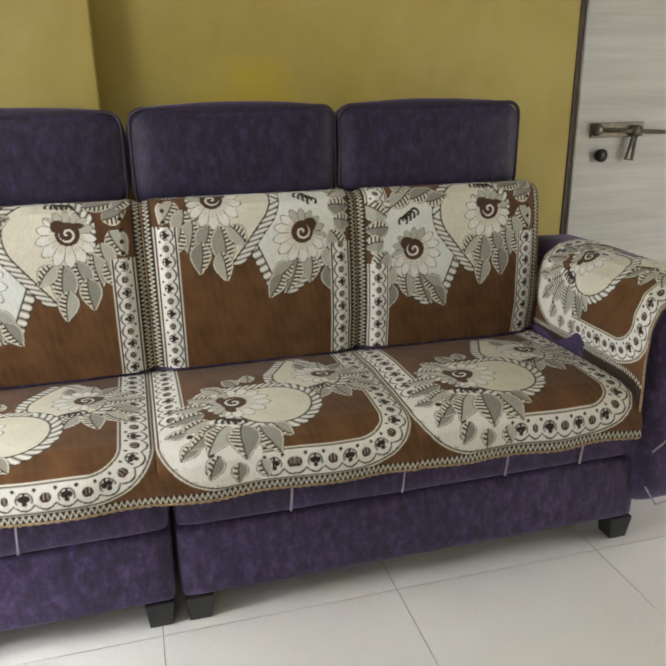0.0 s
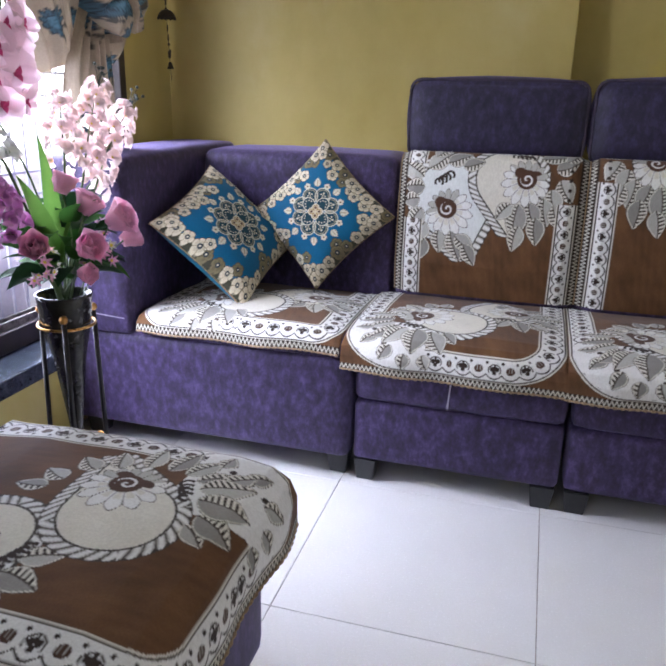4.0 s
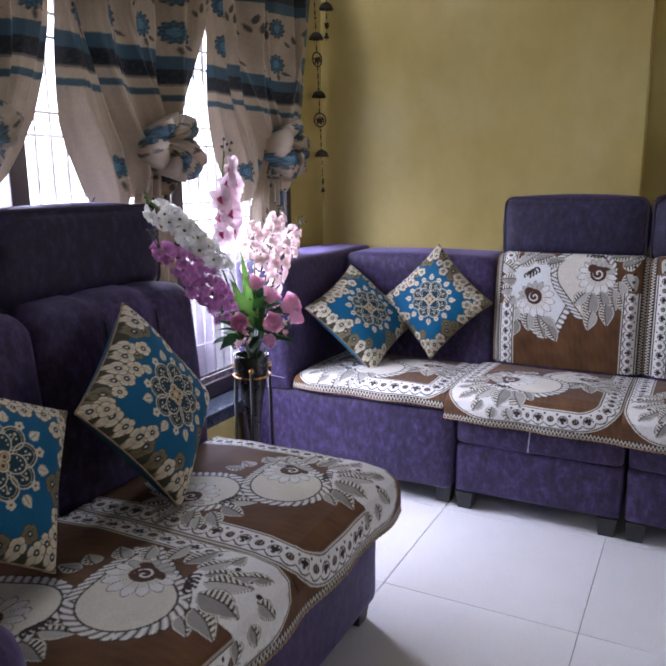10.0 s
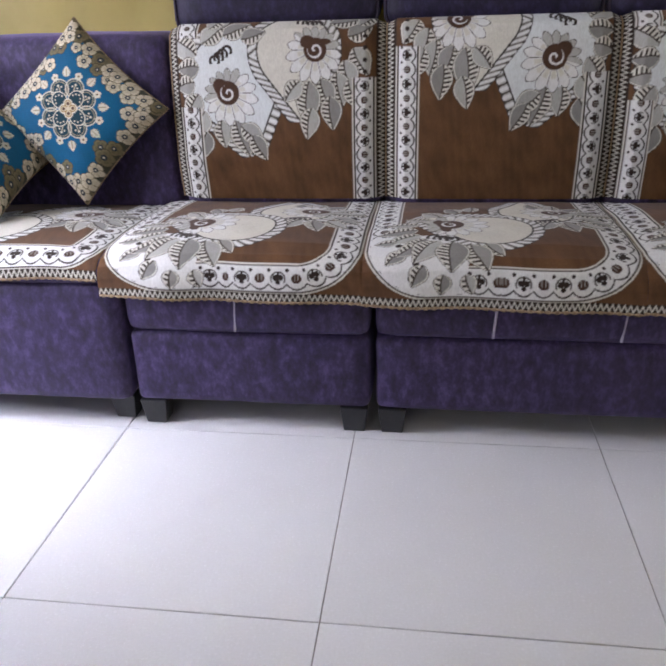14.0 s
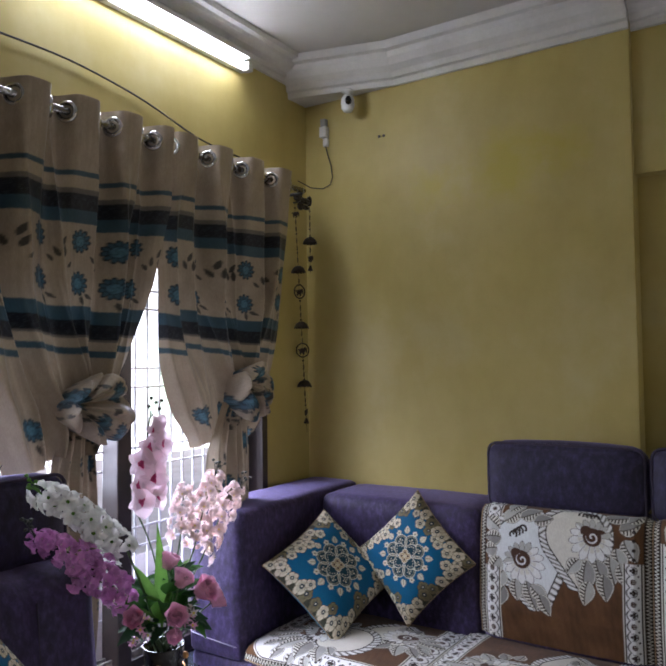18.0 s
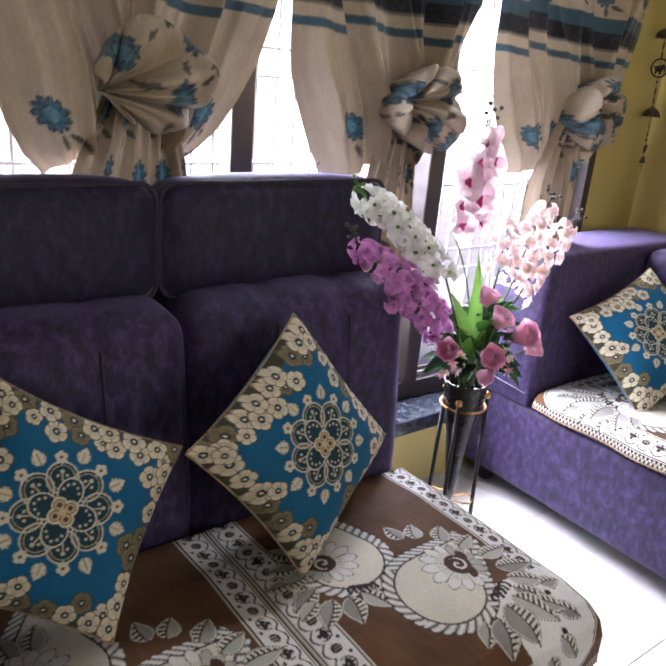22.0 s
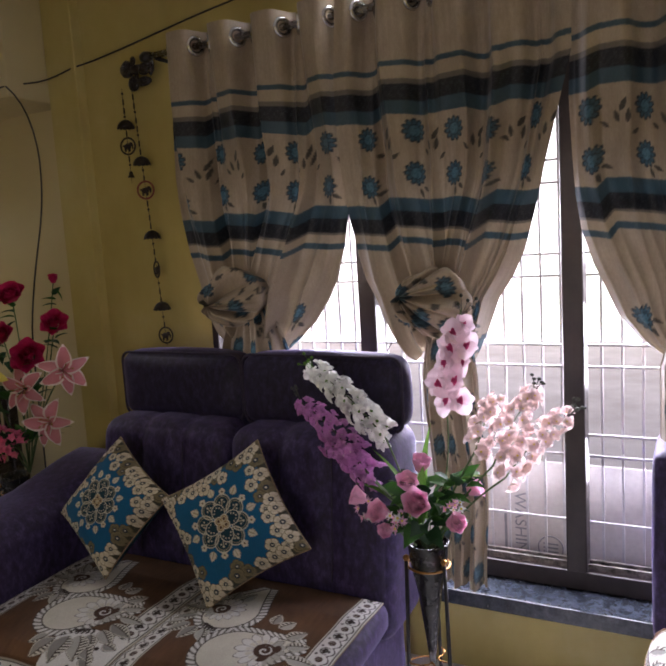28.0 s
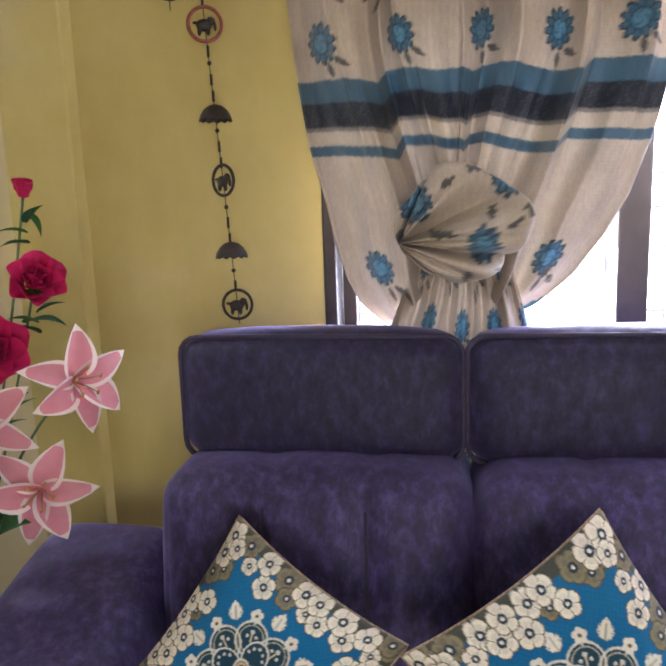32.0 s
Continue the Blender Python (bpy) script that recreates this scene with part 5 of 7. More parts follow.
# ---------- cushions ----------
def cushion(T, B, L, R, thick, label, flip=False, seed=0):
    T, B, L, R = (Vector(p) for p in (T, B, L, R))
    c = (T + B + L + R) / 4
    e1, e2 = ((T - L) + (R - B)) / 2, ((R - T) + (B - L)) / 2
    size = (e1.length + e2.length) / 4
    e1.normalize()
    n = e1.cross(e2).normalized() * -1
    e2 = n.cross(e1).normalized() * -1
    g = 190
    q = np.linspace(-1, 1, g)
    U, V = np.meshgrid(q, q)
    pinch = 1 - 0.085 * (1 - V**2)
    pinch2 = 1 - 0.085 * (1 - U**2)
    dome = ((1 - np.abs(U) ** 3) * (1 - np.abs(V) ** 3)) ** 0.5
    wrinkle = 0.006 * wave(U, V, seed, 5) * np.sqrt(dome)
    C = fine(cushion_face, U, V, 0.0105, 0.0105)
    ob = thing("cushion", label, "cushion", "blue cushions")
    E1, E2, N = np.array(e1), np.array(e2), np.array(n)
    base = np.array(c)[None, None] + (U * pinch * size)[..., None] * E2 + (V * pinch2 * size)[..., None] * E1
    front = base + (dome * thick / 2 + wrinkle + 0.002)[..., None] * N
    me = grid_mesh("front", front, C, M_CUSHION)
    f = new("front", me)
    f.parent = ob
    back = base[::4, ::4] - (dome[::4, ::4] * thick / 2)[..., None] * N
    b = new("back", grid_mesh("back", back[:, ::-1], None, M_BLUEBACK))
    b.parent = ob
    rim = [base[0, i] for i in range(0, g, 6)] + [base[i, -1] for i in range(0, g, 6)] + [base[-1, i] for i in range(g - 1, 0, -6)] + [base[i, 0] for i in range(g - 1, 0, -6)]
    pts = []
    for p in rim:
        v = Vector(p)
        if not pts or (v - pts[-1]).length > 1e-3:
            pts.append(v)
    part("piping", tube(pts, 0.003, 6, closed=True), M_BRAID, ob, "pale corded edge")
    return ob


cushion((0.482, -2.703, 0.957), (0.74, -2.61, 0.51), (0.63, -2.87, 0.695), (0.62, -2.415, 0.745), 0.155, "blue brocade cushion leaning on the two-seater beside its arm", seed=51)
cushion((0.505, -2.127, 0.977), (0.72, -2.19, 0.495), (0.63, -2.415, 0.765), (0.58, -1.87, 0.655), 0.155, "blue brocade cushion standing on its corner on the two-seater", seed=52)
cushion((0.37, -0.47, 0.89), (0.605, -0.76, 0.475), (0.335, -0.88, 0.732), (0.65, -0.40, 0.625), 0.15, "blue brocade cushion leaning into the corner of the sofa", seed=53)
cushion((0.765, -0.385, 0.98), (0.795, -0.52, 0.495), (0.50, -0.47, 0.735), (1.035, -0.45, 0.765), 0.15, "blue brocade cushion standing on its corner against the low sofa back", seed=54)

# ---------- curtains ----------
ROD_Z, ROD_X = 2.34, 0.125


def knot_bm(seed, sx, sy, sz, pinch=(-0.55, -0.25)):
    """A pouf of cloth: folds fan out from a pinched point to an uneven rim that turns back to the curtain."""
    bm = bmesh.new()
    na, nr = 150, 30
    py, pz = pinch
    rows = []
    for j in range(nr + 1):
        r = j / nr
        row = []
        for i in range(na):
            a = i * math.tau / na
            d = Vector((math.cos(a), math.sin(a), seed))
            soft = noise.noise(d * 1.1)
            fold = abs(math.sin(2.5 * a + 1.5 * soft + seed))
            small = abs(math.sin(5.5 * a + 3.0 * soft + 2 * seed + 1.2 * r))
            crease = 1 - (1 - fold) ** 2.2
            rim = 0.88 + 0.22 * soft + 0.16 * crease
            y, z = rim * math.cos(a), rim * math.sin(a)
            q = min(1.0, r / 0.86)
            y, z = py + (y - py) * q, pz + (z - pz) * q
            swell = math.sin(math.pi * min(1, 0.10 + 0.80 * r) ** 0.85) ** 0.7
            depth = swell * (0.50 + 0.42 * crease + 0.14 * small ** 0.7) + 0.12 * noise.noise(Vector((y * 2.2, z * 2.2, seed + 5)))
            if r > 0.86:
                k = (r - 0.86) / 0.14
                y, z, depth = y * (1 - 0.25 * k), z * (1 - 0.25 * k), depth - 0.75 * k
            row.append(bm.verts.new((sx * (1.25 * depth - 0.15), sy * y, sz * z)))
        rows.append(row)
    for j in range(nr):
        for i in range(na):
            k = (i + 1) % na
            if j == 0:
                bm.faces.new((rows[0][0], rows[1][i], rows[1][k]))
            else:
                bm.faces.new((rows[j][i], rows[j + 1][i], rows[j + 1][k], rows[j][k]))
    loose = [v for v in bm.verts if not v.link_faces]
    bmesh.ops.delete(bm, geom=loose, context="VERTS")
    return bm


def with_cloth(me, seed, blooms):
    """Give a knot's mesh the curtain's cloth."""
    n = len(me.vertices)
    co = np.empty(n * 3, np.float32)
    me.vertices.foreach_get("co", co)
    co = co.reshape(-1, 3)
    C = curtain_cloth(co[:, 1][None], co[:, 2][None], seed, blooms)[0]
    at = me.color_attributes.new("pattern", "FLOAT_COLOR", "POINT")
    at.data.foreach_set("color", np.concatenate([C, np.ones((n, 1))], -1).astype(np.float32).ravel())


def curtain(rows, ky, kz, rings, tail, label, seed, knot, blooms, kx=0.215, shift=0):
    """A curtain between the edges in rows (height, south edge, north edge), gathered to a knot at (ky, kz).
    tail: (south, north, bottom) of the cloth that hangs under the knot."""
    cur = thing("curtain", label, "curtain", "window curtains")
    rows = np.array(rows)[::-1]
    top, low = 2.395, rows[0, 0]
    W = rows[-1, 2] - rows[-1, 1]
    nu, nv = int(W / 0.0036), 400
    U, V = np.meshgrid(np.linspace(0, 1, nu), np.linspace(0, 1, nv))
    t0 = (ky - rows[-1, 1]) / W
    rel = np.where(U < t0, (t0 - U) / t0, (U - t0) / (1 - t0))
    # the hem of the pouch rises from its outer ends to the knot
    bottom = low + (kz - 0.05 - low) * (1 - rel) ** 1.1
    Z = top - V * (top - bottom)
    ya, yb = np.interp(Z, rows[:, 0], rows[:, 1]), np.interp(Z, rows[:, 0], rows[:, 2])
    near = np.clip((1.80 - Z) / (1.80 - kz), 0, 1)
    # folds draw together above the knot
    pull = 1 + 0.9 * near**1.5
    relp = rel**pull
    Y = np.where(U < t0, ky - relp * (ky - ya), ky + relp * (yb - ky))
    phase = (U * rings + shift) * math.pi
    top_wave = np.tanh(1.8 * np.cos(phase)) / math.tanh(1.8)
    k = 0.048 * (1 - 0.72 * np.clip(V * 1.6, 0, 1)) * (1 - 0.6 * near)
    fan = (1 - 2 * np.abs(np.sin(rel * 8.5 + seed)) ** 0.7) * 0.040 * near * np.clip(1.2 - rel, 0, 1) + (1 - 2 * np.abs(np.sin(rel * 17 + 2 * seed)) ** 0.8) * 0.014 * near
    minor = 0.026 * (1 - 2 * np.abs(np.sin(U * 6.2 * math.pi + seed + 0.5 * np.sin(V * 5 + seed))) ** 0.75) * np.clip(V * 2.4, 0, 1) * (1 - near * 0.4) * (1 - np.abs(2 * U - 1) ** 8)
    belly = 0.055 * near * np.sin(np.pi * np.clip(rel, 0, 1) ** 0.8)
    roll_in = -0.05 * np.clip((rel - 0.82) / 0.18, 0, 1) ** 2 * near
    # broad pleats that lap over one another and shift the bands
    lap = ((U * 3.4 + 0.21 * seed) % 1.0) - 0.5
    lap = np.where(lap > 0.40, (0.5 - lap) / 0.1 * 0.9 - 0.5, lap)
    laid = np.clip((V - 0.12) * 3, 0, 1) * np.clip(rel * 4, 0, 1) * np.clip((1 - np.abs(2 * U - 1)) * 6, 0, 1)
    X = ROD_X + k * top_wave + 0.062 * lap * laid + minor + fan + belly + roll_in + 0.06 * near * np.clip(1 - rel * 2.5, 0, 1) + 0.010 * wave(U * 2, V, seed, 7) * V
    # the pouch turns under at its hem
    under = np.clip((V - 0.93) / 0.07, 0, 1) ** 2 * rel
    X = X - 0.05 * under
    Y = Y + 0.014 * np.sin(phase * 1.0) * (1 - V)
    C = fine(curtain_cloth, U * W * 1.2, Z + 0.034 * lap * laid + 0.005 * np.sin(U * 9 + seed) + 0.012 * near * (1 - rel), 0.0043, 0.003, seed, None, W * 1.2)
    P = np.stack([X, Y, Z], -1)[::-1]
    ob = new("drape", grid_mesh("drape", P, C[::-1], M_CURTAIN))
    ob.parent = cur
    # the tail below the knot
    nt_, nz = 110, 220
    A, B = np.meshgrid(np.linspace(0, 1, nt_), np.linspace(0, 1, nz))
    open_ = np.clip(B * 4, 0, 1) ** 0.7
    mid = (tail[0] + tail[1]) / 2
    half = 0.05 + ((tail[1] - tail[0]) / 2 - 0.05) * open_
    zt = (kz - 0.02) - B * (kz - 0.02 - tail[2])
    yt = ky + (mid - ky) * np.clip(B * 2, 0, 1) + (A - 0.5) * 2 * half + 0.008 * np.sin(B * 9 + seed)
    xt = 0.165 + 0.030 * np.cos(A * 3.3 * math.tau + seed + 0.6 * B) * np.clip(B * 3, 0.3, 1) + 0.012 * np.cos(A * 8 * math.tau + seed) - 0.045 * B + 0.012 * wave(A, B, seed + 3, 5)
    C = fine(curtain_cloth, A * 0.62, zt, 0.005, 0.004, seed + 5, None, 0.62, True)
    ob = new("tail", grid_mesh("tail", np.stack([xt, yt, zt], -1)[::-1], C[::-1], M_CURTAIN))
    ob.parent = cur
    me = mesh_of("knot", knot_bm(seed * 1.3, *knot[:3], knot[3]), M_CURTAIN, True)
    with_cloth(me, seed + 2, blooms)
    ob = new("knot", me)
    ob.parent = cur
    ob.location = (kx, ky, kz)
    ob["label"] = "bunched knot of curtain cloth"
    for i in range(rings):
        u = (i + 0.5) / rings
        y = rows[-1, 1] + u * W + 0.014 * (-1) ** (i + shift)
        ring = tube([(0.0, 0.029 * math.cos(a * math.tau / 20), 0.029 * math.sin(a * math.tau / 20)) for a in range(20)], 0.0085, 8, closed=True)
        part("eyelet", ring, M_STEEL, cur, "chrome eyelet", m=pose(ROD_X, y, ROD_Z, 0, 0, -60 if (i + shift) % 2 else 60))
    return cur


curtain([(2.40, -2.655, -1.905), (2.16, -2.665, -1.90), (1.88, -2.665, -1.90), (1.72, -2.65, -1.915), (1.58, -2.63, -1.945), (1.46, -2.60, -1.985), (1.38, -2.585, -2.03), (1.30, -2.56, -2.09), (1.24, -2.53, -2.16), (1.19, -2.48, -2.24)],
        -2.325, 1.425, 8, (-2.46, -2.18, 0.60), "beige curtain with blue bands and flowers, tied in a knot", 1, (0.090, 0.120, 0.110, (-0.92, -0.38)), [(-0.075, 0.03), (0.045, -0.045), (0.09, 0.07)], 0.225, 1)
curtain([(2.40, -1.895, -1.155), (2.10, -1.925, -1.16), (1.97, -1.925, -1.195), (1.69, -1.915, -1.27), (1.53, -1.895, -1.32), (1.45, -1.88, -1.36), (1.38, -1.85, -1.41), (1.26, -1.80, -1.455), (1.19, -1.755, -1.49), (1.15, -1.69, -1.52)],
        -1.565, 1.39, 8, (-1.655, -1.465, 0.38), "beige curtain with blue bands and flowers, knotted above the flower stand", 2, (0.090, 0.118, 0.110, (-1.0, 0.12)), [(0.045, 0.045), (0.05, -0.085), (-0.10, 0.03), (-0.03, -0.05)], 0.225)
curtain([(2.40, -1.165, -0.35), (2.13, -1.175, -0.365), (1.98, -1.18, -0.39), (1.69, -1.165, -0.445), (1.58, -1.15, -0.475), (1.48, -1.12, -0.51), (1.40, -1.085, -0.535), (1.32, -1.05, -0.565), (1.24, -0.985, -0.61), (1.18, -0.915, -0.66)],
        -0.80, 1.40, 8, (-0.94, -0.72, 0.55), "beige curtain with blue bands and flowers, knotted beside the corner", 3, (0.085, 0.098, 0.120, (-0.75, 0.35)), [(-0.02, 0.075), (0.03, -0.02), (-0.06, -0.03), (0.075, 0.04), (-0.01, -0.09)], 0.21, 1)

bob = thing("tassel", "small dark blue bobble hanging from the curtain's corner", "tassel", at=pose(0, -0.12, 0.03))
part("cord", tube([(0.10, -1.665, 1.20), (0.095, -1.685, 1.17), (0.09, -1.69, 1.145)], 0.0016, 6), M_PIPING, bob)
bbm = bmesh.new()
bmesh.ops.create_icosphere(bbm, subdivisions=3, radius=0.024)
for v in bbm.verts:
    v.co *= 1 + 0.16 * noise.noise(v.co * 120)
part("bobble", bbm, speckled("bobble_blue", (0.008, 0.016, 0.03), (0.03, 0.06, 0.09), 90.0, 0.9), bob, m=pose(0.09, -1.692, 1.125))

rod = thing("curtain_rod", "steel curtain rod on dark brackets above the window", "curtain rod")
part("pole", tube([(ROD_X, -2.72, ROD_Z), (ROD_X, -0.26, ROD_Z)], 0.0125, 14), M_ROD, rod)
for y in (-2.72, -0.27):
    part("bracket", tube([(0.002, y + (0.03 if y < -1 else 0.0), ROD_Z - 0.01), (0.07, y + (0.03 if y < -1 else 0.0), ROD_Z - 0.012), (ROD_X, y + (0.03 if y < -1 else 0.0), ROD_Z - 0.012)], 0.008, 8), M_BLACK, rod)
part("finial", lathe([(0.001, -0.03), (0.016, -0.025), (0.022, 0), (0.016, 0.02), (0.001, 0.03)], 12), M_BLACK, rod, m=pose(ROD_X, -2.74, ROD_Z, 90))

# ---------- artificial flowers ----------
def petal(bm, length, width, m, cup=0.25, curl=0.15, tip=1.0, nu=4, nv=6, stripe=None, base=0):
    """One petal or leaf along +y; tip above 1 is more pointed, curl bends it back, cup folds it along its rib."""
    def f(u, v):
        s = 2 * u - 1
        w = width / 2 * (math.sin(math.pi * min(1, v * 0.94 + 0.06) ** (0.75 if tip < 1.2 else 0.62)) ** (0.55 if tip < 1.2 else 0.9))
        if tip < 0.85:
            w = width / 2 * min(1, (0.12 + v) / 0.45) ** 0.7 * (1 if v < 0.6 else math.sqrt(max(0.02, 1 - ((v - 0.6) / 0.42) ** 2)))
        if tip >= 1.8:
            w = width / 2 * (0.10 * (1 - v) + math.sin(math.pi * min(1, v * 0.98 + 0.02) ** 1.12) ** 0.8)
        elif tip >= 1.2:
            w *= 1 - 0.35 * v**3
        y = length * (v - 0.25 * curl * v**3)
        z = length * (0.18 * v - curl * v * v) + cup * w * abs(s) ** 1.6
        return m @ Vector((s * w, y, z))
    rows = [[bm.verts.new(f(i / nu, j / nv)) for i in range(nu + 1)] for j in range(nv + 1)]
    for j in range(nv):
        for i in range(nu):
            face = bm.faces.new((rows[j][i], rows[j][i + 1], rows[j + 1][i + 1], rows[j + 1][i]))
            face.material_index = base
            if stripe is not None and nu * 0.14 <= i + 0.5 <= nu * 0.86 and j < nv * 0.9:
                face.material_index = stripe


def spin(deg, up, roll=0.0):
    """Turn about the flower's axis, then lift the petal by up degrees."""
    return Matrix.Rotation(radians(deg), 4, "Z") @ Matrix.Rotation(radians(up), 4, "X") @ Matrix.Rotation(radians(roll), 4, "Y")


def blossom_mesh(name, mats, n, length, width, lift, tip=1.0, cup=0.4, curl=0.2, seed=0, heart=0.0, rows=1):
    rng = random.Random(seed)
    bm = bmesh.new()
    for r in range(rows):
        for i in range(n):
            k = 1 - 0.28 * r
            petal(bm, length * k * rng.uniform(0.88, 1.08), width * k * rng.uniform(0.88, 1.1), spin(i * 360 / n + r * 180 / n + rng.uniform(-9, 9), lift + 24 * r + rng.uniform(-12, 12), rng.uniform(-12, 12)), cup, curl * rng.uniform(0.5, 1.4), tip)
    if heart:
        own = bmesh.new()
        bmesh.ops.create_icosphere(own, subdivisions=2, radius=heart)
        for v in own.verts:
            v.co = Vector((v.co.x, v.co.y, v.co.z * 0.8 + heart * 0.9))
        for fc in own.faces:
            fc.material_index = 1
        join(bm, own)
    return mesh_of(name, bm, mats, True)


def rose_mesh(name, mats, r, seed, open_=0.6):
    rng = random.Random(seed)
    bm = bmesh.new()
    for ring, (n, k, lift) in enumerate(((3, 0.42, 86), (4, 0.62, 82), (5, 0.8, 76), (5, 0.95, 70), (6, 1.0, 66 - 44 * open_))):
        for i in range(n):
            a = i * 360 / n + ring * 37 + rng.uniform(-8, 8)
            m = Matrix.Rotation(radians(a), 4, "Z") @ Matrix.Translation((0, r * 0.13 * ring, -r * 0.05 * ring)) @ Matrix.Rotation(radians(lift + rng.uniform(-6, 6)), 4, "X")
            petal(bm, r * (0.95 + 0.15 * ring) * (0.8 if ring == 0 else 1), r * (0.75 + 0.24 * ring), m, 0.8, -0.12 if ring < 3 else 0.10, 0.8, 6, 6, base=1 if ring < 1 else 0)
    return mesh_of(name, bm, mats, True)


def lily_mesh(name, mats, length, seed):
    rng = random.Random(seed)
    bm = bmesh.new()
    for i in range(6):
        k = 1.0 if i % 2 else 0.86
        petal(bm, length * rng.uniform(0.94, 1.05), length * 0.54 * k, spin(i * 60 + rng.uniform(-8, 8), 50 + rng.uniform(-10, 10), rng.uniform(-14, 14)), 0.45, 0.72 * rng.uniform(0.8, 1.25), 2.0, 8, 10, stripe=1)
    for i in range(5):
        a = i * 72 + 10
        q = Matrix.Rotation(radians(a), 4, "Z")
        pts = [q @ Vector((0, length * 0.03, 0)), q @ Vector((0, length * 0.12, length * 0.32)), q @ Vector((0, length * 0.24, length * 0.52))]
        first = len(bm.faces)
        tube(pts, 0.0012, 5, bm)
        tube([pts[2] - Vector((0.004, 0, 0)), pts[2] + Vector((0.004, 0, 0.001))], 0.0022, 5, bm)
        bm.faces.ensure_lookup_table()
        for fc in bm.faces[first:]:
            fc.material_index = 2
    return mesh_of(name, bm, mats, True)


def aimed(at, way, turn=0.0, size=1.0):
    """A flower's matrix: its own z along way."""
    q = Vector(way).normalized().to_track_quat("Z", "Y").to_matrix().to_4x4()
    return Matrix.Translation(Vector(at)) @ q @ Matrix.Rotation(radians(turn), 4, "Z") @ Matrix.Scale(size, 4)


def put(me, name, parent, m, label=""):
    ob = new(name, me)
    ob.parent = parent
    ob.matrix_basis = m
    if label:
        ob["label"] = label
    return ob


def bow(a, b, sag=(0, 0, 0.05), n=9):
    a, b, sag = Vector(a), Vector(b), Vector(sag)
    return [a.lerp(b, i / (n - 1)) + sag * math.sin(math.pi * i / (n - 1)) for i in range(n)]


def spray(bouquet, name, label, root, low, tip, meshes, count, spread, seed, taper=0.6, buds=5, size=1.0, sag=(0, 0, 0.02), face=(0.35, 0, 0.2), stem=M_STEM):
    """A flower spike: a stem from root, blossoms from low to tip, buds at its end."""
    rng = random.Random(seed)
    line = bow(low, tip, sag, 11)
    s = part(name, tube(bow(root, low, (0, 0, 0.02), 7) + line[1:], 0.0026, 6, radii=[0.003] * 7 + [0.0024 - 0.0016 * i / 10 for i in range(10)]), stem, bouquet, label)
    axis = (Vector(tip) - Vector(low)).normalized()
    for i in range(count):
        f = (i + 0.5) / count
        g = f * 10
        k = min(9, int(g))
        p = line[k].lerp(line[k + 1], g - k)
        a = i * 137.5 + rng.uniform(-20, 20)
        side = axis.orthogonal().normalized()
        side = Matrix.Rotation(radians(a), 4, axis) @ side
        way = side + axis * rng.uniform(0.0, 0.6) + Vector(face) * rng.uniform(0.3, 1.3)
        r = spread * (1 - taper * f**1.5) * rng.uniform(0.55, 1.1)
        put(rng.choice(meshes), "blossom", s, aimed(p + side * r, way, rng.uniform(0, 360), size * (1 - 0.35 * f * taper) * rng.uniform(0.85, 1.15)))
    bud = bmesh.new()
    end = Vector(tip)
    for i in range(buds):
        d = (axis + Vector((rng.uniform(-0.7, 0.7), rng.uniform(-0.7, 0.7), rng.uniform(-0.3, 0.7)))).normalized()
        q = end + d * rng.uniform(0.025, 0.06)
        tube([end - axis * 0.01, end.lerp(q, 0.5) + Vector((0, 0, 0.004)), q], 0.0009, 4, bud)
        own = bmesh.new()
        bmesh.ops.create_icosphere(own, subdivisions=1, radius=0.0055)
        join(bud, own, Matrix.Translation(q) @ Matrix.Diagonal((0.8, 1.2, 0.9, 1)))
    if buds:
        part("bud_sprig", bud, M_BERRY if name != "white_spike" else M_GREENL, s, "small dark buds on thin tendrils")
    return s


def leaf_part(bouquet, a, way, length, width, mat, seed=0, tip=1.5, curl=0.4, name="leaf"):
    bm = bmesh.new()
    petal(bm, length, width, Matrix.Identity(4), 0.35, curl, tip, 4, 8)
    q = Vector(way).normalized()
    rot = q.to_track_quat("Y", "Z").to_matrix().to_4x4()
    return part(name, bm, mat, bouquet, m=Matrix.Translation(Vector(a)) @ rot)


def leaf_cluster(bouquet, centre, n, radius, length, mats, seed, rise=(0.0, 0.9)):
    rng = random.Random(seed)
    shared = []
    for mt in mats:
        bm = bmesh.new()
        petal(bm, length, length * 0.55, Matrix.Identity(4), 0.3, 0.35, 1.3, 4, 6)
        shared.append(mesh_of("leaf", bm, mt, True))
    for i in range(n):
        a = i * 137.5
        d = Vector((math.cos(radians(a)), math.sin(radians(a)), rng.uniform(*rise))).normalized()
        p = Vector(centre) + Vector((d.x, d.y, 0.4 * d.z)) * radius * rng.uniform(0.3, 1)
        rot = d.to_track_quat("Y", "Z").to_matrix().to_4x4()
        put(rng.choice(shared), "leaf", bouquet, Matrix.Translation(p) @ rot @ Matrix.Rotation(radians(rng.uniform(-35, 35)), 4, "Y") @ Matrix.Scale(rng.uniform(0.7, 1.25), 4))


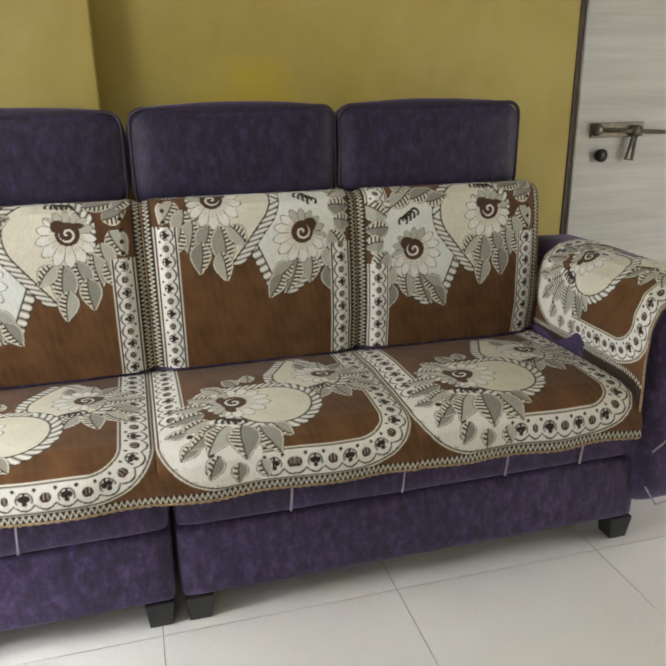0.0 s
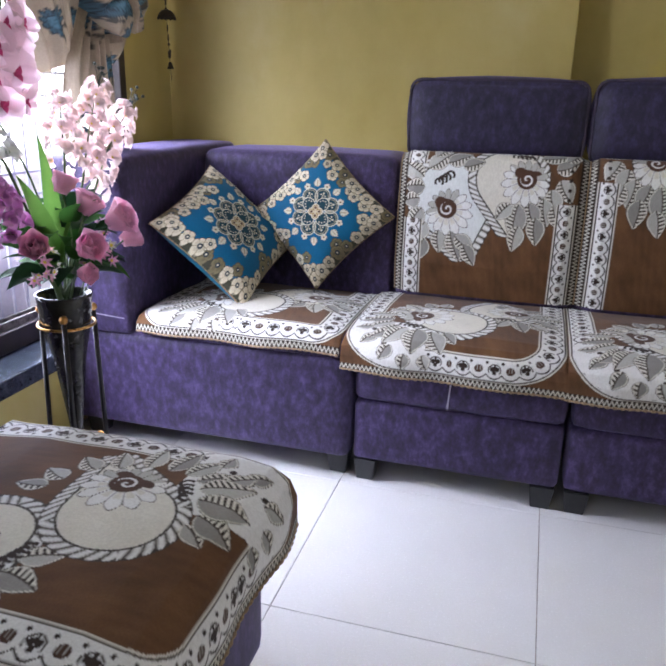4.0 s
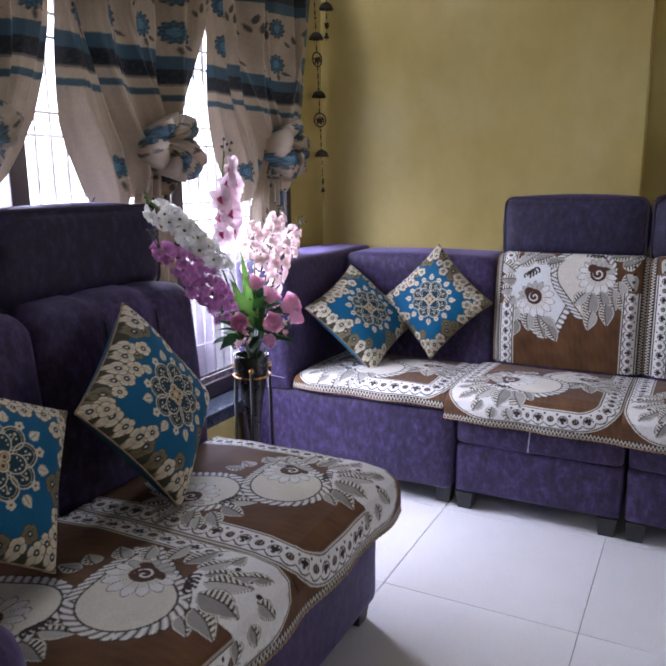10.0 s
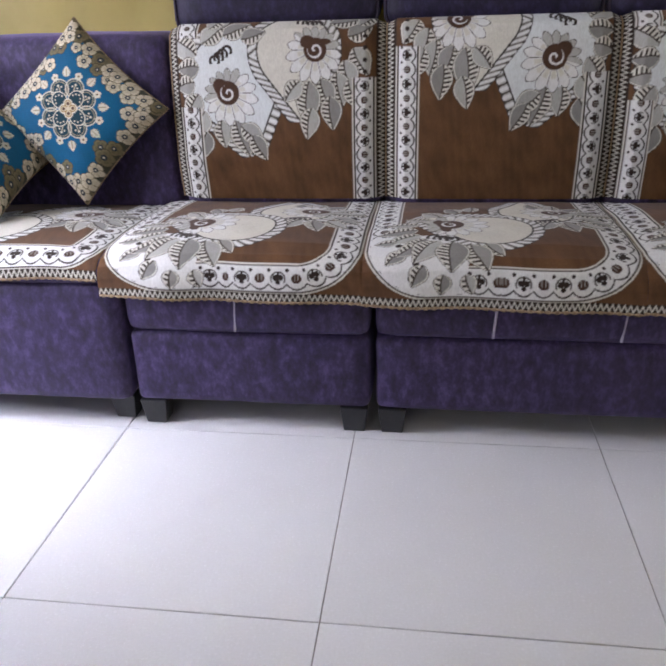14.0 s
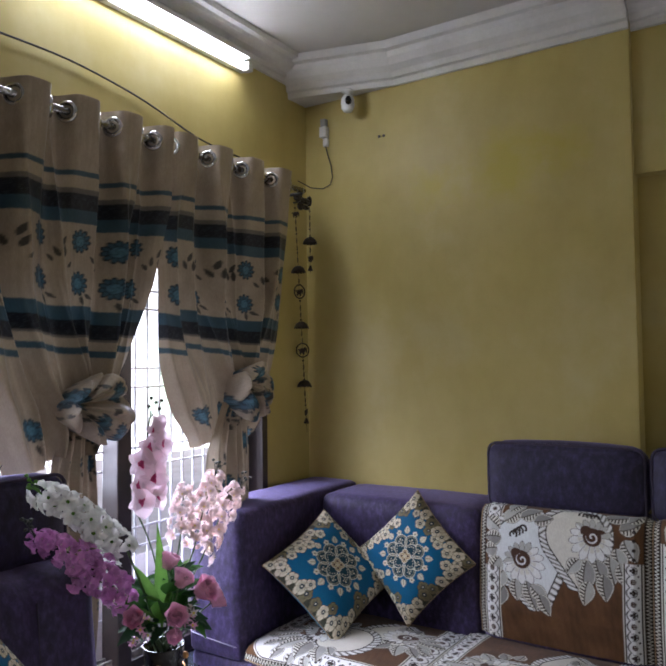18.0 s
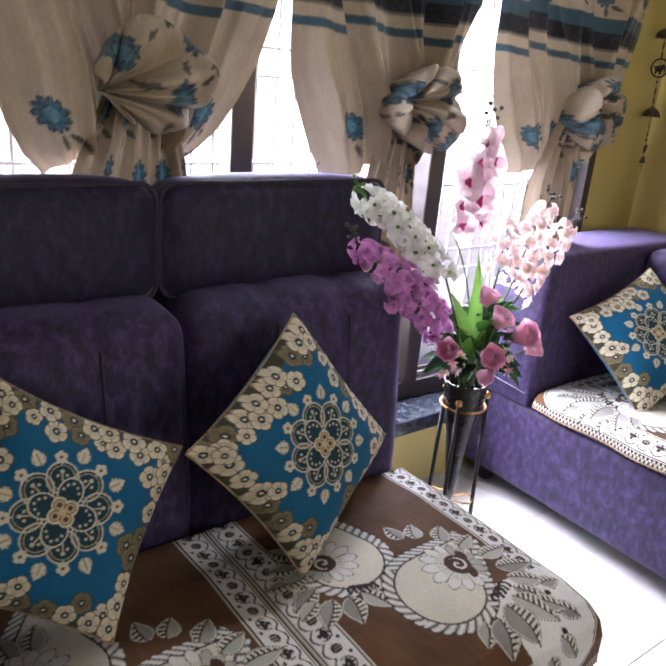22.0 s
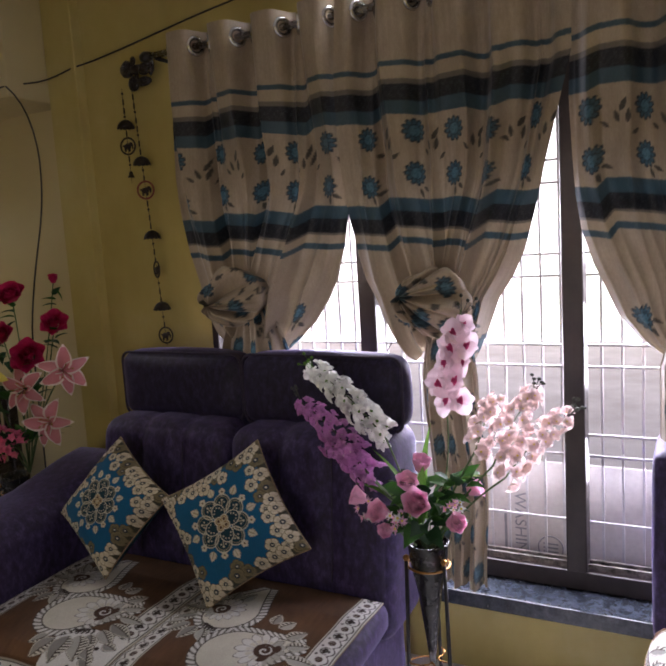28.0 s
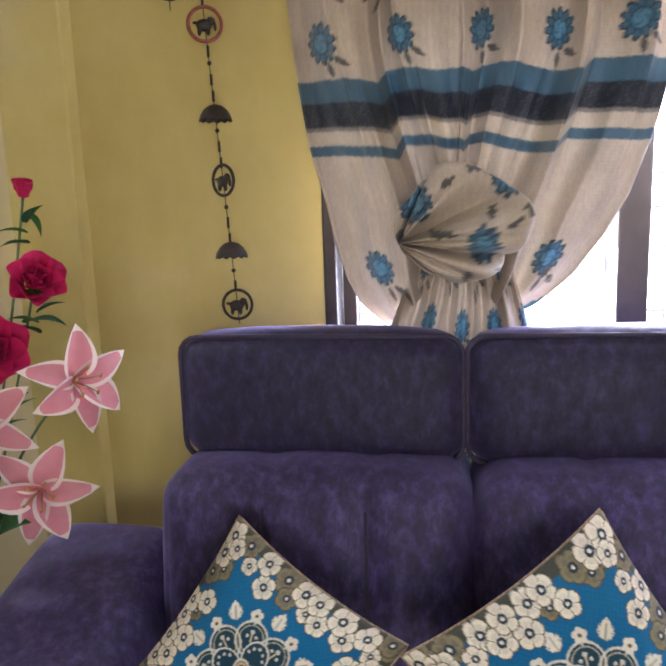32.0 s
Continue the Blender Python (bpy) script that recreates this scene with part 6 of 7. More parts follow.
def cone_stand(at, label):
    """A cone vase held by two gold rings between black rods."""
    cx, cy = at
    st = thing("vase_stand", label, "plant stand", at=pose(cx, cy, 0))
    for k in range(3):
        a = radians(k * 120 + 62)
        c, s = math.cos(a), math.sin(a)
        part("rod", tube([(0.066 * c, 0.066 * s, 0.66), (0.073 * c, 0.073 * s, 0.35), (0.083 * c, 0.083 * s, 0.11), (0.096 * c, 0.096 * s, 0.035), (0.112 * c, 0.112 * s, 0.008), (0.132 * c, 0.132 * s, 0.007), (0.146 * c, 0.146 * s, 0.018)], 0.0058, 10), M_BLACK, st, "black metal rod")
        own = bmesh.new()
        bmesh.ops.create_uvsphere(own, u_segments=12, v_segments=8, radius=0.0098)
        part("knob", own, M_GOLD, st, "gold ball", m=pose(0.066 * c, 0.066 * s, 0.664))
    part("ring", tube([(0.062 * math.cos(i * math.tau / 32), 0.062 * math.sin(i * math.tau / 32), 0.638) for i in range(32)], 0.0032, 8, closed=True), M_GOLD, st, "gold wire ring")
    pts = []
    for i in range(24):
        a = i * math.tau / 24
        r = 0.045 + 0.03 * math.cos(3 * (a - radians(62)))
        pts.append((r * math.cos(a), r * math.sin(a), 0.335 + 0.004 * math.sin(6 * a)))
    part("lower_ring", tube(pts, 0.0024, 8, closed=True), M_GOLD, st, "gold wire ring")
    va = thing("cone_vase", "dark glazed cone vase hung in a gold ring", "vase", at=pose(cx, cy, 0))
    part("body", lathe([(0.001, 0.322), (0.009, 0.325), (0.017, 0.40), (0.035, 0.55), (0.054, 0.645), (0.060, 0.70), (0.062, 0.708), (0.056, 0.708), (0.050, 0.66), (0.03, 0.55), (0.001, 0.5)], 28, cap=False), M_VASE, va)
    return st


VX, VY = 0.455, -1.455
cone_stand((VX + 0.05, VY - 0.08), "black rod stand with gold rings holding a cone vase")
b1 = thing("flower_bouquet", "artificial bouquet of white, purple, orchid, peach and pink flowers", "flowers", at=pose(0.05, -0.08, 0.015))
vroot = (VX, VY, 0.66)
white_m = [blossom_mesh("blossom", [M_WHITEF, M_GREENL], 6, 0.036, 0.024, 36, 0.8, 0.7, 0.5, s, 0.005) for s in (1, 2, 3)]
purple_m = [blossom_mesh("blossom", [M_PURPLE, M_ORCHID], 5, 0.029, 0.027, 34, 0.9, 0.75, 0.42, s, 0.003) for s in (4, 5, 6)]
peach_m = [blossom_mesh("blossom", [M_PEACH, M_YELLOW], 5, 0.029, 0.026, 34, 0.9, 0.7, 0.40, s, 0.003) for s in (7, 8, 9)]
spray(b1, "white_spike", "white delphinium spike", vroot, (0.44, -1.575, 0.985), (0.405, -1.83, 1.185), white_m, 30, 0.028, 11, 0.45, 6, 1.1)
spray(b1, "purple_spike", "purple blossom spike", vroot, (0.47, -1.63, 0.89), (0.435, -1.865, 1.085), purple_m, 46, 0.042, 12, 0.55, 6, 1.0)
spray(b1, "purple_spike", "purple blossom spike", vroot, (0.475, -1.60, 0.86), (0.46, -1.77, 0.965), purple_m, 26, 0.035, 13, 0.4, 0, 1.0)
spray(b1, "peach_spike", "pale peach blossom spike", vroot, (0.40, -1.27, 0.92), (0.385, -1.15, 1.14), peach_m, 36, 0.04, 14, 0.55, 7, 1.0)
spray(b1, "peach_spike", "pale peach blossom spike", vroot, (0.405, -1.235, 0.89), (0.41, -1.06, 1.08), peach_m, 36, 0.038, 15, 0.5, 7, 1.0)
spray(b1, "peach_spike", "pale peach blossom spike", vroot, (0.39, -1.32, 0.96), (0.35, -1.26, 1.11), peach_m, 22, 0.036, 16, 0.5, 0, 1.0)


def orchid_mesh(seed):
    rng = random.Random(seed)
    bm = bmesh.new()
    for ang, ln, wd in ((0, 0.052, 0.040), (72, 0.058, 0.062), (144, 0.05, 0.038), (216, 0.05, 0.038), (288, 0.058, 0.062)):
        petal(bm, ln, wd, spin(ang + rng.uniform(-6, 6), 16 + rng.uniform(-8, 8)), 0.3, 0.16, 0.9, 6, 6, stripe=None)
    for ang in (150, 180, 210):
        petal(bm, 0.019, 0.012, spin(ang, 48), 0.5, 0.3, 1.0, 4, 4, base=1)
    petal(bm, 0.020, 0.014, Matrix.Translation((0, 0, 0.003)) @ spin(72, 20), 0.3, 0.1, 1.4, 4, 4, base=1)
    petal(bm, 0.020, 0.014, Matrix.Translation((0, 0, 0.003)) @ spin(288, 20), 0.3, 0.1, 1.4, 4, 4, base=1)
    return mesh_of("blossom", bm, [M_ORCHID, M_MAGENTA], True)


orchids = [orchid_mesh(s) for s in (21, 22, 23)]
stem = part("orchid_spray", tube(bow(vroot, (0.31, -1.43, 1.06), (0.0, 0.03, 0.03)) + bow((0.31, -1.43, 1.06), (0.315, -1.37, 1.36), (0.01, -0.01, 0), 8)[1:], 0.0024, 6), M_STEM, b1, "pale pink orchid spray with magenta hearts")
rng = random.Random(77)
for y, z, k in ((-1.42, 1.085, 1.0), (-1.375, 1.095, 0.9), (-1.445, 1.14, 0.95), (-1.385, 1.15, 1.05), (-1.42, 1.20, 1.0), (-1.365, 1.205, 0.95), (-1.40, 1.25, 1.0), (-1.35, 1.255, 0.85), (-1.39, 1.295, 0.85), (-1.36, 1.315, 0.75)):
    put(rng.choice(orchids), "blossom", stem, aimed((0.325 + rng.uniform(-0.012, 0.02), y, z), (1, rng.uniform(-0.7, 0.3), rng.uniform(-0.1, 0.35)), rng.uniform(-25, 25) - 90, k))
bud = bmesh.new()
for dy, dz in ((-0.01, 0.035), (0.02, 0.045), (0.035, 0.025), (0.0, 0.06), (0.045, 0.05)):
    q = Vector((0.315, -1.37 + dy, 1.36 + dz - 0.02))
    tube([(0.315, -1.37, 1.34), q], 0.0009, 4, bud)
    own = bmesh.new()
    bmesh.ops.create_icosphere(own, subdivisions=1, radius=0.0065)
    join(bud, own, Matrix.Translation(q))
part("bud_sprig", bud, M_BERRY, stem, "small dark buds on thin tendrils")

pinks = [rose_mesh("rose", [M_PINKF, M_MAGENTA], 0.031, s, o) for s, o in ((31, 0.1), (32, 0.25))]
tulip = rose_mesh("rose", [M_PINKF, M_PINKF], 0.026, 33, 0.0)
for at, way, k, me in (((0.575, -1.535, 0.815), (1, -0.4, 0.5), 1.0, 0), ((0.575, -1.43, 0.855), (1, 0.1, 0.45), 1.1, 1), ((0.53, -1.62, 0.83), (0.6, -1, 0.5), 0.9, 0), ((0.54, -1.475, 0.885), (0.6, 0.2, 0.9), 0.9, 1), ((0.55, -1.35, 0.80), (0.7, 1.0, 0.4), 0.9, 0), ((0.40, -1.34, 0.84), (-0.2, 1.0, 0.5), 0.9, 1), ((0.56, -1.53, 0.765), (1, -0.2, 0.0), 0.7, 0)):
    s = part("rose_stem", tube(bow((VX + 0.3 * (at[0] - VX), VY + 0.3 * (at[1] - VY), 0.69), at, (0, 0, 0.015)), 0.002, 6), M_STEM, b1)
    put(pinks[me], "rose", s, aimed(at, way, 40 * k, k), "pink ranunculus with a dark pink heart")
s = part("tulip_stem", tube(bow(vroot, (0.477, -1.46, 0.925), (0.01, 0.02, 0)), 0.002, 6), M_STEM, b1)
put(tulip, "tulip", s, aimed((0.477, -1.46, 0.92), (0.3, 0.3, 1), 0, 1.1), "closed pink tulip")
stars = blossom_mesh("blossom", [M_PINKF, M_YELLOW], 6, 0.017, 0.007, 28, 1.4, 0.2, 0.2, 41, 0.003)
stars2 = blossom_mesh("blossom", [M_WHITEF, M_YELLOW], 5, 0.014, 0.008, 30, 1.2, 0.2, 0.2, 42, 0.003)
for c, n in (((0.575, -1.485, 0.80), 16), ((0.50, -1.355, 0.82), 12), ((0.53, -1.60, 0.79), 10)):
    s = part("filler_stem", tube(bow((VX, VY, 0.69), c, (0, 0, 0.01)), 0.0018, 6), M_STEM, b1, "small starry pink filler flowers")
    for i in range(n):
        d = Vector((rng.uniform(-1, 1), rng.uniform(-1, 1), rng.uniform(-0.7, 1))).normalized()
        put(stars if i % 3 else stars2, "blossom", s, aimed(Vector(c) + d * rng.uniform(0.012, 0.036), d + Vector((0.5, 0, 0.3)), rng.uniform(0, 360), rng.uniform(0.8, 1.3)))
for a, way, ln, wd, cu in (((0.46, -1.48, 0.76), (0.1, -0.5, 1.0), 0.26, 0.05, 0.25), ((0.45, -1.46, 0.76), (-0.1, 0.05, 1.0), 0.30, 0.042, 0.2), ((0.47, -1.47, 0.75), (0.25, 0.15, 1.0), 0.24, 0.045, 0.3), ((0.46, -1.50, 0.75), (0.2, -0.9, 1.0), 0.22, 0.05, 0.4), ((0.44, -1.43, 0.80), (-0.2, 0.7, 1.0), 0.20, 0.04, 0.6)):
    leaf_part(b1, a, way, ln, wd, M_GREENL, 0, 1.5, cu, "blade")
leaf_cluster(b1, (VX + 0.02, VY, 0.765), 26, 0.09, 0.085, [M_GREEN, M_GREEND], 51, (-0.35, 0.9))
for k in range(7):
    a = radians(k * 51 - 80)
    leaf_part(b1, (VX + 0.05 * math.cos(a), VY + 0.05 * math.sin(a), 0.735), (math.cos(a), math.sin(a), 0.15 + 0.2 * (k % 2)), 0.085, 0.07, M_GREEN if k % 2 else M_GREEND, k, 0.9, 0.3)
leaf_cluster(b1, (VX, VY, 0.83), 22, 0.11, 0.08, [M_GREEN, M_GREEND, M_GREEND], 52, (0.0, 1.2))
leaf_cluster(b1, (VX - 0.03, VY + 0.08, 0.86), 12, 0.06, 0.07, [M_GREEND, M_GREEN], 53, (0.1, 1.2))

# ---------- the second bouquet, behind the two-seater's arm ----------
CX, CY = 0.42, -3.21
cone_stand((CX + 0.02, CY - 0.16), "black rod stand with gold rings beside the two-seater")
b2 = thing("flower_bouquet", "artificial bouquet of red roses, yellow lilies and pink lilies", "flowers", at=pose(0.025, -0.06, 0.045))
reds = [rose_mesh("rose", [M_RED, M_RED], 0.038, s, o) for s, o in ((61, 0.5), (62, 0.7))]
budr = rose_mesh("rose", [M_RED, M_RED], 0.02, 63, 0.0)
for at, way, k, me in (((0.416, -3.20, 1.40), (0.7, 0.5, 0.8), 1.0, reds[0]), ((0.486, -3.19, 1.25), (0.9, 0.4, 0.6), 0.95, reds[0]), ((0.453, -3.095, 1.175), (0.9, 0.7, 0.3), 1.1, reds[1]), ((0.345, -3.06, 1.285), (0.7, 0.7, 0.5), 0.9, reds[1]), ((0.30, -3.09, 1.455), (0.3, 0.3, 1), 1.0, budr)):
    s = part("rose_stem", tube(bow((CX, CY, 0.68), at, (-0.02, 0.0, 0.02)), 0.0026, 6), M_STEM, b2)
    put(me, "rose", s, aimed(at, way, 30 * k, k * 1.02), "deep red rose")
    for j in range(4):
        d = Vector((rng.uniform(-0.2, 1), rng.uniform(-1, 1), rng.uniform(-0.3, 0.5)))
        leaf_part(s, Vector(at) - Vector((0, 0, 0.035 + 0.02 * j)), d, 0.06, 0.035, M_GREEND if j % 2 else M_GREEN, j, 1.3, 0.3)
M_STAMEN = speckled("stamen", (0.35, 0.16, 0.03), (0.5, 0.28, 0.06), 40.0, 0.7)
lily = lily_mesh("lily", [M_LILYEDGE, M_LILY, M_STAMEN], 0.10, 71)
ylily = lily_mesh("lily", [M_YELLOW, M_YELLOW, M_STAMEN], 0.10, 72)
for at, way, tw, me, lb in (((0.475, -3.10, 1.05), (1, 0.35, 0.15), 10, lily, "pink lily with pale edges"), ((0.44, -3.03, 0.915), (1, 0.5, 0.1), 35, lily, "pink lily with pale edges"), ((0.415, -2.96, 1.115), (0.6, 1.0, 0.1), 60, lily, "pink lily with pale edges"), ((0.53, -3.31, 1.29), (0.8, 0.6, 0.75), 0, ylily, "yellow lily"), ((0.60, -3.15, 1.125), (1, 0.5, 0.4), 25, ylily, "yellow lily"), ((0.735, -3.17, 1.20), (1, 0.2, 0.15), 50, ylily, "yellow lily")):
    s = part("lily_stem", tube(bow((CX, CY, 0.68), at, (0, -0.02, 0.03)), 0.0028, 6), M_STEM, b2)
    put(me, "lily", s, aimed(at, way, tw, 1.08), lb)
hot = [blossom_mesh("blossom", [M_HOTPINK, M_HOTPINK], 5, 0.028, 0.022, 35, 1.2, 0.3, 0.25, s) for s in (81, 82)]
spray(b2, "hot_pink_spike", "bright pink blossom spike", (CX, CY, 0.68), (0.50, -3.16, 0.81), (0.745, -3.28, 0.985), hot, 80, 0.055, 83, 0.5, 0, 1.0, (0, 0, 0.02))
for a, way, ln, wd in (((0.50, -3.30, 1.20), (0.5, -1.0, 0.35), 0.17, 0.04), ((0.45, -3.27, 1.28), (-0.1, -0.5, 1.0), 0.14, 0.032), ((0.50, -3.22, 1.05), (0.8, -0.8, 0.3), 0.15, 0.04), ((0.46, -3.14, 1.0), (0.6, 0.9, 0.6), 0.13, 0.04), ((0.5, -3.2, 0.95), (1, 0.0, 0.4), 0.15, 0.05), ((0.42, -3.15, 0.85), (0.3, 1.0, 0.3), 0.14, 0.045), ((0.40, -3.05, 1.22), (0.2, 1, 0.1), 0.10, 0.04)):
    leaf_part(b2, a, way, ln, wd, M_GREEND, 0, 1.5, 0.3)
leaf_cluster(b2, (CX + 0.03, CY + 0.03, 0.82), 26, 0.10, 0.10, [M_GREEND, M_GREEND, M_GREEN], 91, (-0.2, 1.2))
leaf_cluster(b2, (CX + 0.04, CY + 0.05, 1.0), 16, 0.08, 0.09, [M_GREEND, M_GREEN], 92, (0.2, 1.2))

# ---------- wind chimes ----------
def umbrella_bm(r=0.036):
    bm = lathe([(0.0012, 0.026), (0.006, 0.0255), (0.016, 0.022), (0.026, 0.014), (0.033, 0.003), (r, -0.006), (r - 0.002, -0.0065), (0.030, 0.001), (0.014, 0.018), (0.001, 0.022)], 24, cap=False)
    for v in bm.verts:
        if v.co.z < 0.004:
            a = math.atan2(v.co.y, v.co.x)
            v.co.z -= 0.0045 * abs(math.sin(6 * a))
    return bm


def figure_bm(seed):
    """A small carved animal."""
    bm = bmesh.new()
    for c, s in (((0, 0, 0), (0.006, 0.015, 0.011)), ((0, 0.013, 0.007), (0.005, 0.008, 0.008)), ((0, 0.02, -0.002), (0.003, 0.003, 0.009)), ((0, -0.009, -0.011), (0.004, 0.004, 0.008)), ((0, 0.007, -0.011), (0.004, 0.004, 0.008)), ((0, -0.016, 0.004), (0.002, 0.005, 0.003))):
        own = bmesh.new()
        bmesh.ops.create_icosphere(own, subdivisions=2, radius=1.0)
        join(bm, own, Matrix.Translation(Vector(c)) @ Matrix.Rotation(seed, 4, "X") @ Matrix.Diagonal((*s, 1)))
    return bm


UMB = mesh_of("umbrella", umbrella_bm(), M_CHIME, True)
FIG = mesh_of("figure", figure_bm(0.0), M_CHIME, True)
RINGM = mesh_of("ring", tube([(0, 0.033 * math.cos(i * math.tau / 28), 0.033 * math.sin(i * math.tau / 28)) for i in range(28)], 0.0035, 8, closed=True), M_CHIME, True)
RINGR = mesh_of("ring", tube([(0, 0.035 * math.cos(i * math.tau / 28), 0.035 * math.sin(i * math.tau / 28)) for i in range(28)], 0.004, 8, closed=True), M_CHIME_RED, True)
BEAD = mesh_of("bead", lathe([(0.001, 0.005), (0.004, 0.003), (0.005, 0), (0.004, -0.003), (0.001, -0.005)], 10), M_CHIME, True)
TUBEB = mesh_of("tube_bead", lathe([(0.001, 0.012), (0.003, 0.011), (0.0032, -0.011), (0.001, -0.012)], 8), M_CHIME, True)
BELL = mesh_of("bell", lathe([(0.001, 0.014), (0.006, 0.012), (0.009, 0.0), (0.014, -0.012), (0.012, -0.012), (0.001, 0.0)], 14), M_CHIME, True)


def chime_string(chime, x, y, z0, z1, items, lean=0.0, seed=0):
    rng = random.Random(seed)
    def at(z):
        return (x, y + lean * (z0 - z), z)
    s = part("string", tube([at(z0), at((z0 + z1) / 2), at(z1)], 0.0011, 5), M_WIRE, chime)
    used = []
    for kind, z in items:
        me = {"umbrella": UMB, "ring": RINGM, "red_ring": RINGR, "bell": BELL, "figure": FIG}[kind]
        ob = put(me, kind.replace("red_", ""), s, Matrix.Translation(at(z)) @ Matrix.Rotation(radians(rng.uniform(-35, 20)), 4, "Z"), "reddish ring" if kind == "red_ring" else "")
        if "ring" in kind:
            put(FIG, "figure", ob, Matrix.Translation((0, -0.002, -0.002)) @ Matrix.Scale(1.15, 4))
        used.append((z, 0.035 if "ring" in kind else 0.028))
    z = z0 - 0.02
    k = 0
    while z > z1 + 0.01:
        if all(abs(z - c) > r for c, r in used):
            put(TUBEB if k % 3 else BEAD, "bead", s, Matrix.Translation(at(z)))
            k += 1
        z -= 0.034 if k % 3 else 0.024
    return s


def hanger(chime, w, h, at):
    """A carved bird-shaped wooden hanger with a lower bar."""
    main = None
    for c, s in (((0, -0.30 * w, 0.2 * h), (0.014, 0.20 * w, 0.30 * h)), ((0, -0.05 * w, 0.16 * h), (0.011, 0.26 * w, 0.16 * h)), ((0, 0.22 * w, 0.12 * h), (0.013, 0.2 * w, 0.22 * h)), ((0, 0.42 * w, 0.2 * h), (0.012, 0.10 * w, 0.34 * h)), ((0, -0.12 * w, -0.32 * h), (0.013, 0.17 * w, 0.26 * h)), ((0, 0.18 * w, -0.30 * h), (0.012, 0.24 * w, 0.17 * h)), ((0, -0.1 * w, 0.45 * h), (0.008, 0.08 * w, 0.16 * h)), ((0, -0.02 * w, -0.1 * h), (0.009, 0.05 * w, 0.3 * h))):
        own = bmesh.new()
        bmesh.ops.create_icosphere(own, subdivisions=3, radius=1.0)
        for v in own.verts:
            v.co *= 1 + 0.14 * noise.noise(v.co * 2.3 + Vector((c[1] * 30, 0, 0)))
        own.transform(Matrix.Translation(Vector(c)) @ Matrix.Diagonal((*s, 1)))
        if main is None:
            main = part("hanger", own, M_WOOD, chime, "carved dark wooden hanger", m=at)
        else:
            part("carving", own, M_WOOD, main)


chl = thing("wind_chime", "dark metal wind chime of umbrellas and rings on a carved hanger", "wind chime", "wind chimes")
hanger(chl, 0.17, 0.115, pose(0.045, -2.86, 2.31))
part("hook", tube([(0.002, -2.86, 2.33), (0.045, -2.86, 2.33)], 0.004, 6), M_BLACK, chl)
chime_string(chl, 0.06, -2.935, 2.26, 1.88, [("umbrella", 2.11), ("ring", 2.03), ("bell", 1.915)], 0.02, 1)
chime_string(chl, 0.07, -2.875, 2.27, 1.20, [("umbrella", 1.955), ("red_ring", 1.845), ("umbrella", 1.655), ("ring", 1.52), ("umbrella", 1.36), ("ring", 1.245)], 0.06, 2)
chr_ = thing("wind_chime", "dark metal wind chime hanging in the corner beside the curtain", "wind chime", "wind chimes", at=pose(0, -0.055, 0.02))
hanger(chr_, 0.14, 0.075, pose(0.06, -0.125, 2.29))
part("hook", tube([(0.002, -0.12, 2.295), (0.06, -0.12, 2.295)], 0.004, 6), M_BLACK, chr_)
chime_string(chr_, 0.075, -0.085, 2.27, 1.94, [("umbrella", 2.095), ("figure", 2.015), ("bell", 1.965)], 0.0, 3)
chime_string(chr_, 0.06, -0.19, 2.27, 1.16, [("figure", 2.22), ("umbrella", 1.945), ("ring", 1.845), ("umbrella", 1.675), ("ring", 1.56), ("umbrella", 1.39), ("figure", 1.26), ("bell", 1.215)], 0.075, 4)


# ---------- lamps, camera, wires ----------
def tube_light(name, y0, y1, z, x, label, lit):
    t = thing(name, label, "tube light", "tube lights")
    part("batten", box(x, x + 0.035, y0, y1, z + 0.012, z + 0.06, 0.006), M_WHITEPLASTIC, t, "white batten", False)
    part("reflector", box(x + 0.001, x + 0.075, y0 + 0.02, y1 - 0.02, z + 0.061, z + 0.066, 0.002), M_WHITEPLASTIC, t, "white enamel reflector", False)
    part("tube", tube([(x + 0.055, y0 + 0.035, z + 0.025), (x + 0.055, y1 - 0.035, z + 0.025)], 0.0135, 14), lit, t, "lit white tube")
    for y in (y0 + 0.001, y1 - 0.036):
        part("end_cap", box(x + 0.0355, x + 0.074, y, y + 0.034, z + 0.004, z + 0.044, 0.006), M_WHITEPLASTIC, t, "", False)


tube_light("tube_light", -1.79, -0.57, 2.82, 0.002, "lit white tube light above the curtains", M_TUBE)
tube_light("tube_light", -5.55, -4.33, 2.44, 0.262, "lit white tube light on the pale beam", M_TUBE_BRIGHT)

cctv = thing("security_camera", "small white dome security camera under the ceiling corner", "camera")
part("bracket", lathe([(0.001, 0.0), (0.026, 0.0), (0.028, -0.012), (0.012, -0.018), (0.011, -0.03), (0.001, -0.03)], 18), M_WHITEPLASTIC, cctv, m=pose(0.31, -0.15, CEIL - 0.174))
hd = lathe([(0.001, 0.036), (0.018, 0.033), (0.030, 0.018), (0.033, -0.004), (0.030, -0.030), (0.020, -0.045), (0.001, -0.050)], 22)
head = part("head", hd, M_WHITEPLASTIC, cctv, m=pose(0.31, -0.15, CEIL - 0.235))
part("lens", lathe([(0.001, 0.008), (0.012, 0.007), (0.016, 0.0), (0.016, -0.004), (0.001, -0.005)], 18), M_LENS, head, "glossy black lens face", m=look((0, 0, 0), (-1.0, 1.3, 0.1)) @ Matrix.Translation((0, 0, 0.028)) @ Matrix.Diagonal((1.0, 1.5, 1, 1)))
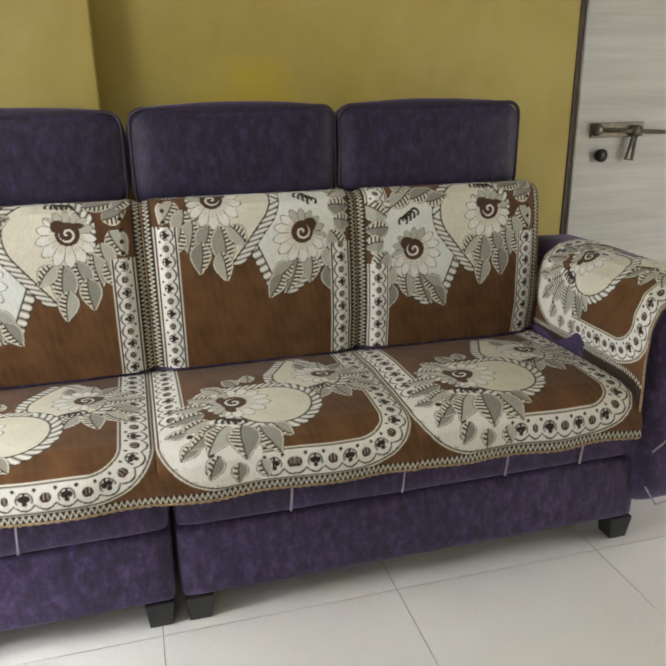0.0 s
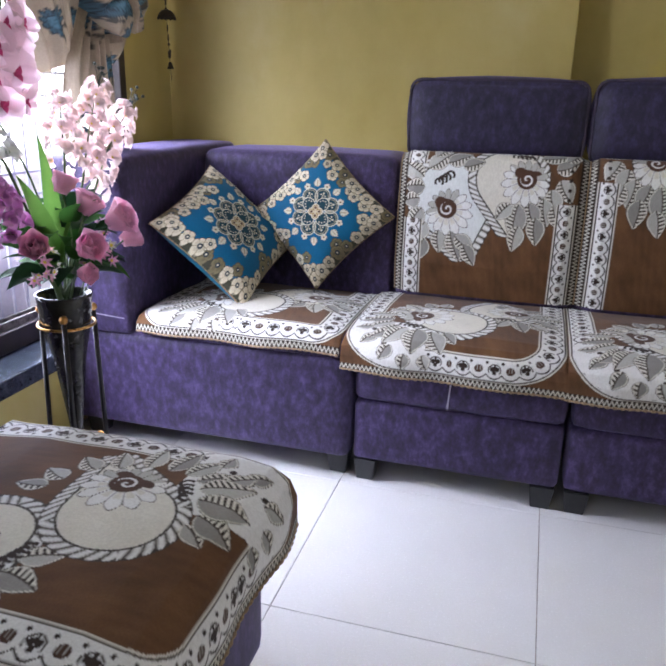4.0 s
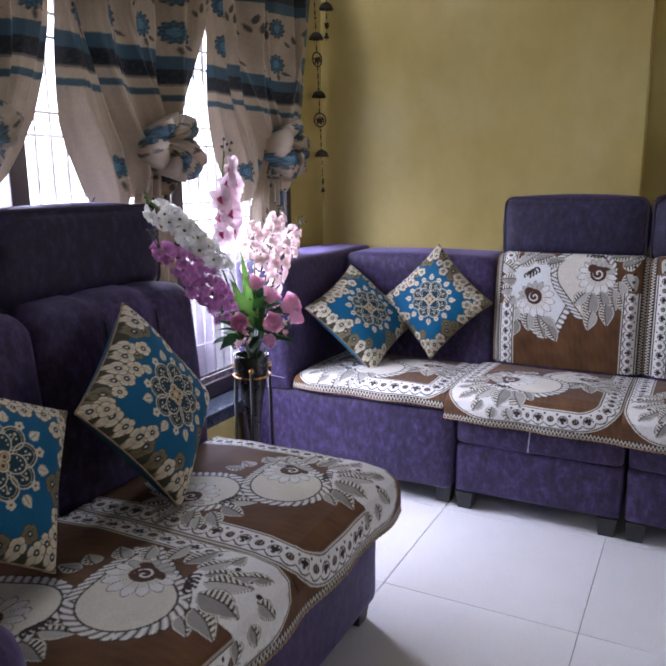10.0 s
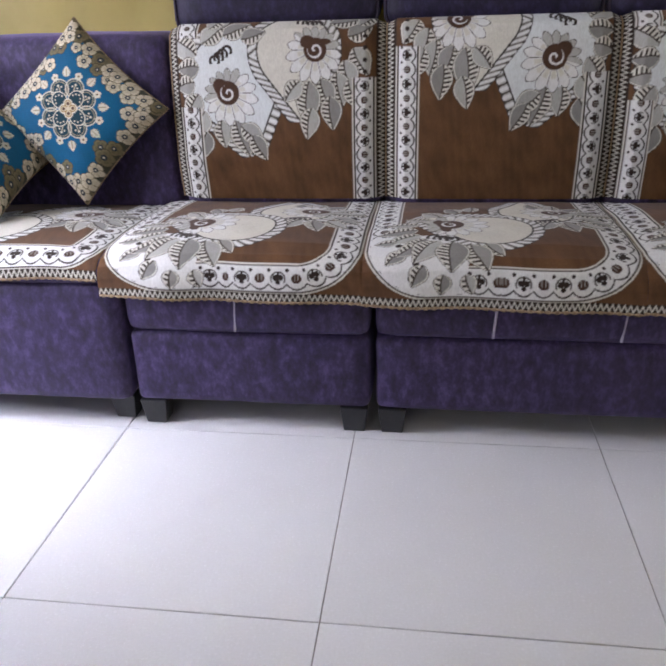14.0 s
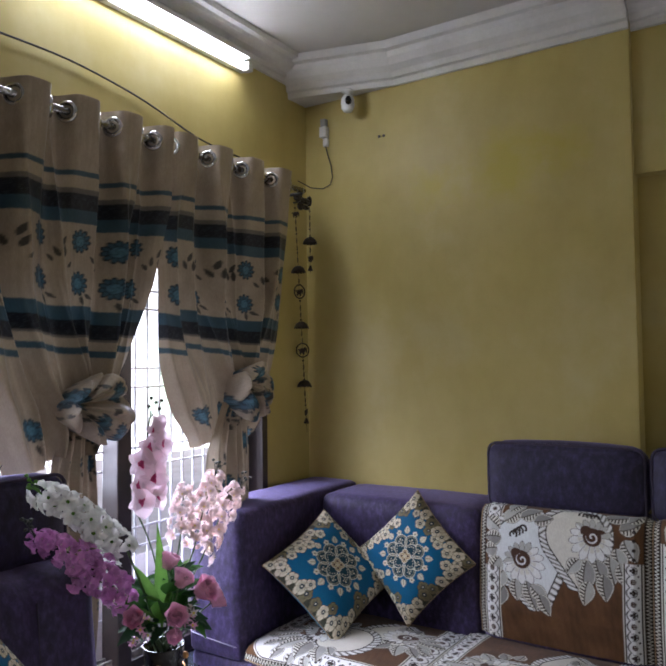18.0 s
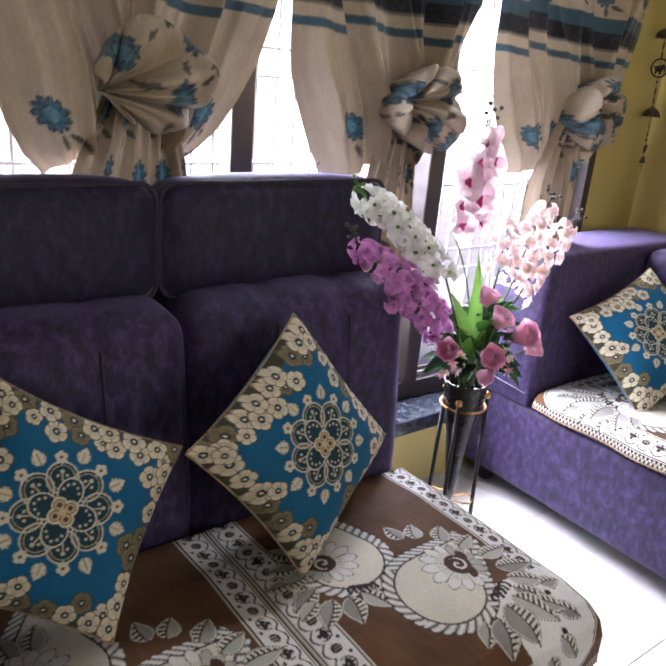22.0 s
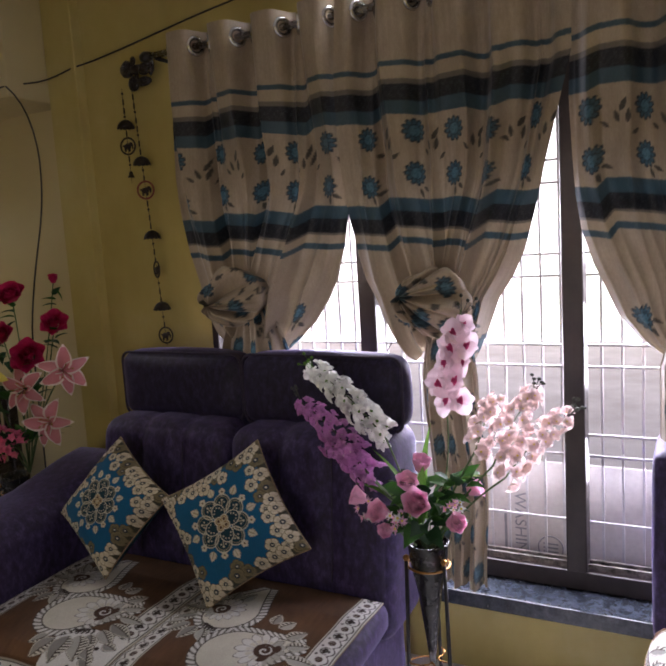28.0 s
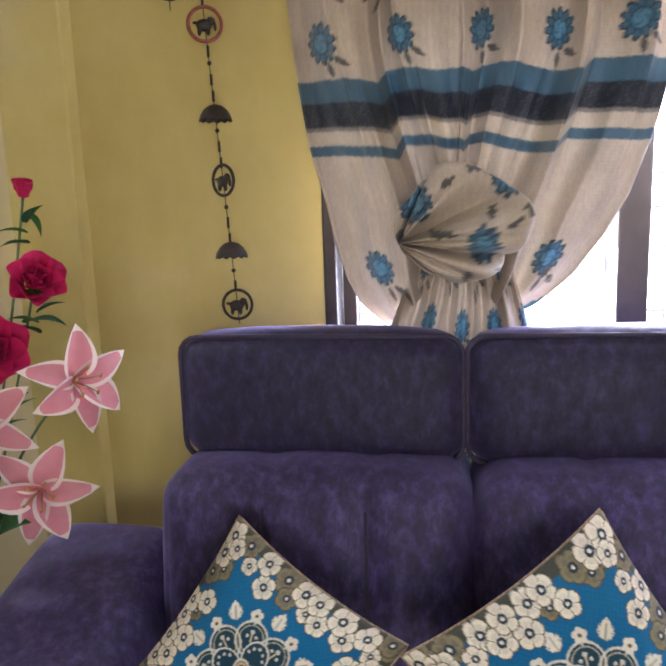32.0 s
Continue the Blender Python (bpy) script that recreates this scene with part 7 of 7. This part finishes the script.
for x in (0.43, 0.455):
    solo("wall_screw", lathe([(0.001, 0.003), (0.006, 0.002), (0.007, -0.002), (0.001, -0.003)], 10), M_BRASS, "small dark screw in the yellow wall", "screw", "wall screws", m=pose(x, WALL_Y - 0.002, 2.60, 90))

ad = thing("power_adaptor", "white power adaptor with a black cable on the wall", "adaptor", at=pose(-0.02, 0, 0.10))
part("body", box(0.125, 0.165, WALL_Y - 0.036, WALL_Y - 0.001, 2.545, 2.60, 0.006), M_WHITEPLASTIC, ad, "", False)
part("plug", box(0.128, 0.158, WALL_Y - 0.03, WALL_Y - 0.001, 2.602, 2.64, 0.005), M_GREYPLASTIC, ad, "", False)
part("connector", box(0.135, 0.165, WALL_Y - 0.02, WALL_Y - 0.001, 2.50, 2.543, 0.006), M_WHITEPLASTIC, ad, "", False)
part("cable", tube([(0.15, WALL_Y - 0.012, 2.50), (0.165, WALL_Y - 0.014, 2.45), (0.18, WALL_Y - 0.012, 2.40), (0.188, WALL_Y - 0.012, 2.34), (0.175, WALL_Y - 0.012, 2.305), (0.13, WALL_Y - 0.012, 2.29), (0.07, WALL_Y - 0.03, 2.30), (0.03, WALL_Y - 0.09, 2.33)], 0.003, 6), M_WIRE, ad)

rng = random.Random(5)


def wire(points, r, label):
    pts = [Vector(p) for p in points]
    dense = []
    for a, b in zip(pts, pts[1:]):
        n = max(2, int((b - a).length / 0.06))
        for i in range(n):
            dense.append(a.lerp(b, i / n) + Vector((0, 0, 0.004 * noise.noise(a.lerp(b, i / n) * 7))))
    dense.append(pts[-1])
    for _ in range(3):
        dense = [dense[0]] + [(dense[i - 1] + dense[i] * 2 + dense[i + 1]) / 4 for i in range(1, len(dense) - 1)] + [dense[-1]]
    return solo("wire", tube(dense, r, 6), M_WIRE, label, "wire")


wire([(0.012, -0.28, 2.40), (0.012, -0.50, 2.44), (0.012, -0.87, 2.455), (0.012, -1.15, 2.535), (0.012, -1.50, 2.575), (0.012, -2.0, 2.56), (0.012, -2.5, 2.50), (0.012, -2.9, 2.44), (0.012, -3.17, 2.40), (0.062, -3.20, 2.39), (0.062, -3.35, 2.345), (0.15, -3.352, 2.33), (0.272, -3.37, 2.305), (0.268, -3.6, 2.26), (0.268, -3.95, 2.226), (0.268, -4.5, 2.205), (0.268, -5.3, 2.19)], 0.0035, "black cable strung above the curtains and along the beam")
wire([(0.27, -3.37, 2.30), (0.274, -3.55, 2.285), (0.274, -3.8, 2.225), (0.274, -4.1, 2.235), (0.274, -4.6, 2.21)], 0.0028, "thin black cable looped along the beam")
wire([(0.27, -3.36, 2.30), (0.245, -3.30, 2.24), (0.22, -3.26, 2.05), (0.23, -3.27, 1.8), (0.27, -3.31, 1.55), (0.30, -3.34, 1.30), (0.30, -3.36, 0.02)], 0.0035, "black cable hanging behind the flowers")
wire([(0.268, -4.50, 2.205), (0.15, -4.60, 2.0), (0.08, -4.62, 1.55), (0.06, -4.65, 1.25)], 0.0022, "thin cord hanging from the beam")
ring = thing("hanging_ring", "glossy black ring hung on a cord from the beam", "ring", at=pose(-0.03, -0.06, -0.02))
part("band", lathe([(0.055, -0.012), (0.062, -0.010), (0.064, 0.0), (0.062, 0.010), (0.055, 0.012), (0.053, 0.0), (0.055, -0.012)], 30, cap=False), M_LENS, ring, m=pose(0.05, -4.655, 1.185, 0, 78, 25))

# ---------- switchboard ----------
sb = thing("switchboard", "white plastic switchboard with rows of switches on the wall", "switchboard")
SX, SZ = 2.50, 1.655
part("plate", box(SX, SX + 0.25, RECESS_Y - 0.018, RECESS_Y - 0.001, SZ, SZ + 0.155, 0.006), M_WHITEPLASTIC, sb, "", False)
for r in range(2):
    for c in range(6):
        x = SX + 0.018 + c * 0.036
        z = SZ + 0.018 + r * 0.064
        if r == 0 and c in (2, 3):
            continue
        sw = part("switch", box(x, x + 0.028, RECESS_Y - 0.0225, RECESS_Y - 0.0185, z, z + 0.048, 0.002), M_WHITEPLASTIC, sb, "", False)
        part("rocker", box(x + 0.006, x + 0.022, RECESS_Y - 0.027, RECESS_Y - 0.023, z + 0.008, z + 0.040, 0.002), M_GREYPLASTIC, sw, "", False)
so = part("socket", box(SX + 0.09, SX + 0.154, RECESS_Y - 0.0225, RECESS_Y - 0.0185, SZ + 0.018, SZ + 0.066, 0.003), M_WHITEPLASTIC, sb, "", False)
for dx, dz in ((0.032, 0.034), (0.02, 0.015), (0.044, 0.015)):
    part("hole", lathe([(0.0005, 0.001), (0.005, 0.001), (0.005, -0.001), (0.0005, -0.001)], 10), M_LENS, so, m=pose(SX + 0.09 + dx, RECESS_Y - 0.0232, SZ + 0.018 + dz, 90))


# ---------- wooden armchairs ----------
def chair_cloth():
    m, nt, p = nodes_of("grey_woven_cushion")
    a = noise_node(nt, 95.0, 3.0, 0.65, stretch=(1, 0.35, 1))
    b = noise_node(nt, 17.0, 3.0, 0.6)
    c = ramp(nt, a, ((0.43, (0.022, 0.019, 0.018)), (0.5, (0.11, 0.10, 0.096)), (0.57, (0.46, 0.43, 0.41))))
    c = blend(nt, "MULTIPLY", 0.6, c, ramp(nt, b, ((0.38, (0.42, 0.40, 0.40)), (0.58, (1, 1, 1)))))
    nt.links.new(c, p.inputs["Base Color"])
    p.inputs["Roughness"].default_value = 0.85
    bump(nt, p, a, 0.4, 0.003)
    return m


M_CHAIRCLOTH = chair_cloth()


def armchair(y0, label):
    """A dark wooden armchair facing +x; y0 is the outside of its north arm."""
    ch = thing("wooden_armchair", label, "chair", "wooden armchairs", at=pose(0, y0, 0))
    w = 0.64
    for y in (-0.06, -w):
        bm = bmesh.new()
        pts = [(0.16, 0.79), (0.24, 0.755), (0.34, 0.70), (0.48, 0.672), (0.66, 0.668), (0.82, 0.662), (0.92, 0.648), (0.965, 0.625)]
        tops, bots = [], []
        for i, (x, z) in enumerate(pts):
            wd = 0.058 if i > 1 else 0.045
            tops.append([bm.verts.new((x, y + 0.03 - wd / 2, z)), bm.verts.new((x, y + 0.03 + wd / 2, z))])
            bots.append([bm.verts.new((x, y + 0.03 - wd / 2, z - 0.032)), bm.verts.new((x, y + 0.03 + wd / 2, z - 0.032))])
        for i in range(len(pts) - 1):
            bm.faces.new((tops[i][0], tops[i + 1][0], tops[i + 1][1], tops[i][1]))
            bm.faces.new((bots[i][1], bots[i + 1][1], bots[i + 1][0], bots[i][0]))
            bm.faces.new((tops[i][1], tops[i + 1][1], bots[i + 1][1], bots[i][1]))
            bm.faces.new((tops[i + 1][0], tops[i][0], bots[i][0], bots[i + 1][0]))
        bm.faces.new((tops[0][0], tops[0][1], bots[0][1], bots[0][0]))
        bm.faces.new((tops[-1][1], tops[-1][0], bots[-1][0], bots[-1][1]))
        bmesh.ops.bevel(bm, geom=bm.edges[:], offset=0.006, segments=2, profile=0.5, affect="EDGES")
        part("arm", bm, M_WOOD, ch)
        part("front_leg", box(0.885, 0.935, y + 0.008, y + 0.052, 0, 0.625, 0.008), M_WOOD, ch)
        part("back_leg", box(0.12, 0.175, y + 0.006, y + 0.054, 0, 0.97, 0.01), M_WOOD, ch)
        part("side_rail", box(0.177, 0.883, y + 0.015, y + 0.045, 0.30, 0.385, 0.006), M_WOOD, ch)
        part("side_panel", box(0.18, 0.44, y + 0.022, y + 0.040, 0.39, 0.655, 0.004), M_WOOD, ch)
    part("front_rail", box(0.89, 0.93, -w + 0.055, -0.055, 0.31, 0.385, 0.006), M_WOOD, ch)
    part("back_rail", box(0.125, 0.165, -w + 0.057, -0.057, 0.88, 0.96, 0.012), M_WOOD, ch)
    part("back_rail", box(0.125, 0.165, -w + 0.057, -0.057, 0.40, 0.47, 0.008), M_WOOD, ch)
    for k in range(5):
        y = -0.13 - k * 0.095
        part("back_slat", box(0.135, 0.155, y - 0.014, y + 0.014, 0.472, 0.878, 0.004), M_WOOD, ch)
    part("seat_cushion", puff(0.19, 0.90, -w + 0.06, -0.062, 0.387, 0.475, 0.035, 0.015, 10, 0.004, y0), M_CHAIRCLOTH, ch, "grey and white woven seat cushion")
    bk = puff(0.17, 0.28, -w + 0.065, -0.065, 0.475, 1.005, 0.045, 0.022, 12, 0.006, y0 + 3)
    for v in bk.verts:
        v.co.x += 0.10 * max(0, (1.0 - v.co.z)) / 0.5 - 0.01
    part("back_cushion", bk, M_CHAIRCLOTH, ch, "grey and white woven back cushion")


armchair(-3.70, "dark-stained wooden armchair with grey woven cushions beside the flowers")
armchair(-4.40, "dark-stained wooden armchair with grey woven cushions further along the wall")

sp = thing("small_speaker", "small dark round speaker with a green light on a chair back", "speaker", at=pose(0.16, -4.375, 0.96))
part("body", lathe([(0.001, 0.012), (0.028, 0.012), (0.042, 0.02), (0.046, 0.045), (0.040, 0.068), (0.024, 0.080), (0.001, 0.083)], 22), M_LENS, sp)
part("light", lathe([(0.001, 0.003), (0.007, 0.002), (0.008, 0.0), (0.001, -0.001)], 12), M_LED, sp, "lit green lamp", m=pose(0.043, 0.012, 0.055, 0, 80))
